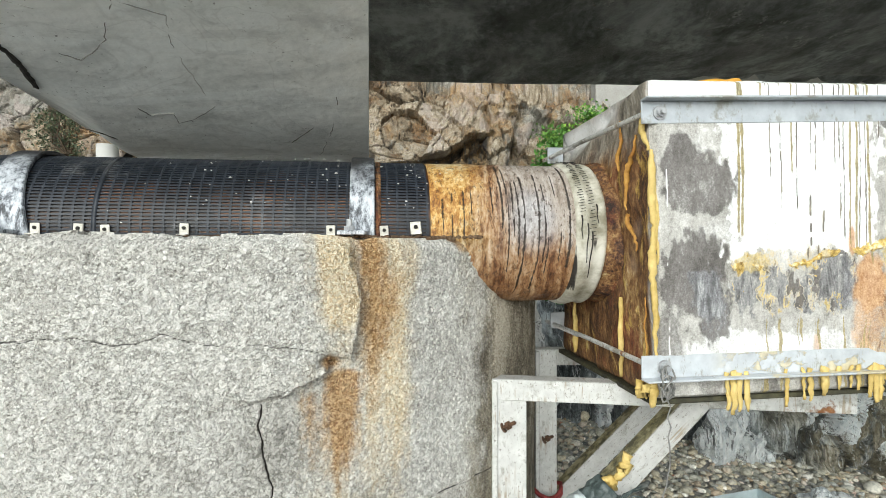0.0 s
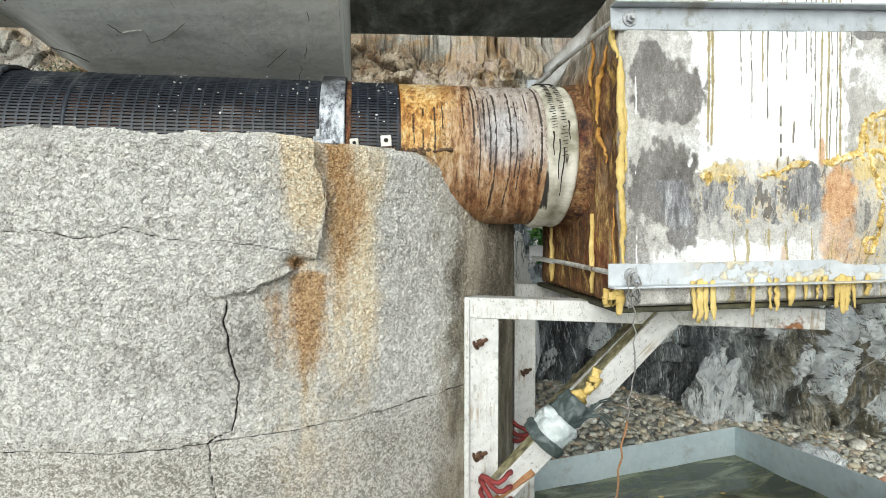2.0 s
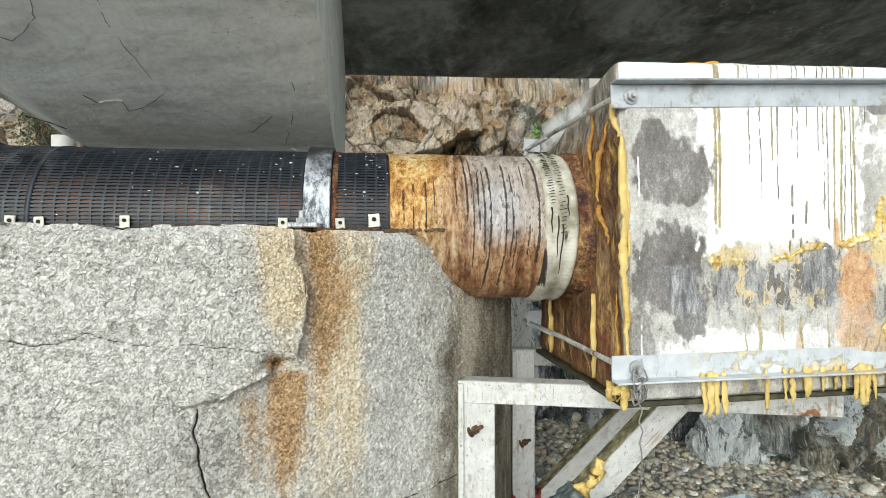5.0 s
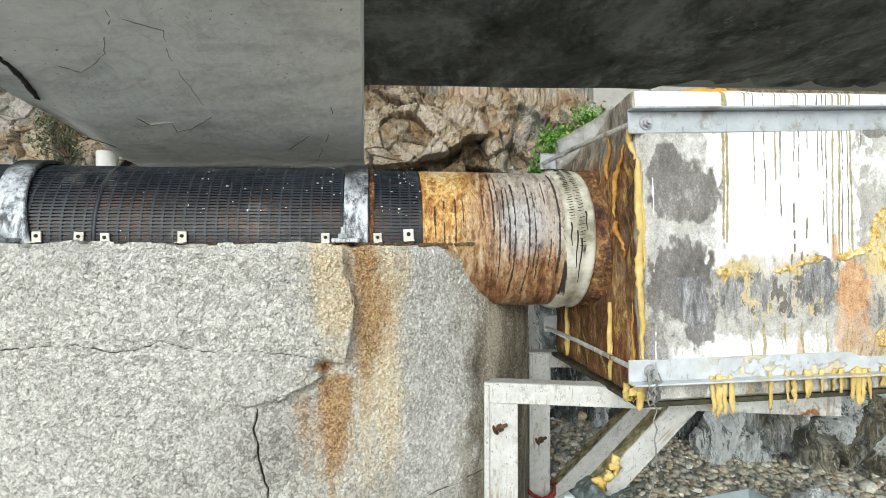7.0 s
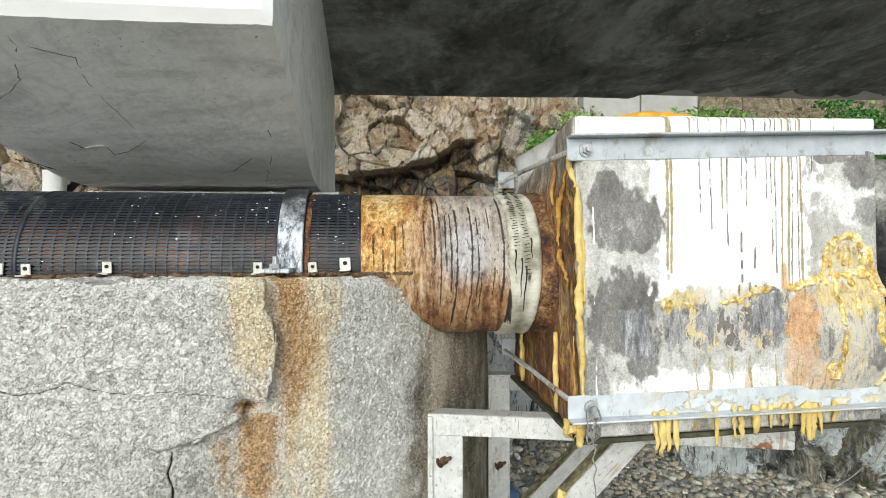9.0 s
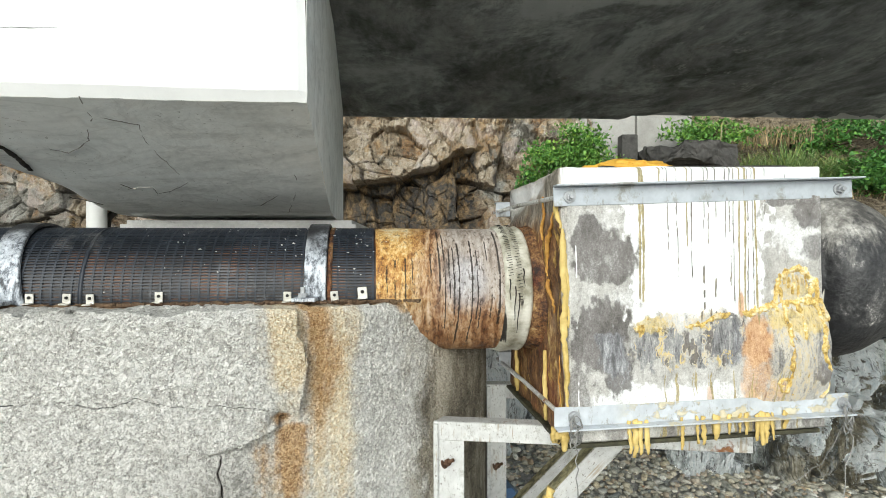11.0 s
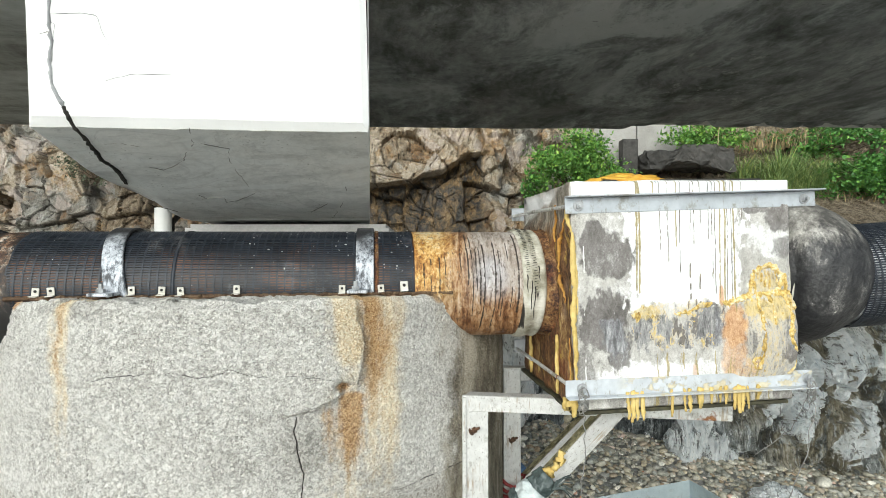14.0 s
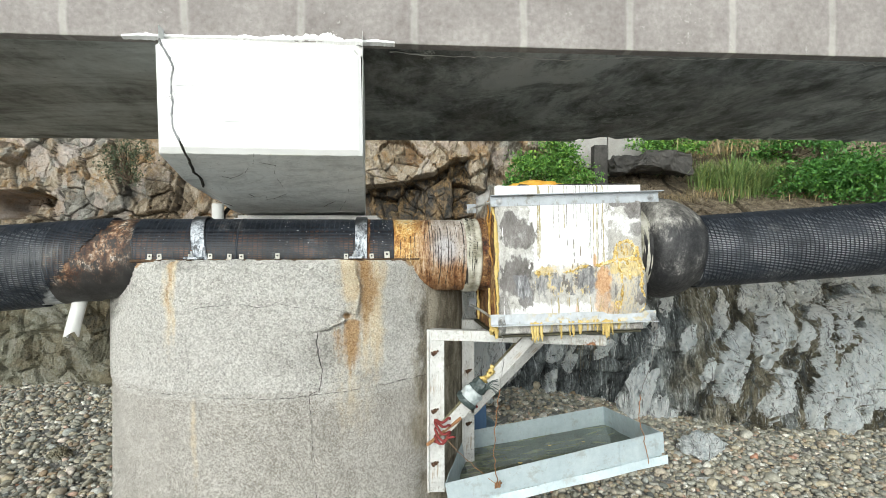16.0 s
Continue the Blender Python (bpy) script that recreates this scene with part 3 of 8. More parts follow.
def face_material():
    """The painted front of the box, with the stains that the mesh carries."""
    k = Mat("streaked_whitewash")
    grain = k.mix(0.5, k.noise(60, 6, 0.8, (1, 1, 0.6)), k.noise(200, 4, 0.75))
    rag = k.math("MULTIPLY", k.math("SUBTRACT", k.mix(0.5, k.noise(30, 7, 0.78, (1, 1, 0.6)), k.noise(130, 5, 0.8)), 0.5), 1.5)
    streak = k.mix(0.45, k.noise(60, 6, 0.75, (1, 1, 0.22), 0.4), grain)

    def cover(name, lo, hi, amount=1.0):
        return k.math("MULTIPLY", k.span(k.math("ADD", k.field(name), k.math("MULTIPLY", rag, 0.9)), lo, hi), amount)

    wash = k.noise(7, 8, 0.75, (1, 1, 0.6))
    c = k.ramp(k.mix(0.55, wash, grain), [(0.38, (0.20, 0.19, 0.17)), (0.45, (0.38, 0.365, 0.335)), (0.52, (0.56, 0.545, 0.51)), (0.62, (0.80, 0.79, 0.76))])
    c = k.mix(cover("paint", 0.3, 0.7), c, k.ramp(k.mix(0.5, wash, grain), [(0.37, (0.58, 0.57, 0.54)), (0.43, (0.80, 0.795, 0.78)), (0.48, (0.89, 0.89, 0.88))]))
    c = k.mix(cover("tan", 0.3, 0.6, 0.85), c, k.ramp(streak, [(0.38, (0.13, 0.115, 0.095)), (0.45, (0.33, 0.30, 0.25)), (0.50, (0.62, 0.585, 0.52)), (0.55, (0.60, 0.47, 0.22)), (0.62, (0.80, 0.77, 0.70))]))
    c = k.mix(cover("grey", 0.30, 0.68, 0.88), c, k.ramp(k.mix(0.5, wash, grain), [(0.41, (0.06, 0.052, 0.047)), (0.49, (0.135, 0.122, 0.114)), (0.55, (0.215, 0.20, 0.19)), (0.60, (0.42, 0.40, 0.385)), (0.65, (0.74, 0.73, 0.71))]))
    c = k.mix(cover("slate", 0.3, 0.7, 0.85), c, k.ramp(streak, [(0.38, (0.06, 0.06, 0.062)), (0.47, (0.17, 0.172, 0.182)), (0.54, (0.33, 0.335, 0.35)), (0.61, (0.66, 0.66, 0.66))]))
    c = k.mix(cover("rust", 0.15, 0.9, 0.85), c, k.ramp(k.mix(0.5, streak, grain), [(0.38, (0.30, 0.115, 0.035)), (0.47, (0.52, 0.26, 0.10)), (0.54, (0.66, 0.40, 0.20)), (0.63, (0.78, 0.60, 0.42))]))
    c = k.mix(cover("yellow", 0.25, 0.7, 0.8), c, k.ramp(streak, [(0.38, (0.36, 0.24, 0.06)), (0.48, (0.62, 0.46, 0.14)), (0.60, (0.80, 0.68, 0.36))]))
    c = k.mix(cover("tar", 0.35, 0.6, 0.9), c, k.ramp(k.noise(90, 4, 0.7, (1, 1, 0.3)), [(0.40, (0.09, 0.075, 0.055)), (0.55, (0.25, 0.21, 0.145)), (0.65, (0.44, 0.37, 0.23))]))
    c = k.mix(cover("olive", 0.3, 0.6, 0.85), c, k.ramp(grain, [(0.40, (0.21, 0.165, 0.06)), (0.55, (0.46, 0.37, 0.16)), (0.65, (0.68, 0.60, 0.36))]))
    h = k.math("ADD", k.math("MULTIPLY", k.field("tar"), 0.5), k.math("ADD", grain, k.math("MULTIPLY", wash, 1.5)))
    return k.done(c, 0.68, 0, h, 0.006)


def galvanised(name, rusty=0.0, a=(0.50, 0.52, 0.54), b=(0.72, 0.74, 0.75), mossy=False, grimy=0.75):
    k = Mat(name)
    c = k.ramp(k.mix(0.5, k.noise(25, 5, 0.6), k.noise(4, 4, 0.6)), [(0.3, a), (0.65, b)])
    grime = k.math("MAXIMUM", k.span(k.noise(7, 7, 0.72), 0.54, 0.66), k.span(k.noise(40, 6, 0.8, (1, 1, 0.4)), 0.56, 0.66, 0.0, 0.8))
    c = k.mix(k.math("MULTIPLY", grime, grimy), c, (0.24, 0.225, 0.18))
    if rusty:
        speck = k.span(k.noise(110, 5, 0.8, (1, 1, 0.5)), 0.57, 0.63)
        c = k.mix(k.math("MULTIPLY", speck, 0.8), c, (0.10, 0.075, 0.05))
        weep = k.math("MULTIPLY", k.span(k.noise(45, 4, 0.6, (1, 1, 0.08)), 0.56, 0.64), k.span(k.noise(5, 4), 0.46, 0.58))
        c = k.mix(k.math("MULTIPLY", weep, 0.7), c, (0.30, 0.22, 0.13))
        if mossy:
            top = k.math("MULTIPLY", k.span(k.math("ADD", k.axis(1), k.math("MULTIPLY", k.noise(30, 5), 0.006)), 0.006, 0.014), 0.9)
            c = k.mix(top, c, k.ramp(k.noise(22, 6, 0.7), [(0.38, (0.09, 0.08, 0.035)), (0.48, (0.28, 0.245, 0.11)), (0.58, (0.52, 0.47, 0.28))]))
        r = k.span(k.noise(5, 6, 0.7), 0.68 - 0.1 * rusty, 0.76 - 0.1 * rusty)
        c = k.mix(r, c, k.ramp(k.noise(30, 4), [(0.3, (0.12, 0.04, 0.015)), (0.7, (0.34, 0.15, 0.05))]))
    return k.done(c, k.ramp(k.noise(12, 4), [(0.3, 0.4), (0.7, 0.65)]), 0.25, k.noise(60, 4), 0.0015)


def foam_smeared(name):
    k = Mat(name)
    c = k.ramp(k.mix(0.5, k.noise(25, 5, 0.6), k.noise(4, 4, 0.6)), [(0.3, (0.40, 0.43, 0.46)), (0.65, (0.64, 0.67, 0.70))])
    grime = k.span(k.noise(40, 6, 0.8, (1, 1, 0.4)), 0.56, 0.66)
    c = k.mix(k.math("MULTIPLY", grime, 0.6), c, (0.24, 0.225, 0.18))
    smear = k.math("MULTIPLY", k.span(k.noise(11, 7, 0.72, (0.8, 1, 1.2)), 0.52, 0.57), k.span(k.axis(0), 0.15, 0.3))
    c = k.mix(k.math("MULTIPLY", smear, 0.6), c, k.ramp(k.noise(40, 5), [(0.38, (0.50, 0.38, 0.14)), (0.6, (0.74, 0.64, 0.36))]))
    return k.done(c, 0.55, 0.1, k.math("ADD", k.noise(60, 4), smear), 0.002)


def pebble_material():
    k = Mat("beach_pebbles")
    r = k.node("ShaderNodeNewGeometry").outputs["Random Per Island"]
    c = k.ramp(r, [(0.0, (0.16, 0.175, 0.175)), (0.18, (0.40, 0.38, 0.32)), (0.36, (0.33, 0.335, 0.31)), (0.52, (0.54, 0.47, 0.35)), (0.66, (0.44, 0.46, 0.455)), (0.78, (0.36, 0.27, 0.185)), (0.90, (0.62, 0.60, 0.55)), (0.96, (0.86, 0.85, 0.82)), (1.0, (0.50, 0.27, 0.19))])
    c = k.mix(1.0, c, (1.14, 1.13, 1.06), "MULTIPLY")
    c = k.mix(k.span(k.noise(40, 5, 0.65), 0.4, 0.7), c, k.mix(1.0, c, (0.6, 0.6, 0.6), "MULTIPLY"))
    return k.done(c, 0.7, 0, k.noise(60, 4), 0.003)


def leaf_material(name, a, b):
    k = Mat(name)
    r = k.node("ShaderNodeNewGeometry").outputs["Random Per Island"]
    c = k.ramp(r, [(0.0, a), (0.8, b), (1.0, (b[0] * 1.6, b[1] * 1.25, b[2]))])
    m = k.done(c, 0.5)
    k.b.inputs["Subsurface Weight"].default_value = 0.0
    return m


def whitewash_material():
    k = Mat("white_painted_render")
    c = k.ramp(k.noise(3, 6, 0.6), [(0.3, (0.80, 0.80, 0.79)), (0.7, (0.90, 0.90, 0.89))])
    return k.done(c, 0.7, 0, k.noise(50, 5), 0.002)


def fascia_material():
    k = Mat("weathered_fascia_concrete")
    c = k.ramp(k.mix(0.4, k.noise(2.0, 6, 0.6), k.noise(30, 5)), [(0.34, (0.21, 0.188, 0.178)), (0.5, (0.30, 0.274, 0.26)), (0.66, (0.41, 0.382, 0.365))])
    speck = k.span(k.noise(70, 5, 0.8), 0.58, 0.64)
    c = k.mix(k.math("MULTIPLY", speck, 0.5), c, (0.22, 0.20, 0.19))
    step = k.math("PINGPONG", k.math("ADD", k.math("ADD", k.axis(0), 0.53), k.math("MULTIPLY", k.noise(6, 4), 0.03)), 0.33)
    run = k.math("MULTIPLY", k.span(step, 0.032, 0.012), k.span(k.noise(3, 5, 0.7), 0.3, 0.6, 0.35, 1.0))
    c = k.mix(k.math("MULTIPLY", run, 0.38), c, (0.66, 0.635, 0.60))
    pale = k.span(k.noise(18, 6, 0.78), 0.60, 0.66)
    c = k.mix(k.math("MULTIPLY", pale, k.span(k.noise(2.2, 4), 0.5, 0.62, 0.0, 0.5)), c, (0.66, 0.63, 0.60))
    return k.done(c, 0.85, 0, k.noise(50, 5), 0.004)


def crust_material():
    k = Mat("dirty_foam_crust")
    f = k.mix(0.5, k.noise(24, 6, 0.7, (1, 1, 0.6)), k.noise(90, 5, 0.75))
    c = k.ramp(f, [(0.38, (0.17, 0.105, 0.03)), (0.45, (0.46, 0.30, 0.075)), (0.52, (0.70, 0.51, 0.16)), (0.60, (0.86, 0.78, 0.56))])
    wash = k.span(k.noise(13, 5, 0.65, (1, 1, 0.4)), 0.54, 0.62)
    c = k.mix(k.math("MULTIPLY", wash, 0.55), c, (0.62, 0.58, 0.46))
    return k.done(c, 0.6, 0, f, 0.005)


def strap_material():
    k = Mat("bitumen_flecked_zinc")
    f = k.mix(0.4, k.noise(60, 7, 0.8, (1, 1, 0.4)), k.noise(8, 5, 0.65))
    z = k.axis(2)
    split = k.span(k.math("ADD", z, k.math("MULTIPLY", k.noise(9, 5), 0.2)), 2.93, 2.80)
    c = k.ramp(f, [(0.41, (0.035, 0.038, 0.042)), (0.46, (0.17, 0.185, 0.21)), (0.50, (0.44, 0.47, 0.51)), (0.57, (0.66, 0.69, 0.73))])
    c = k.mix(split, (0.035, 0.035, 0.037), c)
    return k.done(c, 0.5, 0.15, f, 0.002)


def tray_floor_material():
    k = Mat("wet_algae_tray_floor")
    c = k.ramp(k.noise(5, 7, 0.65, (0.7, 1.6, 1), 0.8), [(0.36, (0.028, 0.034, 0.016)), (0.5, (0.085, 0.095, 0.045)), (0.64, (0.22, 0.23, 0.14))])
    speck = k.span(k.voro(60), 0.12, 0.05)
    c = k.mix(k.math("MULTIPLY", speck, k.span(k.noise(4, 4), 0.45, 0.6)), c, (0.34, 0.34, 0.26))
    return k.done(c, k.ramp(k.noise(3, 3), [(0.4, 0.06), (0.6, 0.25)]), 0, k.noise(12, 3), 0.001)


def bitumen_patch_material():
    k = Mat("peeling_bitumen_wrap")
    z = k.axis(2)
    n = k.noise(16, 7, 0.75, (1.2, 1, 0.45))
    x = k.axis(0)
    worn = k.math("MAXIMUM", k.blot(x, z, -2.04, 2.56, 0.13, 0.17, n, 0.6, 0.3), k.blot(x, z, -1.83, 2.68, 0.16, 0.2, n, 0.6, 0.4))
    mask = k.math("MULTIPLY", worn, k.span(k.mix(0.5, n, k.noise(60, 6, 0.8, (1, 1, 0.6))), 0.45, 0.53))
    rust = k.ramp(k.noise(14, 6, 0.7), [(0.42, (0.05, 0.02, 0.011)), (0.49, (0.17, 0.085, 0.045)), (0.55, (0.36, 0.23, 0.14)), (0.61, (0.74, 0.64, 0.54))])
    c = k.mix(mask, k.ramp(k.noise(7, 5), [(0.3, (0.012, 0.011, 0.011)), (0.7, (0.045, 0.042, 0.04))]), rust)
    return k.done(c, k.ramp(k.noise(6, 3), [(0.3, 0.35), (0.7, 0.7)]), 0, n, 0.006)


def dome_material():
    k = Mat("worn_black_mastic")
    f = k.mix(0.25, k.noise(6, 9, 0.78, (1, 1, 0.6), 0.2), k.noise(45, 7, 0.8))
    c = k.ramp(f, [(0.46, (0.018, 0.018, 0.02)), (0.55, (0.05, 0.05, 0.05)), (0.60, (0.16, 0.155, 0.15)), (0.65, (0.60, 0.58, 0.54))])
    z = k.axis(2)
    drip = k.noise(22, 5, 0.65, (1, 1, 0.15))
    dusty = k.span(k.math("ADD", k.math("ADD", z, k.math("MULTIPLY", drip, 0.5)), k.math("MULTIPLY", k.axis(0), -0.25)), 2.50, 2.63)
    c = k.mix(k.math("MULTIPLY", dusty, 0.8), c, k.ramp(f, [(0.44, (0.10, 0.095, 0.088)), (0.53, (0.33, 0.315, 0.285)), (0.62, (0.66, 0.64, 0.59))]))
    return k.done(c, 0.5, 0, k.math("ADD", k.noise(9, 5), k.noise(40, 4)), 0.008)


def core_material(name, pale):
    k = Mat(name)
    # the pale version paints wet reflections seen through the slots as light flecks
    c = k.ramp(k.noise(8, 6, 0.65, (0.6, 1, 1)), [(0.35, (0.006, 0.006, 0.006) if not pale else (0.06, 0.063, 0.066)), (0.48, (0.03, 0.016, 0.01) if not pale else (0.36, 0.375, 0.39)), (0.62, (0.22, 0.09, 0.035) if not pale else (0.86, 0.87, 0.88))])
    return k.done(c, 0.5, 0, k.noise(30, 4), 0.002)


def joint_material():
    k = Mat("corrugated_white_cuff_wrap")
    z = k.axis(2)
    c = k.ramp(k.noise(8, 6, 0.65), [(0.38, (0.24, 0.225, 0.16)), (0.5, (0.46, 0.44, 0.36)), (0.62, (0.68, 0.665, 0.59))])
    run = k.math("MULTIPLY", k.span(k.noise(30, 3, 0.5, (1, 0.1, 0.1)), 0.60, 0.64), k.span(k.noise(6, 3), 0.45, 0.55))
    c = k.mix(run, c, (0.03, 0.026, 0.022))
    return k.done(c, 0.55, 0, k.noise(40, 4), 0.002)


def seal_material():
    """Foam round the joint, soaked dark red-brown, with ochre skins and tarry hollows."""
    k = Mat("rust_soaked_seal")
    f = k.mix(0.5, k.noise(14, 8, 0.74, (1, 1, 0.6)), k.noise(60, 6, 0.78))
    c = k.ramp(f, [(0.40, (0.018, 0.010, 0.007)), (0.46, (0.075, 0.03, 0.014)), (0.52, (0.20, 0.095, 0.035)), (0.58, (0.36, 0.22, 0.09)), (0.66, (0.58, 0.46, 0.27))])
    c = k.mix(k.math("MULTIPLY", k.span(k.noise(9, 7, 0.72), 0.53, 0.60), 0.7), c, k.ramp(f, [(0.40, (0.05, 0.01, 0.008)), (0.52, (0.19, 0.05, 0.02)), (0.62, (0.42, 0.2, 0.08))]))
    return k.done(c, k.ramp(k.noise(20, 4), [(0.35, 0.35), (0.65, 0.75)]), 0, k.math("ADD", k.noise(25, 6, 0.7), k.math("MULTIPLY", k.noise(90, 4), 0.4)), 0.014)


def net_material():
    k = Mat("black_plastic_net")
    c = k.ramp(k.mix(0.5, k.noise(30, 5, 0.6), k.noise(5, 4)), [(0.35, (0.010, 0.013, 0.018)), (0.65, (0.036, 0.043, 0.056))])
    fleck = k.math("MULTIPLY", k.span(k.voro(38), 0.10, 0.05), k.span(k.noise(3, 3), 0.55, 0.62))
    c = k.mix(fleck, c, (0.75, 0.75, 0.73))
    dust = k.math("MULTIPLY", k.span(k.noise(4, 7, 0.75), 0.54, 0.66), 0.35)
    c = k.mix(dust, c, (0.22, 0.22, 0.22))
    return k.done(c, 0.45, 0, k.noise(60, 4), 0.001, spec=0.35)


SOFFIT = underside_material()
FASCIA = fascia_material()
WHITE = whitewash_material()
RENDER = corbel_grey_material()
PIER_ROUGH = pier_material("exposed_aggregate_concrete", False)
PIER_FINE = pier_material("washed_pebble_concrete", True)
CAP = concrete("pale_cap_concrete", (0.50, 0.495, 0.475), (0.74, 0.73, 0.71))
STEEL = bare_steel_material()
ROCK = rock_material()
BOX = box_material()
FACE = face_material()
ZINC = galvanised("galvanised_angle", 0.0, (0.36, 0.39, 0.42), (0.55, 0.585, 0.62))
ZINC_OLD = galvanised("old_galvanised_section", 0.6, (0.44, 0.44, 0.425), (0.74, 0.745, 0.725))
ZINC_MOSS = galvanised("mossy_galvanised_section", 0.6, (0.40, 0.40, 0.385), (0.66, 0.66, 0.64), True)
GREY_CRACK = simple("grey_crack", (0.13, 0.13, 0.13), (0.40, 0.405, 0.41), 30, 0.9, 0, 0.004)
HAIR = simple("hairline_dirt", (0.20, 0.20, 0.19), (0.32, 0.32, 0.31), 40, 0.9)
ZINC_FOAM = foam_smeared("foam_smeared_angle")
TRAY = galvanised("pale_blue_sheet_steel", 0.0, (0.47, 0.57, 0.61), (0.64, 0.73, 0.765), grimy=0.35)
TRAY_FLOOR = tray_floor_material()
PEBBLE = pebble_material()
GRAVEL = simple("gravel_bed", (0.20, 0.195, 0.18), (0.44, 0.435, 0.41), 30, 0.9, 0, 0.02)
NET = net_material()
CORE = core_material("rust_flecked_coating", False)
CORE_GLARE = core_material("pale_flecked_coating", True)
PATCH = bitumen_patch_material()
DOME = dome_material()
CUFF = joint_material()
STRAP = strap_material()
FOAM = simple("yellow_foam_sealant", (0.50, 0.34, 0.085), (0.74, 0.57, 0.22), 40, 0.6, 0, 0.004)
FOAM_CRUST = crust_material()
FOAM_BROWN = simple("aged_orange_foam", (0.30, 0.115, 0.02), (0.64, 0.37, 0.08), 40, 0.6, 0, 0.005)
BROWN_SEAL = seal_material()
BOLT = simple("rusty_bolt", (0.05, 0.028, 0.018), (0.15, 0.08, 0.045), 60, 0.7, 0.2)
BOLT_ZINC = simple("dull_zinc_bolt", (0.30, 0.31, 0.32), (0.52, 0.53, 0.54), 60, 0.45, 0.6)
TABM = simple("pale_stainless_tab", (0.50, 0.48, 0.42), (0.74, 0.72, 0.66), 60, 0.5, 0.2)
CRACK = simple("open_crack_dirt", (0.012, 0.011, 0.01), (0.04, 0.036, 0.03), 40, 0.95, 0, 0.003)
WIRE = simple("grey_wire", (0.20, 0.20, 0.19), (0.38, 0.37, 0.35), 60, 0.5, 0.3)
ROPE_O = simple("orange_twine", (0.24, 0.115, 0.05), (0.40, 0.21, 0.10), 80, 0.8)
ROPE_R = simple("dark_red_rope", (0.16, 0.02, 0.02), (0.34, 0.06, 0.055), 90, 0.85)
CLOTH = simple("grey_plastic_sheet", (0.36, 0.42, 0.43), (0.70, 0.74, 0.73), 14, 0.35, 0, 0.01)
CLOTH_DARK = simple("dark_green_plastic", (0.03, 0.045, 0.045), (0.12, 0.15, 0.145), 18, 0.35, 0, 0.006)
BLUE = simple("faded_blue_plastic", (0.05, 0.12, 0.26), (0.12, 0.22, 0.38), 8, 0.45)
DRUM = simple("grey_blue_plastic", (0.10, 0.16, 0.20), (0.20, 0.27, 0.31), 8, 0.45)
PVC = simple("white_plastic_pipe", (0.70, 0.70, 0.68), (0.82, 0.82, 0.80), 10, 0.4)
LEAF = leaf_material("green_leaves", (0.035, 0.12, 0.025), (0.11, 0.28, 0.055))
LEAF_GREY = leaf_material("grey_green_creeper", (0.06, 0.085, 0.045), (0.14, 0.17, 0.10))
LEAF_LIGHT = leaf_material("bright_green_leaves", (0.06, 0.17, 0.03), (0.19, 0.38, 0.075))
GRASS = leaf_material("long_grass", (0.08, 0.16, 0.04), (0.28, 0.38, 0.13))
TWIG = simple("dark_twig", (0.05, 0.035, 0.022), (0.13, 0.095, 0.06), 40, 0.9)
MORTAR = simple("black_stained_concrete", (0.02, 0.02, 0.018), (0.09, 0.085, 0.078), 10, 0.9, 0, 0.01)
BOARD = simple("wet_mossy_board", (0.012, 0.011, 0.008), (0.10, 0.095, 0.05), 25, 0.7, 0, 0.006)
BED = simple("rusty_mortar_bed", (0.05, 0.025, 0.013), (0.20, 0.13, 0.075), 30, 0.9, 0, 0.01)
DAMP_WALL = concrete("damp_bank_concrete", (0.22, 0.21, 0.19), (0.46, 0.45, 0.42), (0.13, 0.12, 0.09))
HAY = leaf_material("dry_grass", (0.20, 0.15, 0.08), (0.42, 0.34, 0.19))

# ---- lie of the place ----
SLOPE = 0.13                       # the pipe runs this much away per metre to the right


def pipe_y(x):
    return 1.995 + SLOPE * x


PIPE_Z, PIPE_R = 2.558, 0.2525
PCX, PCY, PR = -0.907, 2.658, 1.335    # the round pier
TOP_Z, RING_Z = 2.535, 1.73
DECK_Z = 3.845


def ground_z(x, y):
    x, y = np.asarray(x, float), np.asarray(y, float)
    z = 0.42 * smooth(3.4, 6.2, y) * np.exp(-((x - 1.4) / 2.2) ** 2)
    z = z + 0.25 * smooth(4.5, 7.5, y) * smooth(-2, -5, x) + 0.06 * smooth(4.0, 6.5, y)
    return z + 0.05 * (fbm(x * 0.8, y * 0.8, 0, 5, 3) - 0.5) - 0.02


# ---- ground ----
def build_ground():
    xs = np.concatenate([np.linspace(-400, -12, 12), np.linspace(-11, 13, 160), np.linspace(14, 400, 12)])
    ys = np.concatenate([np.linspace(-400, -6, 12), np.linspace(-5, 9, 110), np.linspace(10, 400, 12)])
    gx, gy = np.meshgrid(xs, ys)
    gz = ground_z(gx, np.clip(gy, -6, 9))
    ob = part("ground", grid_mesh("ground", np.stack([gx, gy, gz], -1)), GRAVEL, None)
    tagged(ob, "damp grey shingle beach under the pipe", "beach", kind="structure")


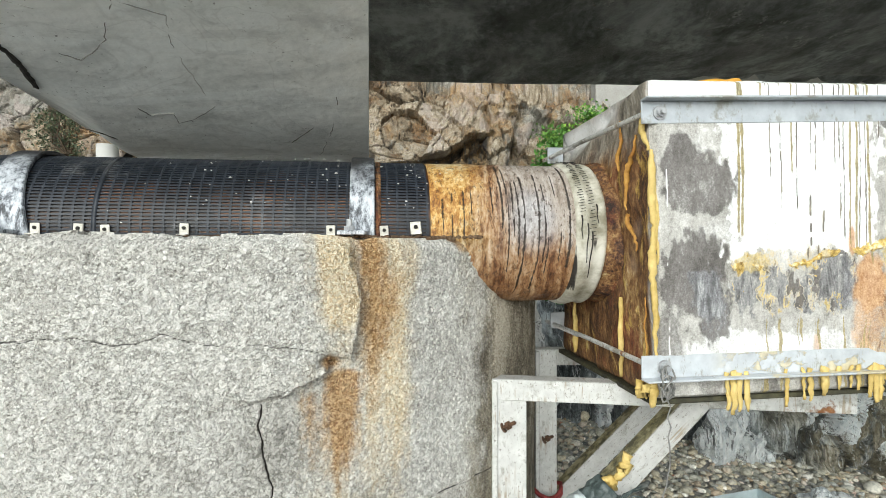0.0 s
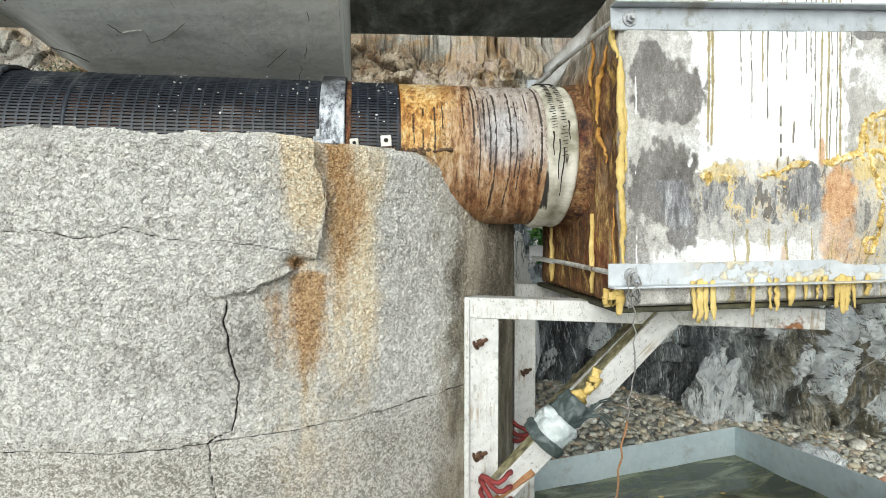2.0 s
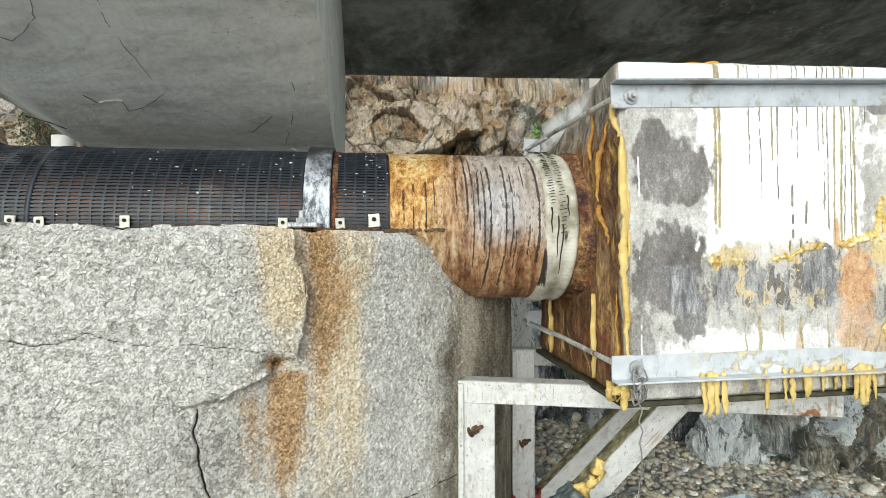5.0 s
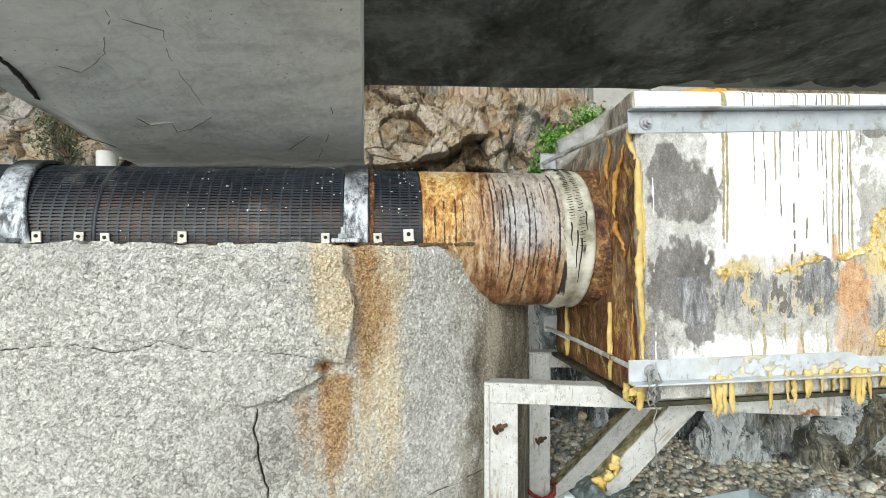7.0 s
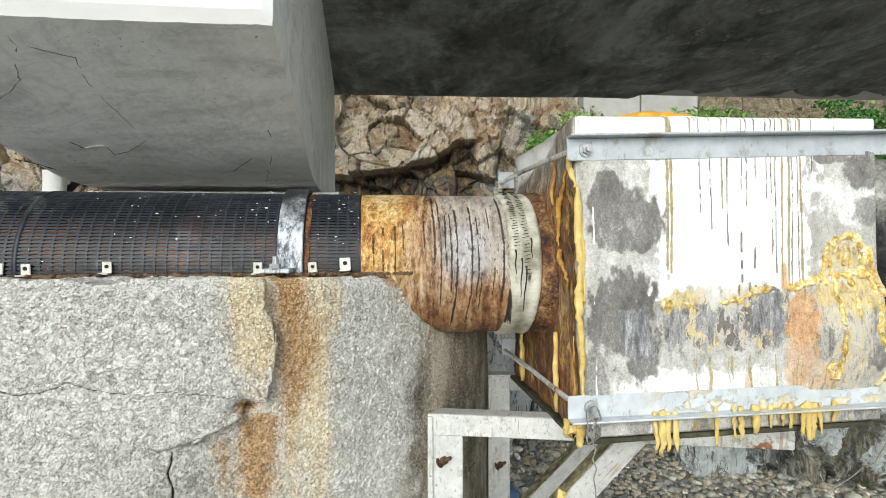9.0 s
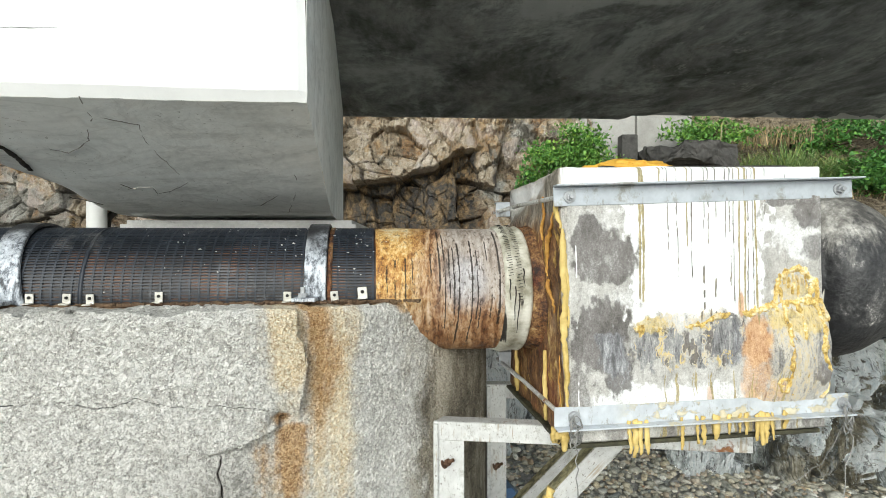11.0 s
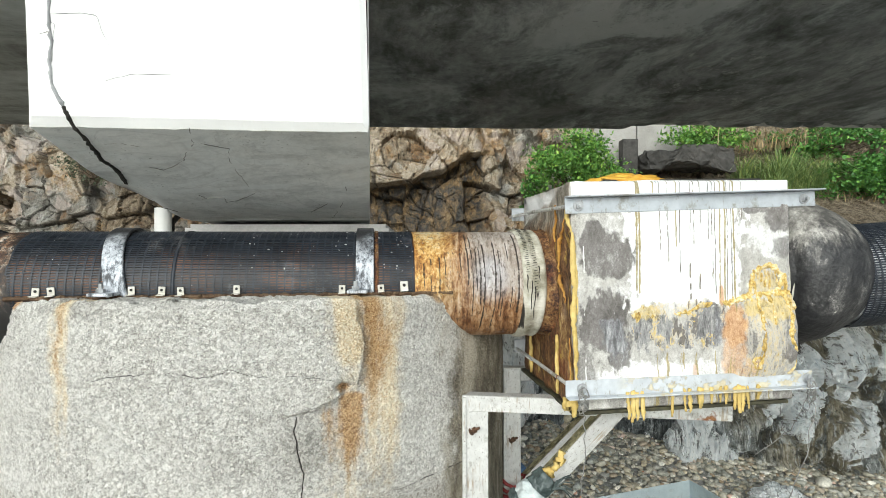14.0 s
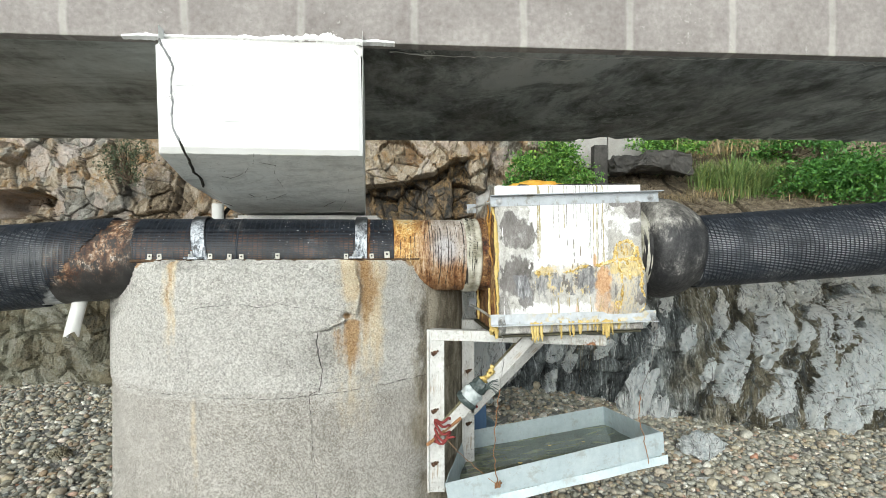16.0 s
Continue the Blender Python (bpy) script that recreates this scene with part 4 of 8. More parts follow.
def build_pebbles():
    """Loose shingle: many squashed round stones, each an island of one mesh."""
    rng = np.random.default_rng(4)

    def layer(level, areas):
        bm = bmesh.new()
        bmesh.ops.create_icosphere(bm, subdivisions=level, radius=1)
        base = np.array([v.co[:] for v in bm.verts])
        tri = np.array([[v.index for v in f.verts] for f in bm.faces])
        bm.free()
        spots = []
        for x0, x1, y0, y1, n, s0, s1 in areas:
            x, y = rng.uniform(x0, x1, n), rng.uniform(y0, y1, n)
            keep = np.hypot(x - PCX, y - PCY) > PR + 0.05
            s = s0 + (s1 - s0) * rng.random(n) ** 2
            spots.append(np.stack([x, y, s], -1)[keep])
        spots = np.concatenate(spots)
        n = len(spots)
        dims = np.stack([rng.uniform(0.9, 1.45, n), rng.uniform(0.75, 1.1, n), rng.uniform(0.45, 0.8, n)], -1) * spots[:, 2:3]
        lump = 1 + 0.42 * np.sin(base[None] @ rng.normal(0, 1.6, (n, 3, 3)) + rng.uniform(0, 6, (n, 1, 3))).mean(-1)
        v = base[None] * lump[..., None] * dims[:, None]
        a, t = rng.uniform(0, 2 * math.pi, n), rng.normal(0, 0.4, n)
        ct, st, ca, sa = np.cos(t)[:, None], np.sin(t)[:, None], np.cos(a)[:, None], np.sin(a)[:, None]
        y2, z2 = v[..., 1] * ct - v[..., 2] * st, v[..., 1] * st + v[..., 2] * ct
        x3, y3 = v[..., 0] * ca - y2 * sa, v[..., 0] * sa + y2 * ca
        z = ground_z(spots[:, 0], spots[:, 1]) + dims[:, 2] * rng.uniform(0.3, 1.2, n) + 0.008 * rng.random(n)
        v = np.stack([x3 + spots[:, :1], y3 + spots[:, 1:2], z2 + z[:, None]], -1)
        f = tri[None] + (np.arange(n) * len(base))[:, None, None]
        return v.reshape(-1, 3), f.reshape(-1, 3)

    v1, f1 = layer(1, ((-8.5, -1.6, 2.6, 7.8, 10000, 0.018, 0.038), (0.5, 8.0, 2.6, 7.0, 10500, 0.018, 0.038), (-9.0, 9.0, -5.0, 2.6, 8000, 0.025, 0.055), (-1.6, 0.5, 3.9, 6.8, 900, 0.02, 0.045)))
    v2, f2 = layer(2, ((-8.5, -1.6, 2.8, 7.8, 5600, 0.024, 0.05), (0.5, 7.5, 2.8, 7.0, 6800, 0.022, 0.045), (-8.5, 8.0, 3.5, 7.5, 260, 0.05, 0.09)))
    me = raw_mesh("shingle", np.concatenate([v1, v2]), np.concatenate([f1, f2 + len(v1)]), True)
    tagged(part("shingle", me, PEBBLE, None), "loose rounded grey and tan beach pebbles", "pebbles", kind="stuff")


# ---- cliff ----
PROFILES = (
    (-3.5, ((7.2, -0.4), (7.45, 1.5), (7.8, 3.2), (8.2, 4.6), (9.2, 7.5))),
    (0.6, ((6.2, -0.4), (6.7, 1.4), (8.0, 2.6), (9.4, 4.0), (10.4, 7.5))),
    (3.8, ((5.7, -0.4), (6.0, 1.2), (6.9, 2.45), (9.6, 4.0), (11.2, 7.5))),
)


def cliff_point(x, s):
    """The smooth face of the cliff: x along it, s from 0 at its foot to 1."""
    k = np.linspace(0, 1, 5)
    ys, zs = [], []
    for _, p in PROFILES:
        ys.append(np.interp(s, k, [q[0] for q in p]))
        zs.append(np.interp(s, k, [q[1] for q in p]))
    a, b = smooth(-3.5, 0.6, x), smooth(0.6, 3.8, x)
    y = ys[0] * (1 - a) + ys[1] * (a - b) + ys[2] * b
    z = zs[0] * (1 - a) + zs[1] * (a - b) + zs[2] * b
    return y, z


# bodies of white rock near the beach: place along the cliff, height, half width, half height
LUMPS = ((4.37, 1.5, 0.11, 0.15), (4.3, 0.98, 0.14, 0.40), (4.56, 1.19, 0.09, 0.28), (5.09, 1.33, 0.24, 0.50), (5.01, 0.58, 0.25, 0.36), (5.61, 0.58, 0.17, 0.40), (5.78, 1.46, 0.14, 0.24), (6.04, 1.41, 0.14, 0.28),
         (6.25, 0.68, 0.36, 0.36), (6.38, 1.16, 0.26, 0.24), (5.87, 0.16, 0.22, 0.2), (6.64, -0.1, 0.18, 0.32), (5.18, 1.88, 0.28, 0.2), (5.83, 2.01, 0.18, 0.2), (6.34, 1.71, 0.18, 0.23), (6.36, 2.18, 0.26, 0.13), (6.95, 1.05, 0.30, 0.45), (6.9, 1.75, 0.24, 0.3), (7.4, 1.4, 0.3, 0.4), (7.3, 0.6, 0.3, 0.3))


def pale_lumps(x, z):
    """Leaning bodies of white rock: how far they stand out, and where they are."""
    rag = 1.5 * (fbm((x - 0.42 * z) * 6, z * 3, 0, 83, 6) - 0.5) + 0.5 * smooth(0.10, 0.0, np.abs(fbm((x - 0.42 * z) * 4, z * 2.2, 0, 86, 5) - 0.5))
    push, pale = np.zeros_like(x), np.zeros_like(x)
    for cx, cz, hw, hh in LUMPS:
        d = np.hypot((x - cx - 0.42 * (z - cz)) / hw, (z - cz) / hh)
        push = np.maximum(push, 0.30 * np.sqrt(np.clip(1.1 - d - 0.25 * rag, 0, 1)))
        d = d + 0.8 * rag
        pale = np.maximum(pale, smooth(1.35, 0.85, d))
    wx, wz = x + 0.2 * (fbm(x * 3, z * 3, 0, 84, 4) - 0.5), z + 0.2 * (fbm(x * 3, z * 3, 5, 85, 4) - 0.5)
    d1, d2, rid, ox, oy = cells((wx - 0.5 * wz) * 4.2, (wz + 0.3 * wx) * 1.7, 18)
    small = smooth(0.58, 0.66, rid + 0.16 * smooth(4.6, 5.6, x)) * smooth(0.46, 0.32, d1) * smooth(0.8, 1.6, x)
    push, pale = np.maximum(push, 0.10 * small), np.maximum(pale, 0.9 * small)
    c1, c2, cid, cx, cy = cells((wx - 0.5 * wz) * 7.5, (wz + 0.3 * wx) * 3.6, 19)
    crack = smooth(0.10, 0.0, c2 - c1)
    # more white rock far along, which also paints in that face's stronger light
    pale = np.maximum(pale, 0.75 * smooth(5.5, 6.4, x) * smooth(0.44, 0.54, fbm((x - 0.42 * z) * 2.4, z * 1.3, 0, 88, 4)))
    return push + pale * (0.09 * (cid - 0.5) + 0.10 * ((cid * 7.7) % 1 - 0.5) * cx - 0.05 * crack), np.clip(pale - 0.75 * crack * smooth(0.4, 0.6, fbm(x * 3, z * 3, 0, 87, 3)), 0, 1)


def cliff_push(x, z, s):
    """How far the broken rock stands out of the smooth face, each block's own tone, the splits between blocks, and the white rock."""
    out, tone, split = 0, 0, 0
    wx, wz = x + 0.3 * (fbm(x * 0.9, z * 0.9, 0, 3) - 0.5), z + 0.3 * (fbm(x * 0.9, z * 0.9, 7, 9) - 0.5)
    for k, amp, seed, shade in ((0.8, 0.50, 1, 0.2), (2.0, 0.34, 2, 0.35), (4.6, 0.13, 3, 0.3), (10.0, 0.045, 4, 0.15)):
        u, v = (wx + 0.42 * wz) * k * 1.2, (wz - 0.42 * wx) * k * 1.0
        d1, d2, rid, ox, oy = cells(u, v, seed)
        r2, r3 = (rid * 7.13) % 1, (rid * 13.7) % 1
        gap = smooth(0.06, 0.0, d2 - d1)
        out = out + amp * ((rid - 0.5) + 1.5 * (r2 - 0.5) * ox + 1.5 * (r3 - 0.5) * oy - 0.28 * gap)
        tone = tone + shade * r3
        split = np.maximum(split, gap * (1.0 if k < 5 else 0.6) * smooth(0.35, 0.6, fbm(x * 2, z * 2, 0, seed + 60, 3)))
    out = out + 0.09 * (fbm(x * 5, z * 5, 1, 21, 4) - 0.5)
    # leaning leaves of dark rock with white bodies near the beach
    low = smooth(-0.8, 0.4, x) * smooth(3.0, 2.3, z)
    push, pale = pale_lumps(x, z)
    leaf = fbm((x - 0.45 * z) * 7, z * 1.3, 2, 25, 5)
    out = out * (1 - low) + low * (0.35 * out + push + 0.30 * (leaf - 0.5) + 0.10 * (fbm(x * 12, z * 8, 2, 26, 4) - 0.5))
    tone = tone * (1 - low) + low * (0.35 * tone + 0.65 * np.clip(0.5 + 1.8 * (leaf - 0.5), 0, 1))
    calm = smooth(-1.2, -2.2, x) * smooth(2.7, 2.1, z)
    out, split = out * (1 - 0.6 * calm), split * (1 - 0.5 * calm)
    slab = smooth(-1.9, -2.7, x) * smooth(2.2, 2.7, z)
    out, tone = out * (1 - 0.62 * slab), tone + 0.02 * slab
    soil = smooth(3.0, 4.2, x) * smooth(0.5, 0.6, s)
    return out * (1 - 0.65 * soil), tone, split * (1 - 0.7 * low), pale * low


def build_cliff():
    xs = np.concatenate([np.linspace(-13, -8.6, 30), np.linspace(-8.5, 9.5, 840), np.linspace(9.6, 14, 30)])
    ss = np.concatenate([np.linspace(0, 0.84, 340), np.linspace(0.86, 1, 7)])
    gx, gs = np.meshgrid(xs, ss)
    y, z = cliff_point(gx, gs)
    d, tone, split, pale = cliff_push(gx, z, gs)
    # a leaning overhang: the rock below its lip stands back
    lip = np.interp(gx, [-2.2, -1.4, -1.05, -0.75, -0.3, 0.05, 0.3, 0.7, 1.1], [3.62, 3.70, 3.80, 3.84, 4.02, 4.10, 4.28, 4.46, 4.52])
    lip = lip + 0.08 * (fbm(gx * 2.5, gx * 0, 2, 77, 2) - 0.5)
    span = smooth(-1.9, -1.45, gx) * smooth(1.0, 0.6, gx)
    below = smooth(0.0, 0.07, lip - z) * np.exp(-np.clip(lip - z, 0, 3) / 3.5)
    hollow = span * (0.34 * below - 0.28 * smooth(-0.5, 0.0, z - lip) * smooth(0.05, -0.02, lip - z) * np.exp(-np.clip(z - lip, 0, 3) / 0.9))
    plate = smooth(-2.0, -1.5, gx) * smooth(1.3, 0.8, gx) * smooth(2.6, 3.0, z)
    column = 0.14 * (fbm(gx * 4 - z * 2.0, z * 3.0 + gx, 4, 79, 5) - 0.5)
    d = d * (1 - 0.45 * plate) + plate * column
    cave = 0.9 * smooth(1.15, 0.8, np.hypot((gx + 7.5) / 0.6, (z - 3.45) / 0.26) + 0.6 * (fbm(gx * 3, z * 3, 0, 78, 4) - 0.5))
    pts = np.stack([gx + 0.12 * (fbm(gx * 2, z * 2, 3, 31) - 0.5), y - d * 0.95 + hollow + cave, z + 0.12 * d], -1)
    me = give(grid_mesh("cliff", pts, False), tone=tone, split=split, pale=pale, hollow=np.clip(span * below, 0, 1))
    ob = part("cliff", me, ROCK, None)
    tagged(ob, "brown and blue-grey fractured cliff with white quartz patches", "cliff", kind="structure")


def build_boulder(x, y, w, h, seed, label, m=None, z0=None, lean=0.0):
    bm = bmesh.new()
    bmesh.ops.create_icosphere(bm, subdivisions=5, radius=1)
    p = np.array([v.co[:] for v in bm.verts])
    rng = np.random.default_rng(seed)
    r = np.full(len(p), 1.0)
    for _ in range(16):
        n = rng.normal(0, 1, 3)
        n /= np.linalg.norm(n)
        r = np.minimum(r, rng.uniform(0.62, 0.9) / np.maximum(p @ n, 0.05))
    r = r * (1 + 0.75 * (fbm(p[:, 0] * 2.5, p[:, 1] * 2.5, p[:, 2] * 2.5, seed, 6) - 0.5))
    r = r - 0.16 * smooth(0.07, 0.0, np.abs(fbm(p[:, 0] * 2.2 + p[:, 2], p[:, 1] * 2.2, p[:, 2] * 1.6, seed + 5, 4) - 0.5))
    bed = p[:, 0] * 9 + p[:, 2] * 4 + 3 * fbm(p[:, 0] * 3, p[:, 1] * 3, p[:, 2] * 3, seed + 1, 3)
    r = r * (1 - 0.07 * np.abs(np.sin(bed)) ** 6 + 0.10 * (fbm(p[:, 0] * 12, p[:, 1] * 12, p[:, 2] * 6, seed + 2, 4) - 0.5))
    q = p * r[:, None] * np.array([w, w * 0.8, h])
    q[:, 0] += lean * q[:, 2]
    z0 = float(ground_z(x, y)) if z0 is None else z0
    for v, c in zip(bm.verts, q):
        v.co = Vector((c[0] + x, c[1] + y, c[2] + z0 + h * 0.45))
    ob = solo("boulder", bm, m or ROCK, label, "rock")
    n = fbm(p[:, 0] * 2, p[:, 1] * 2, p[:, 2] * 2, seed + 3, 4)
    give(ob.data, tone=n, split=np.abs(np.sin(bed)) ** 10 * 0.5, pale=smooth(0.15, 0.3, n), hollow=n * 0)


# ---- bridge ----
def deck_front(x):
    return 1.225 + 0.085 * (x + 2.2)


def build_deck():
    deck = thing("bridge_deck", "dark stained concrete bridge deck with a pale weathered edge beam", "bridge", kind="structure")
    # soffit, with a broken rear edge towards the right
    xs = np.linspace(-9, 13, 460)
    yb = 4.375 + 0.05 * xs + np.interp(xs, [1.6, 1.75, 1.95, 2.03, 2.15, 2.24, 2.34, 2.45, 2.6, 2.8, 3.2, 4.0], [0, 0, -0.14, -0.23, -0.22, -0.12, -0.20, -0.24, -0.12, -0.09, -0.12, -0.08])
    yb = yb + 0.09 * (fbm(xs * 7, xs * 0, 0, 3, 4) - 0.5) * smooth(1.5, 1.9, xs) + 0.015 * (fbm(xs * 9, xs * 0, 0, 5) - 0.5)
    rows = []
    for f in np.linspace(0, 1, 60):
        y = deck_front(xs) * (1 - f) + yb * f
        z = DECK_Z + 0.012 * (fbm(xs * 1.5, y * 2, 0, 4) - 0.5) + 0.07 * smooth(0.9, 1, f) * smooth(0.45, 0.7, fbm(xs * 6, y * 4, 0, 6)) * smooth(1.6, 2.0, xs)
        rows.append(np.stack([xs, y, z], -1))
    # the front ends behind the edge beam; the rear face
    front = [np.stack([xs, deck_front(xs) + 0.02, np.full_like(xs, DECK_Z + 0.2)], -1)]
    back = [np.stack([xs, yb + 0.02, np.full_like(xs, DECK_Z + 0.07)], -1), np.stack([xs, yb, np.full_like(xs, DECK_Z + 0.38)], -1)]
    part("slab", grid_mesh("slab", np.stack(front + rows + back)), SOFFIT, deck, "damp black-stained soffit with reflected light painted in")
    bm = bmesh.new()
    ang = math.atan(0.085)
    m = pose(-2.2, 1.225, 0, 0, 0, math.degrees(ang))
    add_box(bm, -8, -0.03, DECK_Z - 0.024, 16, 0.06, DECK_Z + 0.6, 0.008, 2, m=m)
    part("edge_beam", bm, FASCIA, deck, "pale brown weathered concrete edge beam")
    bm = bmesh.new()
    add_box(bm, -8, 0.061, DECK_Z + 0.12, 16, 3.2, DECK_Z + 0.4, m=m)
    part("deck_top", bm, CAP, deck)
    bm = bmesh.new()
    xs2 = np.linspace(-0.05, 3.6, 90)
    add_tube(bm, [(x, deck_front(x) + 0.17 + 0.05 * math.sin(x * 2.1) + 0.02 * math.sin(x * 7.3) + random.gauss(0, 0.008), DECK_Z - 0.002) for x in xs2], [0.0015 + 0.0065 * random.random() ** 2 for _ in xs2], 5)
    part("lime_line", bm, CAP, deck, "pale lime line along a soffit crack")


CBX0, CBX1 = -1.305, -0.178
CHAMFER = 0.022
BEAM_UNDER = ((0.0, 3.152), (0.25, 3.094), (0.5, 3.027), (0.68, 2.97), (0.82, 2.93), (0.94, 2.902), (1.05, 2.89), (1.25, 2.888))


def under_z(back):
    """Height of the underside, metres back from the front."""
    return np.interp(back, [p[0] for p in BEAM_UNDER], [p[1] for p in BEAM_UNDER])


def corbel_front(x):
    return 1.172 + 0.10 * (x + 1.275)


def build_corbel():
    ob = thing("cross_beam", "white-painted concrete cross beam with a long dark crack", "beam", kind="structure")
    nx = 110
    f = np.linspace(0, 1, nx)
    xs = CBX0 + CHAMFER + (CBX1 - CBX0 - 2 * CHAMFER) * f
    lip = 3.176 + 0.003 * (fbm(xs * 9, xs * 0, 0, 13, 4) - 0.5) - 0.004 * f
    # underside
    rows = []
    for back in np.concatenate([np.linspace(CHAMFER, 1.25, 80), [2.9]]):
        low = 0.10 * smooth(0.16, 0.0, f) * smooth(0.35, 1.0, back)
        wave = 0.010 * (fbm(xs * 3, xs * 0 + back * 3, 0, 12) - 0.5) + 0.004 * (fbm(xs * 14, xs * 0 + back * 14, 0, 14) - 0.5)
        rows.append(np.stack([xs + (2 * f - 1) * CHAMFER - 0.135 * min(back, 1.25) - 0.16 * max(0.0, back - 1.25), corbel_front(xs) + back, under_z(back) - 0.004 + low + wave], -1))
    part("soffit", grid_mesh("soffit", np.stack(rows)), RENDER, ob, "grey cement-rendered underside with hairline cracks")
    # front face with worn chamfers
    top = 3.778 - 0.026 * f - 0.03 * smooth(0.03, 0.0, f) ** 2 - 0.03 * smooth(0.97, 1.0, f) ** 2
    face = np.stack([np.stack([xs - (0.018 * (1 - f) + 0.012 * f) * t, corbel_front(xs) + 0.001 * fbm(xs * 8, xs * 0 + t * 8, 0, 15), lip + (top - lip) * t], -1) for t in np.linspace(0, 1, 40)])
    part("front_face", grid_mesh("front_face", face, False), WHITE, ob, "bright white painted front face")
    edge = rows[0].copy()
    edge[:, 2] += 0.003 * (fbm(xs * 30, xs * 0, 0, 16, 3) - 0.5)
    part("chamfer", grid_mesh("chamfer", np.stack([edge, face[0]]), False), WHITE, ob, "worn white lower arris")
    ends = []
    for j, sign in ((0, -1), (-1, 1)):
        out = face[:, j].copy()
        out[:, 0] += sign * CHAMFER
        out[:, 1] += CHAMFER * 0.8
        part("chamfer", grid_mesh("chamfer", np.stack([face[:, j], out]), False), WHITE, ob, "worn white upright arris")
        low = np.stack([out[0]] + [edge[j]] + [r[j] for r in rows[1:]])
        bm = bmesh.new()
        bm.faces.new([bm.verts.new(p) for p in (face[0, j], out[0], edge[j])])
        part("corner", bm, WHITE, ob)
        ends.append(out[-1])
        flank = np.stack([low + np.array([0, 0, 1.0]) * (DECK_Z + 0.02 - low[:, 2:3]) * t for t in np.linspace(0, 1, 24)])
        flank[..., 0] += sign * 0.006 * (fbm(flank[..., 1] * 9, flank[..., 2] * 1.2, 0, 17, 4) - 0.5)
        part("flank", grid_mesh("flank", flank), RENDER, ob, "grey rendered flank")
    # mortar between the beam and the deck
    rim = np.concatenate([ends[:1], face[-1], ends[1:]])
    cap = np.stack([rim, rim + np.array([0, 0.03, 0.006]), rim + np.array([0, 0.09, 0.03]), rim + np.array([0, 0.11, 0.09])])
    part("mortar_joint", grid_mesh("mortar_joint", cap, False), CAP, ob, "pale mortar under the deck")
    for x0, x1, h in ((-1.55, -1.15, 0.012), (-1.2, -0.6, 0.014), (-0.75, -0.3, 0.026), (-0.46, -0.30, 0.05), (-0.35, 0.0, 0.014)):
        bm = bmesh.new()
        n = 40
        up, mid, down = [], [], []
        for i in range(n):
            x = x0 + (x1 - x0) * i / (n - 1)
            y = deck_front(x) - 0.031
            hh = h * (0.3 + 1.4 * float(fbm(np.array([x * 22]), np.array([0.0]), 0, 18, 4)[0]) * random.uniform(0.7, 1.2)) * math.sin(math.pi * (i + 0.5) / n) ** 0.5
            up.append(bm.verts.new((x, y, DECK_Z - 0.014 + hh)))
            mid.append(bm.verts.new((x, y - 0.007, DECK_Z - 0.024 + hh * 0.4)))
            down.append(bm.verts.new((x, y + 0.02, DECK_Z - 0.03 - 0.006 * random.random())))
        for i in range(n - 1):
            bm.faces.new((mid[i], mid[i + 1], up[i + 1], up[i]))
            bm.faces.new((down[i], down[i + 1], mid[i + 1], mid[i]))
        part("plaster_smear", bm, WHITE, ob, "white plaster smeared over the joint")
    # the open crack: down the face, round the lip and along the underside
    wide = CBX1 - CBX0
    path = ((0.013, 1.0), (0.02, 0.95), (0.06, 0.825), (0.078, 0.738), (0.069, 0.65), (0.067, 0.526), (0.076, 0.39), (0.069, 0.288), (0.08, 0.15), (0.107, 0.05), (0.12, 0.0))
    pts = [(CBX0 + u * wide, corbel_front(CBX0 + u * wide) - 0.001, 3.176 + t * 0.60) for u, t in path]
    pts += [(x, corbel_front(x) + b, float(under_z(b)) - 0.004 + 0.10 * float(smooth(0.16, 0.0, (x + 0.135 * b - CBX0) / wide)) * float(smooth(0.35, 1.0, b))) for x, b in ((-1.165, 0.03), (-1.19, 0.13), (-1.22, 0.233), (-1.24, 0.294), (-1.238, 0.352), (-1.245, 0.414), (-1.269, 0.476), (-1.30, 0.574))]
    wides = [0.006, 0.007, 0.008, 0.006, 0.005, 0.005, 0.0055, 0.006, 0.007, 0.008, 0.008, 0.008, 0.008, 0.009, 0.009, 0.008, 0.009, 0.009, 0.006]
    part("crack", ribbon(pts[:10], wides[:10], 6), GREY_CRACK, ob, "grey crack down the painted face")
    part("crack", ribbon(pts[9:], wides[9:], 6), CRACK, ob, "open dark crack")
    for h in (((0.067, 0.526), (0.083, 0.51), (0.08, 0.44), (0.076, 0.39)), ((0.067, 0.47), (0.04, 0.45)), ((0.22, 0.20), (0.313, 0.245), (0.42, 0.25)), ((0.07, 0.565), (0.158, 0.578), (0.20, 0.565), (0.215, 0.476), (0.248, 0.365))):
        part("hairline", ribbon([(CBX0 + u * wide, corbel_front(CBX0 + u * wide) - 0.0005, 3.176 + t * 0.6) for u, t in h], 0.0009, 4), HAIR, ob)
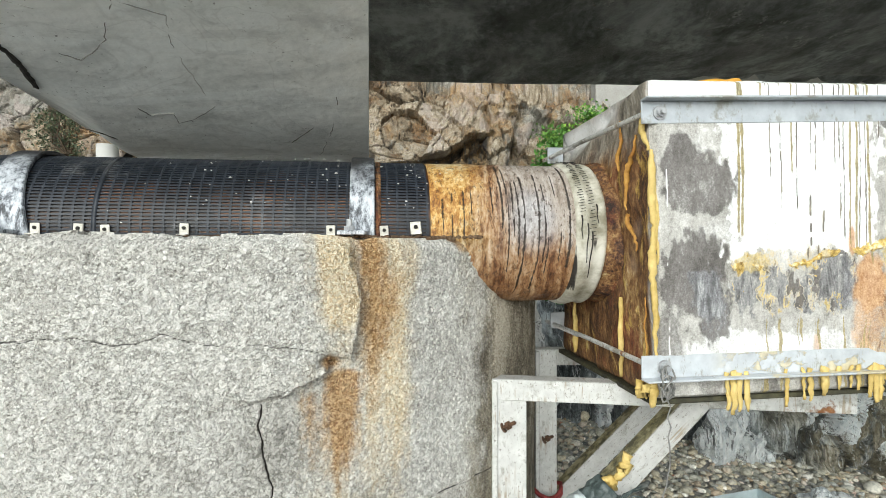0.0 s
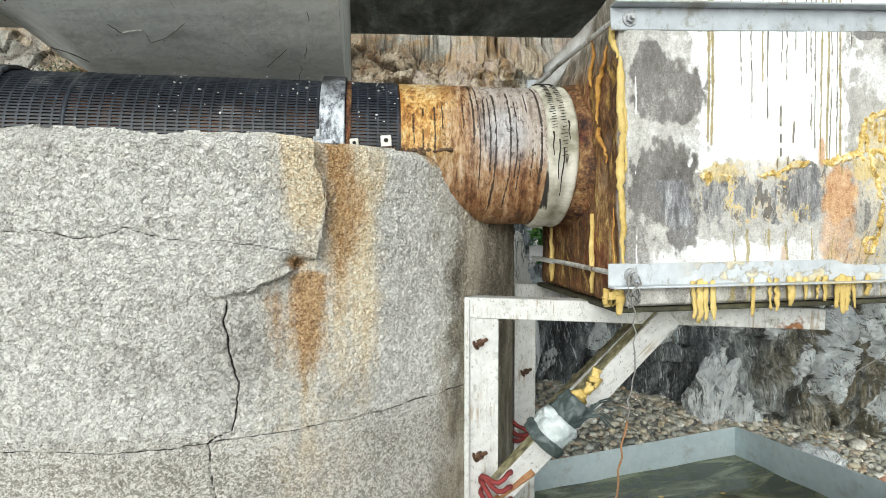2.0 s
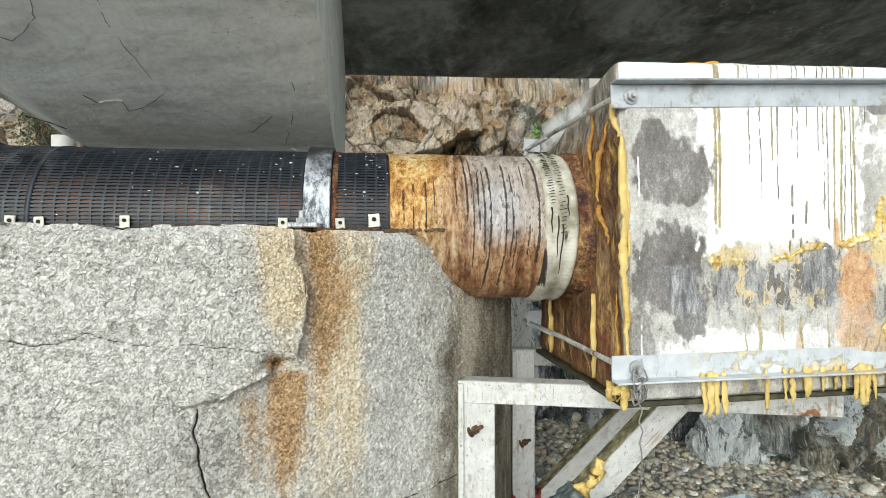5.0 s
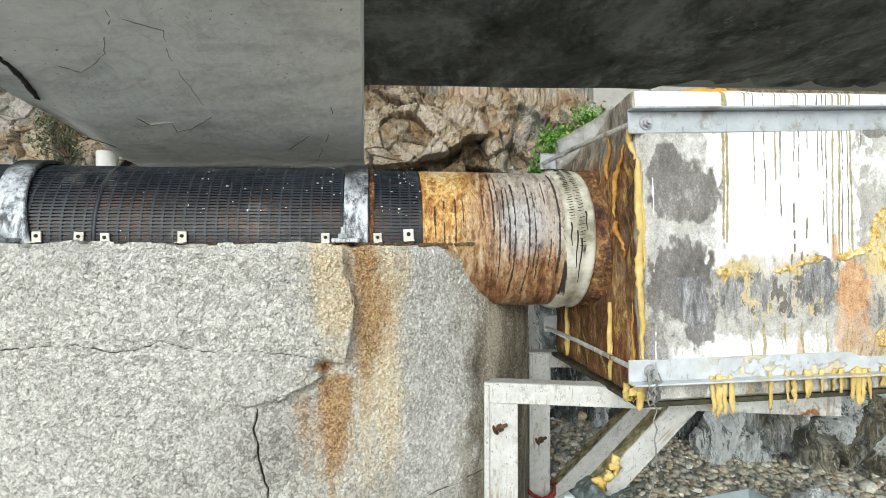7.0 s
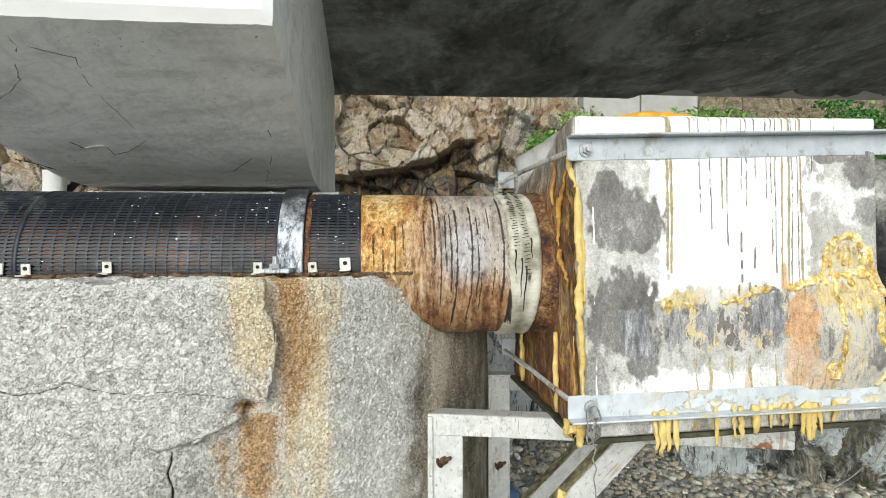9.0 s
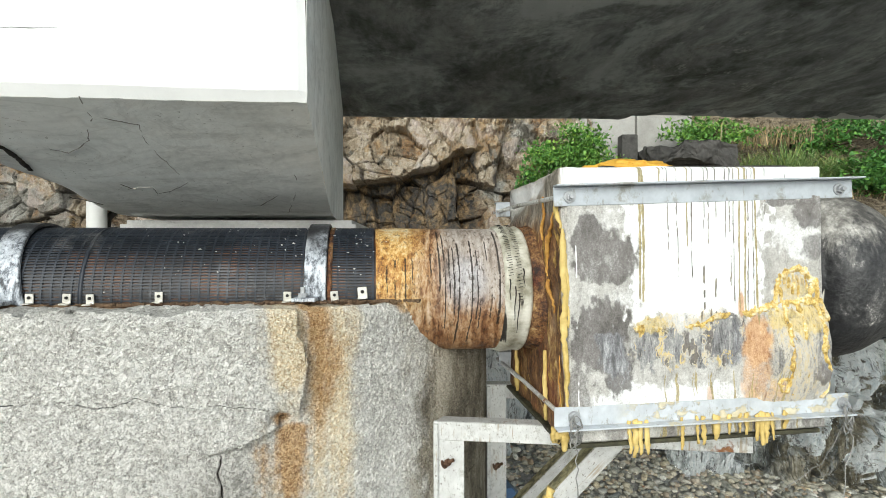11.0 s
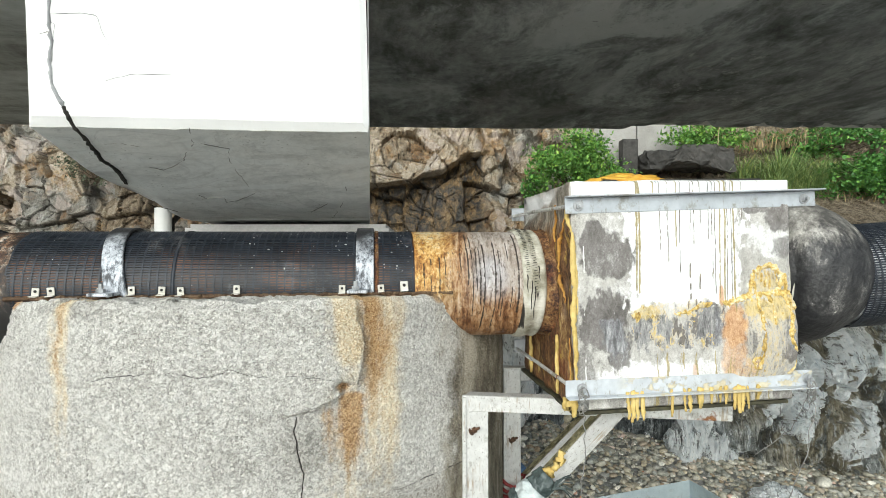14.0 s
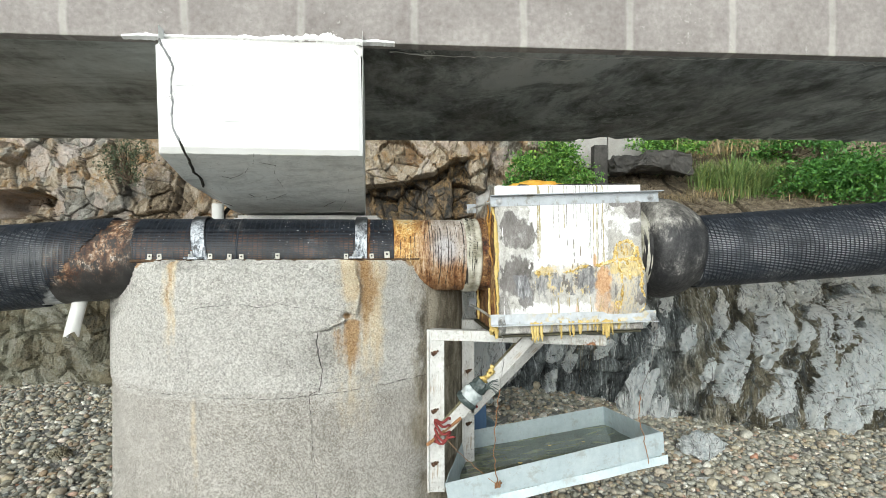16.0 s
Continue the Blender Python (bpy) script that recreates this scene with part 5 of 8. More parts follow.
    for w, mat, line in (
            (0.0016, HAIR, ((-0.793, 0.017), (-0.828, 0.139), (-0.897, 0.224), (-0.934, 0.294), (-1.061, 0.393), (-1.10, 0.36))),
            (0.0014, HAIR, ((-0.823, 0.13), (-0.718, 0.178), (-0.754, 0.264), (-0.769, 0.346))),
            (0.0012, CAP, ((-0.769, 0.346), (-0.775, 0.45), (-0.779, 0.559))),
            (0.0012, CAP, ((-1.146, 0.157), (-1.089, 0.145), (-1.028, 0.176))),
            (0.0016, CAP, ((-0.488, 0.287), (-0.446, 0.25))),
            (0.0011, CRACK, ((-1.035, 0.645), (-1.015, 0.688))),
            (0.0020, CAP, ((-1.012, 0.684), (-0.96, 0.672), (-0.928, 0.669))),
            (0.0008, CRACK, ((-0.934, 0.68), (-0.945, 0.741), (-0.863, 0.696), (-0.774, 0.621))),
            (0.0016, CRACK, ((-1.307, 0.781), (-1.264, 0.812), (-1.229, 0.871))),
            (0.0013, CRACK, ((-0.588, 0.871), (-0.55, 0.829), (-0.477, 0.747))),
            (0.0012, HAIR, ((-0.353, 0.546), (-0.397, 0.713), (-0.43, 0.8), (-0.516, 1.009)))):
        part("hairline", ribbon([(x, corbel_front(x) + b, float(under_z(b)) - 0.004) for x, b in line], w, 5), mat, ob)


def ribbon(pts, width, seg=4):
    """A thin ragged line of dirt that follows a crack."""
    fine = []
    ws = width if hasattr(width, "__len__") else [width] * len(pts)
    w2 = []
    for i in range(len(pts) - 1):
        for j in range(5):
            t = j / 5
            p = Vector(pts[i]).lerp(Vector(pts[i + 1]), t)
            amp = 0.12 * (Vector(pts[i + 1]) - Vector(pts[i])).length
            p.x += (random.random() - 0.5) * amp * 0.6
            p.z += (random.random() - 0.5) * amp * 0.3
            fine.append(p)
            w2.append((ws[i] * (1 - t) + ws[i + 1] * t) * random.uniform(0.6, 1.3))
    fine.append(Vector(pts[-1]))
    w2.append(ws[-1] * 0.4)
    bm = bmesh.new()
    add_tube(bm, fine, w2, seg)
    return bm


# ---- pier ----
PIER_CRACKS_AND_EDGE_SHADE = (
    (0.0024, ((-0.467, 2.103), (-0.477, 2.053), (-0.470, 1.988), (-0.456, 1.944), (-0.448, 1.886), (-0.451, 1.80), (-0.460, 1.76), (-0.513, 1.727), (-0.506, 1.677), (-0.50, 1.5), (-0.49, 1.3), (-0.47, 1.0))),
    (0.0022, ((-1.25, 2.24), (-1.1, 2.27), (-0.891, 2.281), (-0.858, 2.274), (-0.812, 2.260), (-0.761, 2.264), (-0.698, 2.288), (-0.636, 2.274), (-0.538, 2.258), (-0.451, 2.247), (-0.338, 2.232))),
    (0.0018, ((-1.27, 2.12), (-1.24, 2.02), (-1.22, 1.93), (-1.225, 1.74))),
    # this line and the next draw the shadow under the coat's broken edge
    (0.0018, ((-0.457, 2.117), (-0.389, 2.137), (-0.351, 2.15), (-0.319, 2.170), (-0.305, 2.19), (-0.27, 2.196), (-0.258, 2.21))),
    (0.0018, ((-0.262, 2.20), (-0.256, 2.247), (-0.25, 2.293), (-0.244, 2.347), (-0.251, 2.416))),
    (0.0016, ((-1.64, 1.72), (-1.66, 1.5), (-1.65, 1.2), (-1.67, 0.9))),
)


def pier_ring(arc):
    """Height of the joint between the rough jacket and the shaft."""
    return RING_Z + 0.02 * (fbm(arc * 2.5, arc * 0, 0, 40) - 0.5) + 0.018 * smooth(-1.6, -1.2, arc) + 0.012 * (fbm(arc * 14, arc * 0, 0, 39, 4) - 0.5)


def pier_fields(a, z):
    """Cracks, painted shade along the coat's edge, rust, ochre stains and damp on the pier at angle a and height z."""
    arc = a * PR
    x = PCX + PR * np.cos(a)
    wx = x + 0.022 * (fbm(arc * 16, z * 16, 0, 53, 4) - 0.5)
    wz = z + 0.022 * (fbm(arc * 16, z * 16, 4, 54, 4) - 0.5)
    crack = np.exp(-((z - pier_ring(arc)) / 0.0026) ** 2) * smooth(0.25, 0.5, fbm(arc * 9, arc * 0, 0, 55, 3) + 0.1)
    for w, pts in PIER_CRACKS_AND_EDGE_SHADE:
        wide = w * (0.4 + 1.2 * fbm(arc * 7, z * 7, 0, 56, 3))
        crack = np.maximum(crack, (1.0 if w > 0.0023 else 0.74) * np.exp(-(line_gap(wx, wz, pts) / wide) ** 2))
    sway = x + 0.06 * (fbm(z * 2.5, z * 0, 0, 57, 4) - 0.5) + 0.07 * (fbm(x * 14, z * 6, 0, 48, 4) - 0.5)
    streak = 0.55 + 0.9 * (fbm(x * 45, z * 3.5, 0, 58, 4) - 0.2)
    rust = 0.9 * np.exp(-((sway + 0.21) / 0.05) ** 2) * smooth(1.75, 2.5, z)
    rust = np.maximum(rust, 1.0 * np.exp(-((sway + 0.28) / 0.06) ** 2) * smooth(2.19, 2.15, z) * smooth(1.72, 2.1, z))
    rust = np.maximum(rust, 0.55 * np.exp(-((sway + 0.35) / 0.04) ** 2) * smooth(2.15, 2.1, z) * smooth(1.8, 2.05, z))
    rust = np.maximum(rust, 0.55 * np.exp(-((sway + 1.37) / 0.02) ** 2) * smooth(1.95, 2.45, z))
    rust = np.maximum(rust, 0.9 * np.exp(-((x + 0.31) / 0.03) ** 2 - ((z - 2.195) / 0.022) ** 2))
    ochre = 0.75 * np.exp(-(np.abs(sway + 0.18) / 0.085) ** 3) * smooth(1.55, 2.1, z)
    ochre = np.maximum(ochre, 0.9 * smooth(-0.38, -0.31, x) * smooth(-0.22, -0.26, x) * smooth(2.2, 2.36, z))
    ochre = np.maximum(ochre, 0.75 * np.exp(-((sway + 1.365) / 0.05) ** 2) * smooth(1.7, 2.4, z))
    ochre = np.maximum(ochre, 0.55 * np.exp(-((sway + 1.2) / 0.03) ** 2) * smooth(1.76, 1.68, z) * smooth(0.9, 1.5, z))
    ochre = np.maximum(ochre, 0.4 * np.exp(-((sway + 0.28) / 0.14) ** 2) * smooth(1.2, 1.7, z))
    damp = 0.9 * np.exp(-((x + 0.43) / 0.14) ** 2 - ((z - 1.98) / 0.15) ** 2)
    damp = np.maximum(damp, 0.6 * np.exp(-((x + 0.33) / 0.10) ** 2 - ((z - 2.475) / 0.03) ** 2))
    damp = np.maximum(damp, 0.7 * smooth(0.52, 0.66, fbm(arc * 2.2, z * 2.2, 0, 59, 5)))
    return dict(crack=crack, rust=rust * streak, ochre=ochre * streak, damp=damp * smooth(1.6, 1.75, z))


def pier_radius(a, z):
    """Radius of the pier at angle a (0 to the right, -90 degrees to the front) and height z."""
    arc = a * PR
    x = PCX + PR * np.cos(a)
    up = smooth(-0.006, 0.006, z - pier_ring(arc))
    d1, d2, rid, cox, coy = cells(arc * 88 + 2.2 * fbm(arc * 40, z * 40, 0, 41, 2), z * 88 + 2.2 * fbm(arc * 40, z * 40, 5, 42, 2), 5)
    chips = (rid - 0.4) + 1.1 * ((rid * 7.3) % 1 - 0.5) * cox + 1.1 * ((rid * 13.1) % 1 - 0.5) * coy - 0.45 * smooth(0.14, 0.0, d2 - d1)
    d3, _, r3, _, _ = cells(arc * 110, z * 110, 6)
    grit = np.clip(0.5 - d3, 0, 1) * r3
    r = PR + 0.012 * (fbm(arc * 3, z * 3, 0, 44) - 0.5)
    r = r + up * (0.010 + 0.0048 * chips + 0.005 * grit + 0.009 * (fbm(arc * 12, z * 12, 0, 47, 4) - 0.5)) + (1 - up) * 0.005 * grit
    r = r - 0.01 * up * smooth(-0.15, 0.05, x)
    # the thick coat of mortar at the front, broken off along its edge
    rag = 0.030 * (fbm(z * 22, z * 0, 0, 50, 5) - 0.5)
    edge_x = np.interp(z, [2.2, 2.247, 2.293, 2.347, 2.416, 2.477, 2.54], [-0.263, -0.256, -0.25, -0.244, -0.251, -0.262, -0.262]) + rag
    edge_z = np.interp(x, [-0.457, -0.389, -0.351, -0.319, -0.305, -0.26], [2.117, 2.137, 2.15, 2.172, 2.21, 2.2]) + 0.03 * (fbm(arc * 22, arc * 0, 0, 51, 5) - 0.5)
    coat = smooth(0.004, -0.004, x - edge_x) * smooth(-0.006, 0.006, z - edge_z) * smooth(-0.62, -0.30, x)
    spall = np.exp(-((x + 0.315) / 0.03) ** 2 - ((z - 2.2) / 0.022) ** 2)
    r = r + 0.036 * coat - 0.04 * spall * smooth(0.25, 0.6, fbm(arc * 26, z * 26, 0, 52))
    return r - 0.007 * pier_fields(a, z)["crack"]


def build_pier():
    pier = thing("concrete_pier", "round cracked concrete pier with rough aggregate and rust streaks", "pier", kind="structure")

    def shell(name, zs, step, mat, label, top=False):
        cols = np.concatenate([np.linspace(-172, -115, int(220 / step)), np.linspace(-114.9, -35, int(640 / step)), np.linspace(-34.7, 0, int(120 / step))])
        a, z = np.meshgrid(np.radians(cols), zs)
        r = pier_radius(a, z)
        fields = pier_fields(a, z)
        z1 = zs[-1]
        if top:
            d1, _, rid, _, _ = cells(a * PR * 18, z * 0 + 3.3, 9)
            crown = 0.03 * (fbm(a * PR * 5, a * 0, 0, 71) - 0.5) + 0.012 * (rid - 0.5)
            lo = 0.012 * smooth(-0.05, 0.2, PCX + PR * np.cos(a))
            z = np.where(z > z1 - 0.1, z1 - 0.1 + (z - z1 + 0.1) * (1 + (crown - lo) / 0.1), z)
            r = r - 0.035 * smooth(z1 - 0.05, z1 + 0.01, z) ** 2
        pts = np.stack([PCX + r * np.cos(a), PCY + r * np.sin(a), z], -1)
        if top:
            inner = pts[-1].copy()
            rows = [pts]
            for k in list(np.linspace(0.995, 0.74, 40)) + [0.5]:
                p = inner.copy()
                p[:, 0] = PCX + (inner[:, 0] - PCX) * k
                p[:, 1] = PCY + (inner[:, 1] - PCY) * k
                p[:, 2] = z1 - 0.006 + (inner[:, 2] - z1) * smooth(0.9, 1.0, np.array(k)) + 0.03 * (fbm(p[:, 0] * 16, p[:, 1] * 16, 0, 73, 5) - 0.5)
                rows.append(p[None])
            pts = np.concatenate(rows)
            seep = smooth(0.0, 0.06, pts[..., 1] - (pipe_y(pts[..., 0]) - PIPE_R - 0.05)) * smooth(z1 - 0.06, z1 - 0.03, pts[..., 2])
            for key, v in fields.items():
                fields[key] = np.concatenate([v, np.repeat(v[-1:], 41, 0)])
            fields["rust"] = np.maximum(fields["rust"], 0.9 * seep)
        part(name, give(grid_mesh(name, pts, not top), **fields), mat, pier, label)

    shell("rough_jacket", np.linspace(RING_Z - 0.03, TOP_Z, 250), 1.0, PIER_ROUGH, "rough chipped aggregate jacket", True)
    shell("shaft", np.concatenate([np.linspace(-0.3, 0.95, 24), np.linspace(0.96, RING_Z + 0.03, 160)]), 1.5, PIER_FINE, "fine washed-pebble concrete shaft")
    a = np.radians(np.linspace(-2, 189, 80))
    rear = np.stack([np.stack([PCX + PR * np.cos(a), PCY + PR * np.sin(a), np.full_like(a, z)], -1) for z in (-0.3, 1.0, 2.0, 2.4, 2.53)])
    part("rear_shaft", grid_mesh("rear_shaft", rear), PIER_FINE, pier)
    bm = bmesh.new()
    bmesh.ops.create_circle(bm, cap_ends=True, segments=64, radius=PR - 0.02, matrix=pose(PCX, PCY, 2.47))
    part("core_top", bm, BED, pier, "dirty top of the pier behind the pipe")
    bm = bmesh.new()
    a = np.radians(np.linspace(62, 110, 30))
    ring = [(PCX + 1.30 * math.cos(t), PCY + 1.30 * math.sin(t)) for t in a]
    poly = ring + [(-1.33, 2.33), (-0.22, 2.40)]
    lo = [bm.verts.new((x, y, 2.3)) for x, y in poly]
    hi = [bm.verts.new((x, y, 2.866)) for x, y in poly]
    bm.faces.new(hi)
    bm.faces.new(lo[::-1])
    for i in range(len(poly)):
        j = (i + 1) % len(poly)
        bm.faces.new((lo[i], lo[j], hi[j], hi[i]))
    bmesh.ops.bevel(bm, geom=[e for e in bm.edges if all(v in hi for v in e.verts)], offset=0.02, segments=2, affect="EDGES")
    part("bearing_shelf", bm, CAP, pier, "pale concrete shelf behind the pipe")


build_ground()
build_cliff()
build_deck()
build_corbel()
build_pier()


# ---- pipeline ----
def axis_frame(p0, p1):
    p0, p1 = np.array(p0, float), np.array(p1, float)
    d = (p1 - p0) / np.linalg.norm(p1 - p0)
    side = np.array([d[1], -d[0], 0.0])
    side /= np.linalg.norm(side)
    return p0, d, side, np.cross(side, d) * -1 if np.cross(side, d)[2] < 0 else np.cross(side, d)


def turned(name, p0, p1, profile, seg=96, wobble=0.0, seed=0, ribs=0):
    """A round body on an axis; profile: metres along it and radius."""
    o, d, side, up = axis_frame(p0, p1)
    a = np.linspace(0, 2 * np.pi, seg, endpoint=False)
    rows = []
    for t, r in profile:
        rr = r + wobble * (fbm(np.cos(a) * 2.5 + 5, np.sin(a) * 2.5 + 5, t * 6 + 3, seed) - 0.5) + (0.0007 * np.sin(a * ribs) if ribs else 0.0)
        rows.append(o + d * t + rr[:, None] * (np.cos(a)[:, None] * side + np.sin(a)[:, None] * up))
    return grid_mesh(name, np.stack(rows), True, True)


def net(name, p0, p1, r, a0, a1, long_pitch=0.032, round_pitch=0.0113, skew=None):
    """A perforated plastic sleeve: hoops and short bridges with slots between them."""
    o, d, side, up = axis_frame(p0, p1)
    length = float(np.linalg.norm(np.array(p1) - np.array(p0)))
    na, nl = int((a1 - a0) * r / round_pitch), int(length / long_pitch)
    aa, tt = np.linspace(a0, a1, na + 1), np.arange(nl + 1) * long_pitch

    def at(t, a, lift=0.0):
        rr = r + lift + 0.0008 * np.sin(a * 7 + t)
        return o + d * np.asarray(t)[..., None] + rr[..., None] * (np.cos(a)[..., None] * side + np.sin(a)[..., None] * up)

    vs, fs, n = [], [], 0

    def quads(t0, t1, b0, b1):
        nonlocal n
        t0, t1, b0, b1 = (q.ravel() for q in np.broadcast_arrays(t0, t1, b0, b1))
        if skew is not None:
            keep = skew(t0, b0)
            t0, t1, b0, b1 = t0[keep], t1[keep], b0[keep], b1[keep]
        v = np.stack([at(t0, b0), at(t1, b0), at(t1, b1), at(t0, b1), at(t0, b0, -0.003), at(t1, b0, -0.003), at(t1, b1, -0.003), at(t0, b1, -0.003)], 1)
        vs.append(v.reshape(-1, 3))
        bar = np.array([[0, 1, 2, 3], [0, 4, 5, 1], [1, 5, 6, 2], [2, 6, 7, 3], [3, 7, 4, 0]])
        fs.append((bar[None] + (np.arange(len(t0)) * 8)[:, None, None] + n).reshape(-1, 4))
        n += len(t0) * 8

    T, A = np.meshgrid(tt, aa[:-1])
    step = (a1 - a0) / na
    quads(T - 0.0034, T + 0.0034, A, A + step)
    T, A = np.meshgrid(tt[:-1], aa)
    quads(T + 0.0034, T + long_pitch - 0.0034, A, A + step * 0.54)
    return raw_mesh(name, np.concatenate(vs), np.concatenate(fs))


# tar runs round the bare steel: place along it, upper and lower end, half width
PIPE_RUNS = (
    (0.04, 0.43, -0.03, 0.003), (0.072, 0.51, -0.1, 0.0035), (0.11, 0.53, -0.13, 0.004), (0.137, 0.56, 0.14, 0.0028), (0.205, 0.6, 0.2, 0.0028),
    (0.238, 0.95, 0.0, 0.005), (0.258, 0.9, -0.56, 0.0034), (0.275, 0.68, -0.1, 0.003), (0.292, 0.7, -0.45, 0.0034), (0.312, 0.75, -0.85, 0.0045),
    (0.36, 0.8, -0.8, 0.0042), (0.381, 0.65, -0.43, 0.003), (0.393, -0.08, -0.6, 0.0032), (0.435, 0.0, -0.45, 0.003), (0.466, 0.95, -0.5, 0.006), (0.42, 0.9, 0.45, 0.002))


def build_pipeline():
    pipe = thing("pipeline", "black net-wrapped steel pipeline with a rusty bare length", "pipe", kind="structure")

    def on(x, dz=0.0):
        return (x, pipe_y(x), PIPE_Z + dz)

    left_far, left_end = (-6.5, 0.93, 2.17), (-1.85, pipe_y(-1.85) - 0.005, 2.542)
    # sleeves over coated steel
    part("coated_pipe", turned("coated_pipe", on(-1.78), on(-0.04), [(t, PIPE_R - 0.006) for t in np.linspace(0, 1.75, 12)]), CORE, pipe, "rust-flecked black coating", True)
    sleeve = part("net_sleeve", net("net_sleeve", on(-1.70), on(-0.06), PIPE_R, -0.6, 3.6), NET, pipe)
    tagged(sleeve, "black perforated plastic sleeve", kind="stuff")
    part("net_cuff", turned("net_cuff", on(-1.075), on(-1.03), [(0, PIPE_R), (0.0, PIPE_R + 0.0014), (0.014, PIPE_R + 0.0014), (0.014, PIPE_R)]), NET, pipe)
    # bare steel with a ragged edge
    steel = turned("bare_pipe", on(-0.072), on(0.46), [(0, PIPE_R - 0.006)] + [(t, PIPE_R - 0.002) for t in np.linspace(0.002, 0.54, 150)], 340, 0.006, 3)
    tt, aa = np.meshgrid(np.concatenate([[0], np.linspace(0.002, 0.54, 150)]), np.linspace(0, 2 * np.pi, 340, endpoint=False), indexing="ij")
    high = np.sin(aa) * (np.cos(aa) > -0.3) - 2.0 * (np.cos(aa) <= -0.3)
    tar = np.zeros_like(tt)
    for i, (c, hi, lo, wide) in enumerate(PIPE_RUNS):
        way = c + 0.006 * (fbm(high * 3, high * 0, i, 331, 4) - 0.5) - 0.01 * smooth(0.0, -1.0, high) * (c > 0.3)
        wide = wide * (0.4 + 1.3 * fbm(high * 9, high * 0, i, 332, 3))
        tar = np.maximum(tar, smooth(wide, wide * 0.2, np.abs(tt - way)) * smooth(lo - 0.03, lo + 0.08, high) * smooth(hi + 0.04, hi - 0.04, high))
    part("bare_pipe", give(steel, tar=tar), STEEL, pipe, "bare pipe streaked with rust and tar")
    prof = [(0, 0.245), (0.0, 0.257), (0.01, 0.261)] + [(0.01 + 0.085 * j / 8, 0.261 + 0.004 * math.sin(j * 0.8)) for j in range(1, 9)] + [(0.105, 0.257), (0.11, 0.245)]
    part("cuff", turned("cuff", on(0.41), on(0.62), prof, 480, 0.006, 4, 120), CUFF, pipe, "off-white ribbed joint wrap with tar runs")
    part("joint_seal", turned("joint_seal", on(0.515), on(0.72), [(0, 0.20), (0.005, 0.245), (0.05, 0.258), (0.08, 0.28), (0.11, 0.30), (0.15, 0.33), (0.17, 0.34)], 96, 0.06, 6), BROWN_SEAL, pipe, "rust-soaked foam seal")
    part("rust_band", turned("rust_band", on(-0.246), on(-0.226), [(0, PIPE_R - 0.003), (0.001, PIPE_R + 0.0016), (0.017, PIPE_R + 0.0016), (0.018, PIPE_R - 0.003)], 96, 0.002, 14), BROWN_SEAL, pipe, "narrow rusty band beside the strap")
    # stitch marks of tar on the wrap
    bm = bmesh.new()
    o, d, side, up = axis_frame(on(0.41), on(0.62))
    for row, lo, hi in ((0.012, 0.25, 1.5), (0.045, -0.1, 1.4)):
        for i in range(34):
            a = lo + (hi - lo) * i / 33
            c = o + d * (row + 0.004 * math.sin(i * 1.7)) + 0.267 * (math.cos(a) * side + math.sin(a) * up)
            e = o + d * (row + 0.018) + 0.268 * (math.cos(a + 0.012) * side + math.sin(a + 0.012) * up)
            add_tube(bm, [c, e], random.uniform(0.0008, 0.0018), 4)
    for a0, ln, row in ((0.1, 0.5, 0.035), (0.0, 0.62, 0.05), (0.35, 0.25, 0.07), (0.2, 0.3, 0.015)):
        add_tube(bm, [o + d * (row + 0.002 * math.sin(j)) + 0.2675 * (math.cos(a0 - ln * j / 8) * side + math.sin(a0 - ln * j / 8) * up) for j in range(9)], [0.0028 - 0.0002 * j for j in range(9)], 5)
    part("tar_marks", bm, CRACK, pipe, "black tar stitches and drips")
    # peeling wrap at the left bend
    part("peeling_wrap", turned("peeling_wrap", (-2.2, 1.6815, 2.512), on(-1.69), [(0, 0.25), (0.02, 0.262), (0.19, 0.262), (0.21, 0.267), (0.225, 0.26), (0.4, 0.256), (0.51, 0.2535), (0.52, 0.245)], 96, 0.008, 9), PATCH, pipe, "peeling black bitumen wrap over rust")
    part("coated_pipe", turned("coated_pipe", left_far, left_end, [(t, 0.262) for t in np.linspace(0, 4.4, 14)]), CORE_GLARE, pipe, "coating with wet reflections painted as pale flecks")
    ln = float(np.linalg.norm(np.array(left_end) - np.array(left_far)))
    sleeve = part("net_sleeve", net("net_sleeve", left_far, left_end, 0.274, 0, 2 * math.pi, 0.032, 0.0125, skew=lambda t, a: t < ln - 0.21 + 0.26 * np.sin(a)), NET, pipe)
    tagged(sleeve, "black perforated plastic sleeve", kind="stuff")
    # beyond the box
    r0 = (1.66, pipe_y(1.66), 2.598)
    r1 = (2.15, 2.22, 2.61)
    far = (8.5, 2.05, 3.02)
    part("mastic_dome", turned("mastic_dome", r0, r1, [(0, 0.25), (0.01, 0.275), (0.07, 0.285), (0.08, 0.305), (0.10, 0.335), (0.15, 0.362), (0.22, 0.37), (0.30, 0.358), (0.38, 0.325), (0.43, 0.295), (0.465, 0.27), (0.49, 0.24)], 96, 0.02, 11), DOME, pipe, "bulging black mastic joint, scuffed grey")
    part("cuff", turned("cuff", r0, r1, [(0.0, 0.262), (0.012, 0.283), (0.03, 0.276), (0.045, 0.287), (0.06, 0.28), (0.075, 0.289), (0.085, 0.28)], 96, 0.012, 12), CUFF, pipe, "off-white ribbed joint wrap")
    part("coated_pipe", turned("coated_pipe", (2.1, 2.2145, 2.575), far, [(t, 0.255) for t in np.linspace(0, 6.3, 14)]), CORE_GLARE, pipe, "coating with wet reflections painted as pale flecks")
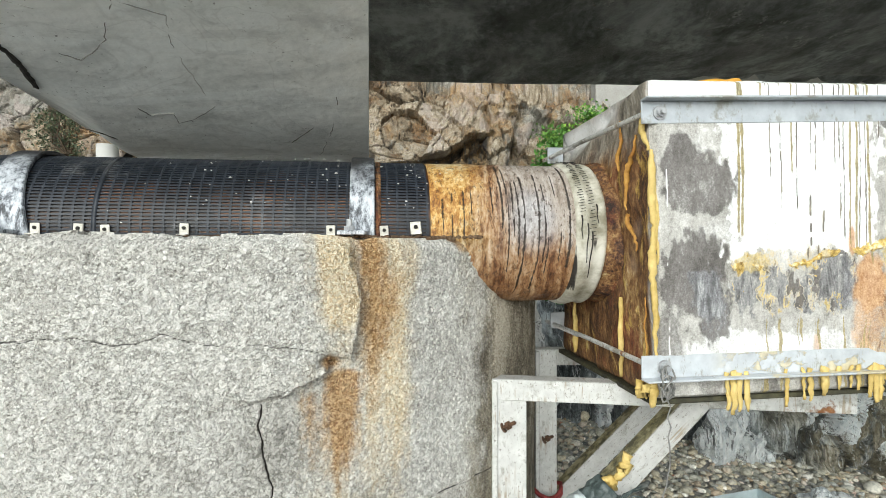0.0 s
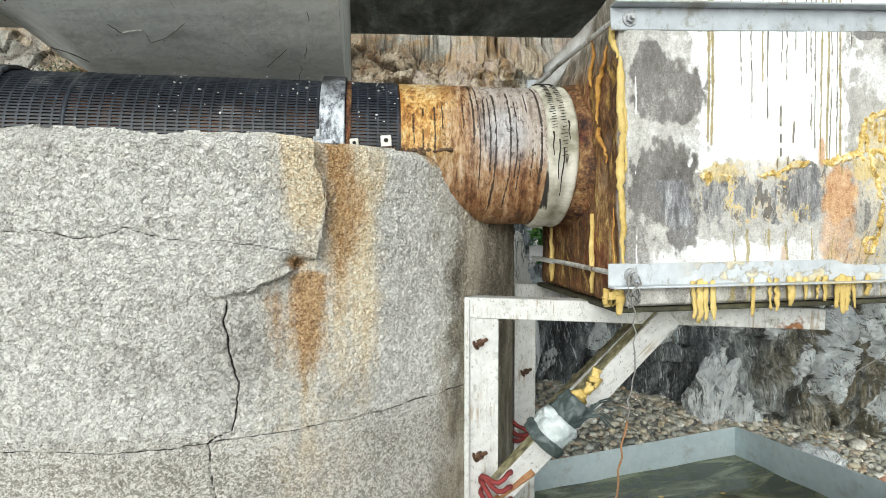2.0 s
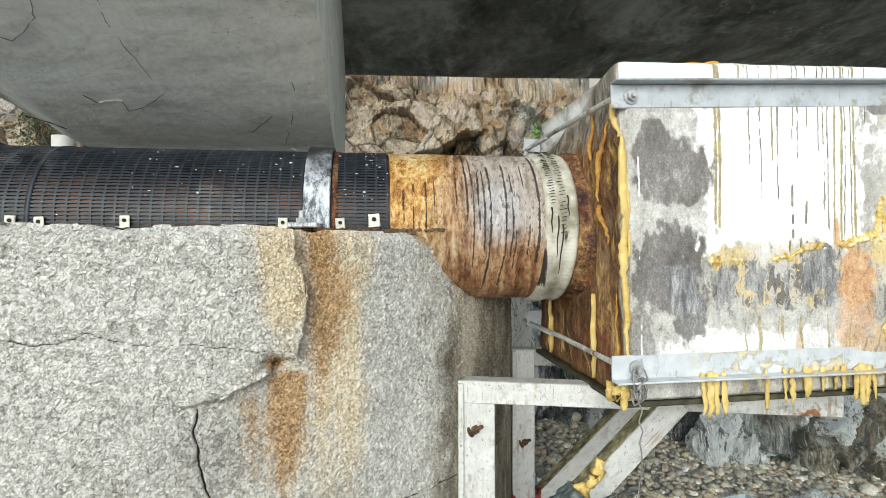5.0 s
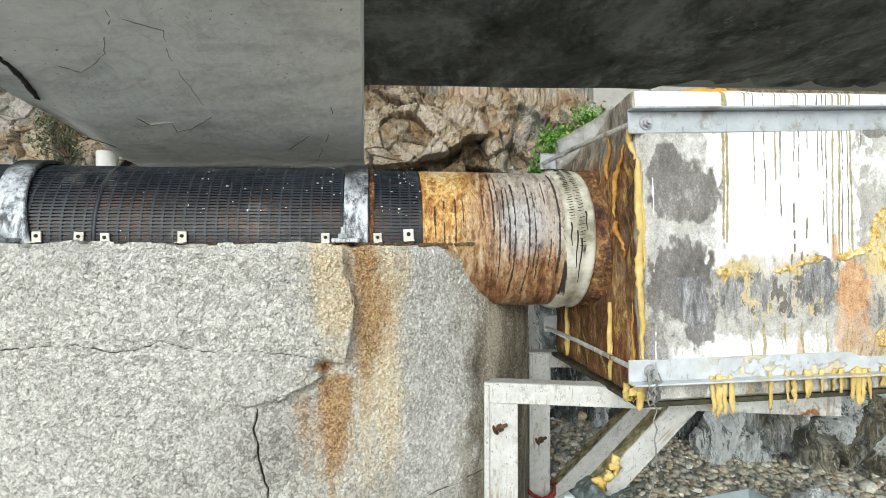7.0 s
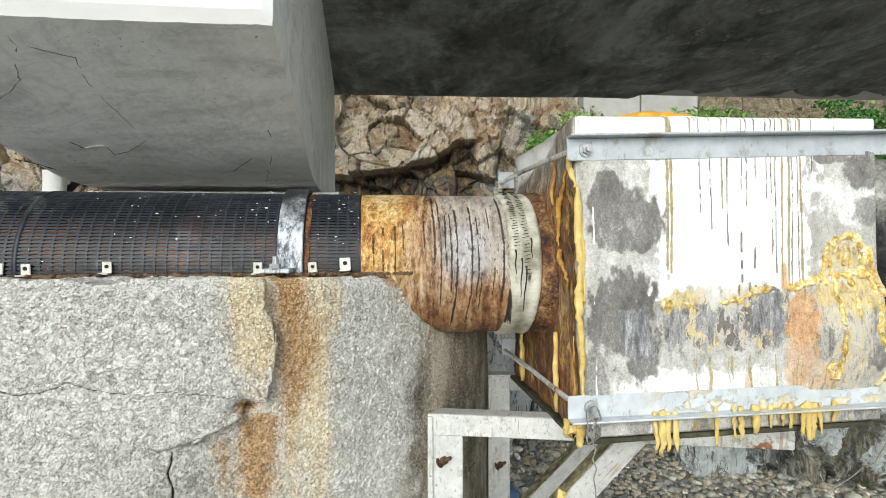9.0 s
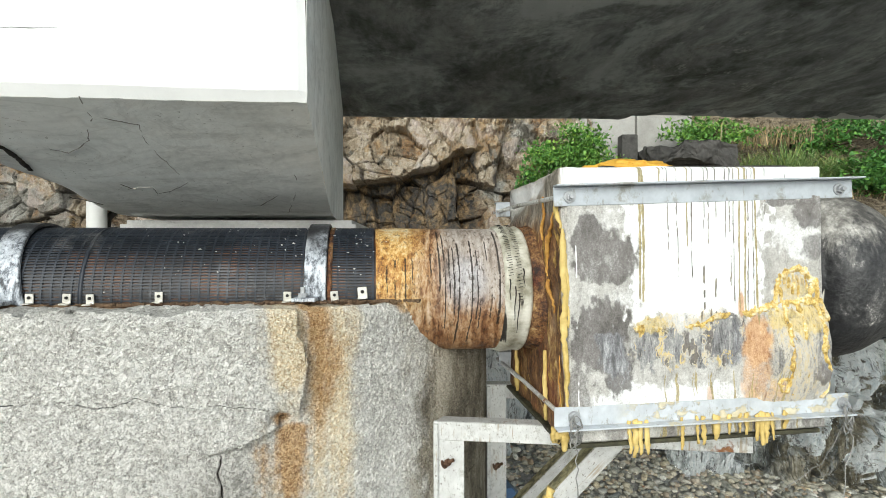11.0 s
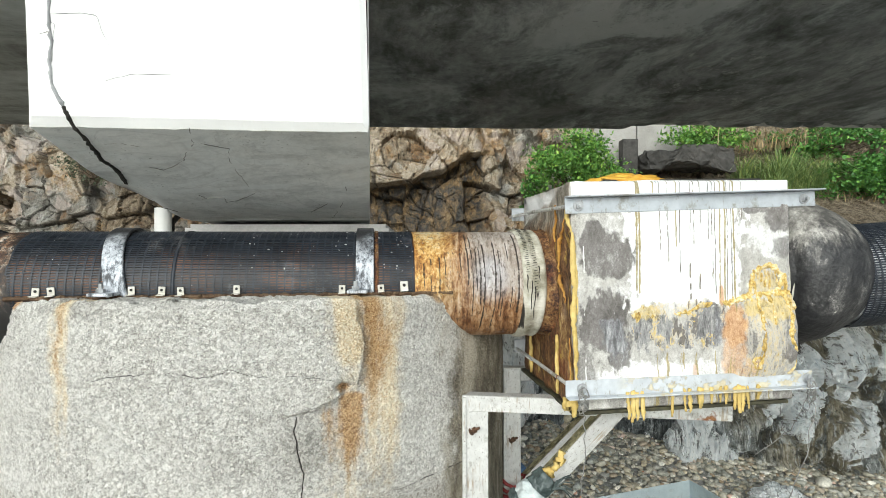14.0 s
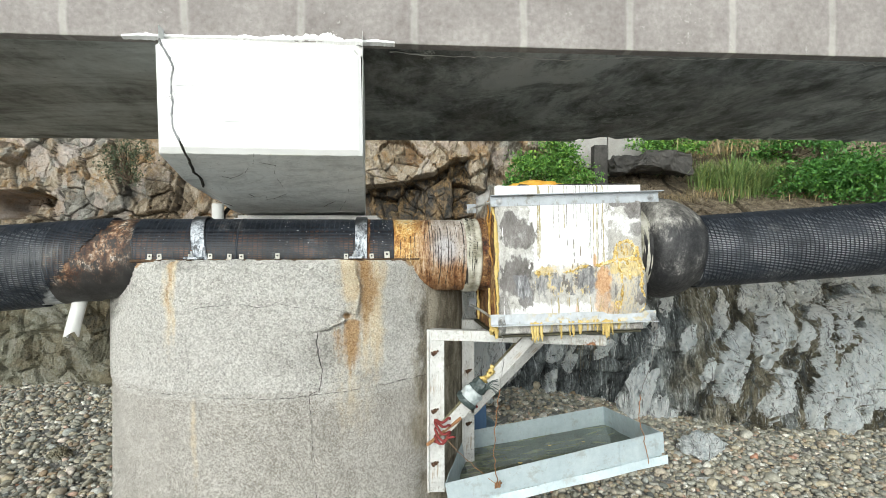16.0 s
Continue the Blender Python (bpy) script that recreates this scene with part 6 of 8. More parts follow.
    sleeve = part("net_sleeve", net("net_sleeve", (2.115, 2.2145, 2.576), far, 0.266, 0, 2 * math.pi, 0.030, 0.0125), NET, pipe)
    tagged(sleeve, "black perforated plastic sleeve", kind="stuff")


def build_strap(x, w, tilt=0.0):
    ob = thing("pipe_strap", "tar-flecked zinc strap bolted over the pipe", "pipe clamp", "straps on the pier")
    o, d, side, up = axis_frame((x - w / 2, pipe_y(x - w / 2), PIPE_Z), (x + w / 2, pipe_y(x + w / 2), PIPE_Z))
    a = np.linspace(-0.1, math.pi + 0.1, 60)
    prof = [(0, PIPE_R + 0.004), (0.0, PIPE_R + 0.013), (0.003, PIPE_R + 0.016), (w - 0.003, PIPE_R + 0.016), (w, PIPE_R + 0.013), (w, PIPE_R + 0.004)]
    rows = []
    for t, r in prof:
        lean = tilt * (1 - np.sin(a))
        rows.append(o + d * (t - lean)[:, None] + r * (np.cos(a)[:, None] * side + np.sin(a)[:, None] * up))
    part("band", grid_mesh("band", np.stack(rows), False), STRAP, ob)
    fy = pipe_y(x) - PIPE_R
    bm = bmesh.new()
    add_box(bm, x - tilt - w / 2 + 0.008, fy - 0.085, 2.542, x - tilt + w / 2 + 0.014, fy + 0.02, 2.556, 0.003)
    part("foot", bm, STRAP, ob)
    bm = bmesh.new()
    add_hex(bm, pose(x - tilt, fy - 0.045, 2.556), 0.017, 0.014)
    add_disc(bm, pose(x - tilt, fy - 0.045, 2.57), 0.009, 0.022, 10)
    part("bolt", bm, BOLT_ZINC, ob)


def build_tabs():
    """Small bent tabs that hold the sleeve down."""
    bm = bmesh.new()
    add_box(bm, -0.014, -0.006, 0.0, 0.014, -0.002, 0.036, 0.002)
    add_box(bm, -0.014, -0.03, 0.0, 0.014, -0.004, 0.004, 0.001)
    plate = mesh_of("plate", bm)
    hole = bmesh.new()
    add_disc(hole, pose(0, -0.005, 0.022, 90), 0.0055, 0.004, 12)
    hole = mesh_of("bolt", hole)
    for i, x in enumerate((-1.55, -1.49, -1.31, -1.19, -1.075, -1.0, -0.78, -0.35, -0.185, -0.085)):
        y = pipe_y(x) - PIPE_R - 0.004
        s = 1.25 if i == 9 else 1.0
        m = pose(x, y, TOP_Z + 0.004 + 0.003 * math.sin(i * 2.3), random.uniform(-8, 4), random.uniform(-5, 5), 7.4 + random.uniform(-6, 6)) @ Matrix.Scale(s, 4)
        ob = thing("fixing_tab", "small pale metal tab holding down the pipe sleeve", "bracket", "tabs along the sleeve", m=m)
        part("plate", plate, TABM, ob)
        part("bolt", hole, CRACK, ob, "dark bolt hole")


def build_flecks():
    """White specks of dried mortar on the net over the pipe."""
    rng = np.random.default_rng(77)
    bm = bmesh.new()
    for _ in range(85):
        x = -0.95 + 0.95 * rng.random() ** 0.6
        a = math.radians(rng.uniform(15, 85))
        r = PIPE_R + 0.008
        m = pose(x, pipe_y(x) - r * math.cos(a), PIPE_Z + r * math.sin(a)) @ Euler((a, 0, rng.uniform(-0.6, 0.6))).to_matrix().to_4x4()
        w = 0.0015 + 0.003 * rng.random() ** 2
        bmesh.ops.create_icosphere(bm, subdivisions=1, radius=1, matrix=m @ Matrix.Diagonal((w * rng.uniform(0.7, 1.8), 0.0015, w * rng.uniform(0.6, 1.2), 1)))
    solo("mortar_flecks", bm, CAP, "white specks of dried mortar on the black net", "mortar", kind="stuff")


def build_spout():
    bm = bmesh.new()
    o, d = Vector((-2.075, 1.67, 2.27)), Vector((-0.045, -0.02, -0.215))
    n, rows = 9, []
    for i in range(7):
        c = o + d * (i / 6)
        rows.append([c + Vector((0.044 * math.cos(a), -0.044 * math.sin(a), 0.05 * (random.random() - 0.5) * (i == 6))) for a in np.linspace(-0.4, math.pi + 0.4, n)])
    outer = [[bm.verts.new(p) for p in r] for r in rows]
    inner = [[bm.verts.new(p + (Vector((-2.075, 1.67, 0)) - Vector((p.x, p.y, 0))) * 0.12) for p in r] for r in rows]
    for i in range(6):
        for j in range(n - 1):
            bm.faces.new((outer[i][j], outer[i][j + 1], outer[i + 1][j + 1], outer[i + 1][j]))
            bm.faces.new((inner[i][j], inner[i + 1][j], inner[i + 1][j + 1], inner[i][j + 1]))
        for j in (0, n - 1):
            bm.faces.new((outer[i][j], outer[i + 1][j], inner[i + 1][j], inner[i][j]))
    solo("drain_spout", bm, PVC, "short white plastic drain spout under the pipe", "spout", smooth=True)
    ob = thing("down_pipe", "white plastic pipe standing behind the pipeline", "pipe")
    part("tube", tube_bm([(-1.485, 2.40, 2.5), (-1.485, 2.40, 2.96)], 0.045, 14), PVC, ob, smooth=True)
    part("cable", tube_bm([(-1.45, 2.42, 2.5), (-1.45, 2.42, 2.8), (-1.46, 2.45, 2.88), (-1.40, 2.5, 2.98)], 0.016, 8), CRACK, ob, "black cable")


# ---- the concrete box on the joint ----
BOXM = pose(0.631, 1.607, 2.055, 0, -1.1, 6.84)
BW, BD, BH = 0.975, 0.82, 0.95


# tar that ran down from the lid: place along the face, foot, half width, and whether it is olive
TAR_RUNS = (
    (0.271, 0.49, 0.0030, 1), (0.283, 0.48, 0.0034, 1), (0.374, 0.65, 0.0020, 0), (0.41, 0.55, 0.0019, 0), (0.448, 0.67, 0.0017, 1),
    (0.464, 0.55, 0.0018, 0), (0.509, 0.72, 0.0018, 0), (0.524, 0.67, 0.0022, 0), (0.554, 0.73, 0.0019, 0), (0.591, 0.69, 0.0016, 0),
    (0.608, 0.52, 0.0021, 0), (0.621, 0.45, 0.0020, 0), (0.642, 0.44, 0.0023, 1), (0.663, 0.41, 0.0028, 1), (0.673, 0.42, 0.0024, 0),
    (0.693, 0.43, 0.0021, 0), (0.704, 0.39, 0.0028, 1), (0.345, 0.86, 0.002, 1), (0.36, 0.87, 0.002, 0), (0.74, 0.77, 0.0014, 0), (0.82, 0.84, 0.001, 0))
LOW_RUNS = ((0.507, 0.61, 0.44, 0.0045), (0.550, 0.57, 0.42, 0.0042), (0.495, 0.47, 0.40, 0.004), (0.608, 0.65, 0.50, 0.002), (0.53, 0.46, 0.41, 0.0035))
FOAM_STROKES = (
    (0.017, ((0.44, 0.385), (0.50, 0.398), (0.552, 0.417), (0.60, 0.433))),
    (0.020, ((0.66, 0.432), (0.708, 0.434), (0.75, 0.447), (0.798, 0.457), (0.87, 0.462), (0.931, 0.459))),
    (0.024, ((0.90, 0.47), (0.95, 0.45), (0.968, 0.40))),
    (0.017, ((0.775, 0.44), (0.785, 0.50), (0.795, 0.55), (0.822, 0.576), (0.878, 0.579), (0.915, 0.55), (0.935, 0.50), (0.942, 0.455))),
    (0.012, ((0.805, 0.45), (0.812, 0.36), (0.806, 0.27), (0.808, 0.20))),
    (0.010, ((0.86, 0.45), (0.868, 0.38), (0.862, 0.33))),
    (0.014, ((0.925, 0.45), (0.945, 0.36), (0.935, 0.29), (0.955, 0.22))),
    (0.020, ((0.255, 0.385), (0.27, 0.38))),
    (0.013, ((0.322, 0.39), (0.334, 0.38))),
    (0.008, ((0.772, 0.175), (0.782, 0.192), (0.803, 0.19), (0.812, 0.17), (0.80, 0.148), (0.78, 0.15), (0.772, 0.175))),
    (0.008, ((0.972, 0.17), (0.955, 0.14), (0.935, 0.115))),
)


def build_face(ob):
    """The front of the box: a lumpy coat of paint with its stains, and the foam that lies on it."""
    nu, nw = 440, 430
    u, w = np.meshgrid(np.linspace(0, BW, nu), np.linspace(0, BH - 0.002, nw))
    e = 0.5 * (fbm(u * 9, w * 8, 0, 301, 6) - 0.5) + 0.5 * (fbm(u * 48, w * 30, 0, 302, 5) - 0.5)

    def blot(cu, cw, ru, rw, rag=2.2, soft=0.38):
        return smooth(1 + soft, 1 - soft, np.hypot((u - cu) / ru, (w - cw) / rw) + rag * e)

    paint = smooth(0.19, 0.27, u + 0.25 * e) * smooth(0.80, 0.70, u + 0.35 * e) * smooth(0.40, 0.46, w + 0.2 * e)
    for p in (0.9 * smooth(0.845, 0.87, w + 0.02 * e), 0.6 * blot(0.30, 0.15, 0.22, 0.055), 0.55 * blot(0.55, 0.14, 0.12, 0.06), 0.55 * blot(0.86, 0.69, 0.13, 0.09), 0.45 * blot(0.21, 0.50, 0.10, 0.04), 0.4 * blot(0.16, 0.77, 0.10, 0.05), 0.6 * blot(0.40, 0.40, 0.07, 0.04)):
        paint = np.maximum(paint, p)
    pale_run = smooth(0.003, 0.001, np.abs(u - 0.042 - 0.02 * (fbm(w * 6, w * 0, 0, 303, 5) - 0.5))) * smooth(0.08, 0.12, w) * smooth(0.74, 0.68, w) * smooth(0.40, 0.5, fbm(w * 12, w * 0, 0, 321, 4))
    paint = np.maximum(paint, pale_run)
    grey = 0
    for p in (blot(0.135, 0.635, 0.11, 0.095, 1.5), 0.95 * blot(0.075, 0.68, 0.05, 0.09, 1.6), 0.95 * blot(0.13, 0.35, 0.12, 0.16, 1.7), blot(0.915, 0.785, 0.07, 0.06, 1.6), 0.7 * blot(0.82, 0.82, 0.08, 0.018), 0.6 * blot(0.93, 0.66, 0.05, 0.05), 0.55 * blot(0.04, 0.2, 0.05, 0.12), 0.75 * blot(0.93, 0.2, 0.05, 0.05), 0.8 * blot(0.60, 0.425, 0.025, 0.012), 0.8 * blot(0.83, 0.415, 0.03, 0.012)):
        grey = np.maximum(grey, p)
    grey = grey * (1 - pale_run)
    slate = 0
    for p in (blot(0.606, 0.33, 0.042, 0.10, 1.6), 0.7 * blot(0.16, 0.31, 0.075, 0.10, 1.6), 0.55 * blot(0.75, 0.25, 0.03, 0.06), 0.6 * blot(0.95, 0.30, 0.04, 0.08)):
        slate = np.maximum(slate, p)
    # streaks of dirt and yellow water between the two rails
    zone = smooth(0.22, 0.28, u + 0.2 * e) * smooth(0.72, 0.64, u) * smooth(0.235, 0.30, w + 0.25 * e) * smooth(0.40, 0.35, w + 0.2 * e - 0.05 * smooth(0.45, 0.6, u))
    fibre = fbm(u * 42 + 6 * e, w * 9, 0, 304, 4)
    slate = np.maximum(slate, zone * smooth(0.50, 0.60, fibre))
    grey = np.maximum(grey, zone * smooth(0.47, 0.36, fibre))
    yellow = zone * smooth(0.44, 0.5, fibre) * smooth(0.56, 0.5, fibre) * smooth(0.45, 0.6, fbm(u * 12, w * 12, 0, 305, 4))
    for p in (0.5 * blot(0.85, 0.50, 0.09, 0.08), 0.55 * blot(0.30, 0.40, 0.08, 0.03), 0.6 * blot(0.85, 0.40, 0.12, 0.05)):
        yellow = np.maximum(yellow, p)
    tan = np.maximum.reduce([blot(0.86, 0.28, 0.14, 0.17, 1.6), 0.75 * zone, 0.5 * blot(0.5, 0.4, 0.25, 0.05), 0.6 * blot(0.80, 0.13, 0.14, 0.05)])
    rust = 0
    for p in (blot(0.695, 0.335, 0.048, 0.095, 1.4), 0.62 * blot(0.69, 0.19, 0.055, 0.10, 1.6), 0.9 * blot(0.645, 0.458, 0.013, 0.045, 1.0), 0.5 * blot(0.77, 0.15, 0.05, 0.05), 0.6 * blot(0.52, 0.14, 0.012, 0.05)):
        rust = np.maximum(rust, p)
    tar, olive = np.zeros_like(u), np.zeros_like(u)
    for i, (c, foot, wide, kind) in enumerate(TAR_RUNS):
        way = c + 0.004 * (fbm(w * 14, w * 0, i, 306, 4) - 0.5) + 0.002 * np.sin(w * 9 + i)
        wide = wide * (0.35 + 1.3 * fbm(w * 34, w * 0, i, 307, 4))
        broken = smooth(0.42, 0.50, fbm(w * 24, w * 0, i, 308, 3) + 0.28 * smooth(foot, 0.86, w))
        run = smooth(wide, wide * 0.45, np.abs(u - way)) * smooth(foot - 0.01, foot + 0.02, w) * np.maximum(broken, 0.5)
        tar = np.maximum(tar, run * (0.55 if kind else 1.0))
        if kind:
            olive = np.maximum(olive, smooth(wide * 1.7, wide * 0.8, np.abs(u - way)) * smooth(foot - 0.02, foot + 0.02, w))
    for i, (c, head, foot, wide) in enumerate(LOW_RUNS):
        way = c + 0.006 * (fbm(w * 16, w * 0, i, 309, 4) - 0.5)
        tar = np.maximum(tar, smooth(wide, wide * 0.4, np.abs(u - way)) * smooth(foot - 0.01, foot + 0.02, w) * smooth(head + 0.01, head - 0.03, w) * smooth(0.36, 0.46, fbm(w * 26, w * 0, i, 310, 3)))
    drip = smooth(0.66, 0.72, fbm(u * 110 + 3 * e, w * 2.5, 0, 311, 2)) * smooth(0.26, 0.20, w) * smooth(0.28, 0.36, u) * smooth(0.97, 0.9, u)
    olive = np.maximum(olive, 0.8 * drip)
    olive = np.maximum(olive, 0.6 * blot(0.86, 0.515, 0.075, 0.055, 1.2) * smooth(0.40, 0.56, fbm(u * 60, w * 8, 0, 322, 4)))
    low_band = smooth(0.075, 0.055, w)
    grey = np.maximum(grey, 0.55 * low_band * smooth(0.4, 0.6, fbm(u * 14, w * 8, 0, 312, 4)))
    bulge = 0.034 * np.clip(1 - ((u - 0.84) / 0.18) ** 2, 0, 1) * np.clip(1 - ((w - 0.28) / 0.18) ** 2, 0, 1)
    lumps = bulge * (0.7 + 0.9 * fbm(u * 14, w * 11, 0, 313, 4))
    edge = np.minimum.reduce([u, BW - u, w + 0.006, BH - w + 0.004])
    out = 0.004 + lumps + 0.006 * fbm(u * 6, w * 6, 0, 314, 4) + 0.003 * fbm(u * 40, w * 40, 0, 315, 3) + 0.002 * grey - 0.022 * smooth(0.02, 0.0, edge) ** 1.5
    side = np.where(u > 0.9, 0.022 * np.clip(1 - ((w - 0.28) / 0.18) ** 2, 0, 1) * (u - 0.9) / 0.075, 0.0)
    me = grid_mesh("painted_face", np.stack([u + side, -out, w], -1))
    give(me, paint=paint, grey=grey, slate=slate, tan=tan, rust=rust, yellow=yellow, tar=tar, olive=olive)
    part("painted_face", me, FACE, ob, "flaking whitewashed front with tar runs and rust")
    # foam: thick ropes and curtains with a ragged rim
    m = np.full_like(u, -2.0)
    wu, ww = u + 0.02 * (fbm(u * 30, w * 30, 0, 316, 4) - 0.5), w + 0.02 * (fbm(u * 30, w * 30, 7, 317, 4) - 0.5)
    for wide, pts in FOAM_STROKES:
        m = np.maximum(m, 0.85 - line_gap(wu, ww, pts) / (wide * 0.75))
    for i in range(9):
        c = 0.792 + 0.0175 * i
        m = np.maximum(m, 1 - line_gap(wu, ww, ((c, 0.565 - 0.01 * (i % 3)), (c + 0.002, 0.47 + 0.02 * ((i * 7) % 4)))) / 0.0045)
    crumbs = 1.6 * (fbm(u * 40, w * 30, 0, 318, 4) - 0.6) + 0.5 * np.maximum(yellow, 0.8 * tan) - 1.0
    m = np.maximum(m, crumbs) + 2.4 * (fbm(u * 75, w * 48, 0, 319, 5) - 0.55)
    lift = np.sqrt(np.clip(m, 0, 1)) * (0.002 + 0.014 * fbm(u * 80, w * 60, 0, 320, 4))
    pts = np.stack([u + side, np.where(m > 0, -out - lift - 0.001, -out + 0.004), w], -1)
    idx = np.arange(nu * nw).reshape(nw, nu)
    f = np.stack([idx[:-1, :-1], idx[:-1, 1:], idx[1:, 1:], idx[1:, :-1]], -1)
    top = np.maximum.reduce([m[:-1, :-1], m[:-1, 1:], m[1:, 1:], m[1:, :-1]])
    part("foam_crust", raw_mesh("foam_crust", pts.reshape(-1, 3), f[top > 0], True), FOAM_CRUST, ob, "crusted yellow foam spread over the face")


def build_box():
    ob = thing("concrete_box", "white-painted concrete box streaked with tar, rust and yellow foam", "concrete box", m=BOXM)
    bm = bmesh.new()
    bmesh.ops.create_cube(bm, size=1)
    bmesh.ops.subdivide_edges(bm, edges=bm.edges, cuts=47, use_grid_fill=True)
    for v in bm.verts:
        u, w, h = v.co.x + 0.5, v.co.y + 0.5, v.co.z + 0.5
        p = Vector((u * BW, w * BD, h * BH))
        # rounded edges
        q = Vector((min(max(p.x, 0.022), BW - 0.022), min(max(p.y, 0.022), BD - 0.022), min(max(p.z, 0.018), BH - 0.012)))
        e = p - q
        if e.length > 1e-6:
            p = q + e.normalized() * min(e.length, 0.022)
        n = noise.noise(p * 4.0) * 0.007 + noise.noise(p * 14) * 0.004
        bulge = 0.032 * max(0, 1 - ((p.x - 0.80) / 0.2) ** 2) * max(0, 1 - ((p.z - 0.3) / 0.17) ** 2)
        if w < 0.02:
            p.y += 0.012 - bulge * 0.5
        elif u < 0.02:
            p.x -= n * 1.8 + 0.012 * noise.noise(p * 9)
            # the upper corner of the flank is broken away
            c = max(0, p.z - 0.78) / 0.17 * max(0, p.y - 0.05) / BD
            p.x += 0.06 * c
            p.z -= 0.10 * c
        elif u > 0.98:
            p.x += n + bulge * 0.5
        elif h > 0.98:
            p.z += n
        v.co = p
    part("body", bm, BOX, ob, smooth=True)
    # the box stands on a mossy board
    part("base_board", box_bm(-0.012, 0.006, -0.02, BW - 0.02, BD + 0.02, -0.004, bevel=0.003), BOARD, ob, "black mossy board under the box")
    # lid slab behind the top
    part("lid", box_bm(0.18, 0.10, BH - 0.004, BW - 0.05, BD - 0.05, BH + 0.018, 0.008, 2), MORTAR, ob, "thin dark lid slab")

    def blob(name, pts, radii, mat, seg=10, label="", flat=0.7):
        b = bmesh.new()
        fine, rr = [], []
        for i in range(len(pts) - 1):
            for j in range(6):
                t = j / 6
                q = Vector(pts[i]).lerp(Vector(pts[i + 1]), t)
                fine.append(q + Vector((random.gauss(0, 0.0015) + 0.006 * noise.noise(q * 18), 0.008 * noise.noise(q * 14 + Vector((5, 0, 0))) if len(pts) > 3 else 0, random.gauss(0, 0.002))))
                rr.append((radii[i] * (1 - t) + radii[i + 1] * t) * random.uniform(0.78, 1.22))
        fine.append(Vector(pts[-1]))
        rr.append(radii[-1] * 0.6)
        rr = [sum(rr[max(0, i - 1):i + 2]) / len(rr[max(0, i - 1):i + 2]) for i in range(len(rr))]
        add_tube(b, fine, rr, seg)
        if flat < 1:
            for v in b.verts:
                base = min(fine, key=lambda q: abs(q.z - v.co.z) + 0.2 * abs(q.x - v.co.x))
                v.co.y = base.y + (v.co.y - base.y) * flat
                v.co += Vector((noise.noise(v.co * 60), noise.noise(v.co * 60 + Vector((7, 0, 0))), noise.noise(v.co * 60 + Vector((0, 7, 0))))) * 0.004
        return part(name, b, mat, ob, label, True)

    # foam bead down the front corner and ropes of it on the flank
    blob("foam_bead", [(-0.002, -0.004, 0.74), (-0.004, -0.006, 0.70), (-0.002, -0.006, 0.58), (0.0, -0.006, 0.5), (-0.006, -0.004, 0.42), (-0.002, -0.006, 0.33), (0.0, -0.005, 0.24), (0.003, -0.004, 0.10)], [0.004, 0.013, 0.012, 0.008, 0.013, 0.009, 0.010, 0.005], FOAM, label="yellow foam bead")
    blob("foam_bead", [(-0.012, 0.075, 0.80), (-0.014, 0.085, 0.75), (-0.016, 0.125, 0.69), (-0.016, 0.145, 0.62), (-0.014, 0.14, 0.57)], [0.003, 0.007, 0.009, 0.006, 0.003], FOAM_BROWN, label="orange-brown foam run")
    blob("foam_bead", [(-0.013, 0.135, 0.56), (-0.015, 0.13, 0.53), (-0.014, 0.10, 0.495), (-0.012, 0.085, 0.44)], [0.004, 0.010, 0.005, 0.003], FOAM_BROWN, label="orange-brown foam run")
    blob("foam_bead", [(-0.011, 0.03, 0.30), (-0.013, 0.034, 0.22), (-0.011, 0.03, 0.14), (-0.010, 0.026, 0.06)], [0.002, 0.003, 0.0025, 0.002], FOAM_BROWN, label="orange-brown foam run")
    blob("foam_bead", [(-0.012, 0.17, 0.86), (-0.013, 0.175, 0.80), (-0.014, 0.20, 0.745), (-0.013, 0.19, 0.70)], [0.003, 0.006, 0.007, 0.004], FOAM_BROWN, label="orange-brown foam run")
    blob("foam_bead", [(-0.012, 0.2, 0.28), (-0.012, 0.2, 0.16), (-0.01, 0.21, 0.02)], [0.006, 0.01, 0.006], FOAM, label="yellow foam run")
    blob("foam_bead", [(-0.012, 0.62, 0.26), (-0.012, 0.62, 0.1), (-0.012, 0.63, 0.02)], [0.006, 0.014, 0.006], FOAM, label="yellow foam run")
    blob("foam_bead", [(0.008, -0.006, 0.66), (0.012, -0.007, 0.56), (0.009, -0.007, 0.48), (0.011, -0.006, 0.40)], [0.003, 0.005, 0.004, 0.003], FOAM, label="yellow foam bead")
    blob("foam_bead", [(-0.015, 0.02, 0.86), (-0.012, 0.03, 0.8), (-0.005, 0.01, 0.74)], [0.006, 0.01, 0.006], FOAM, label="yellow foam run")
    build_face(ob)
    # hanging drips under the lower rail
    for cx, w, ln in ((0.215, 0.011, 0.075), (0.235, 0.013, 0.085), (0.255, 0.012, 0.08), (0.28, 0.012, 0.08), (0.405, 0.009, 0.075), (0.465, 0.009, 0.06), (0.485, 0.011, 0.062), (0.535, 0.018, 0.05), (0.585, 0.009, 0.035), (0.625, 0.008, 0.035), (0.645, 0.009, 0.04), (0.69, 0.013, 0.062), (0.71, 0.015, 0.075), (0.73, 0.013, 0.07), (0.752, 0.008, 0.06), (0.8, 0.012, 0.03)):
        blob("foam_drip", [(cx, -0.018, 0.075), (cx + random.gauss(0, 0.002), -0.02, 0.055 - ln * 0.5), (cx + random.gauss(0, 0.003), -0.016, 0.045 - ln * 1.15)], [w * 0.8, w * 0.75, w * 0.5], FOAM, 8, "yellow foam drip", 0.5)
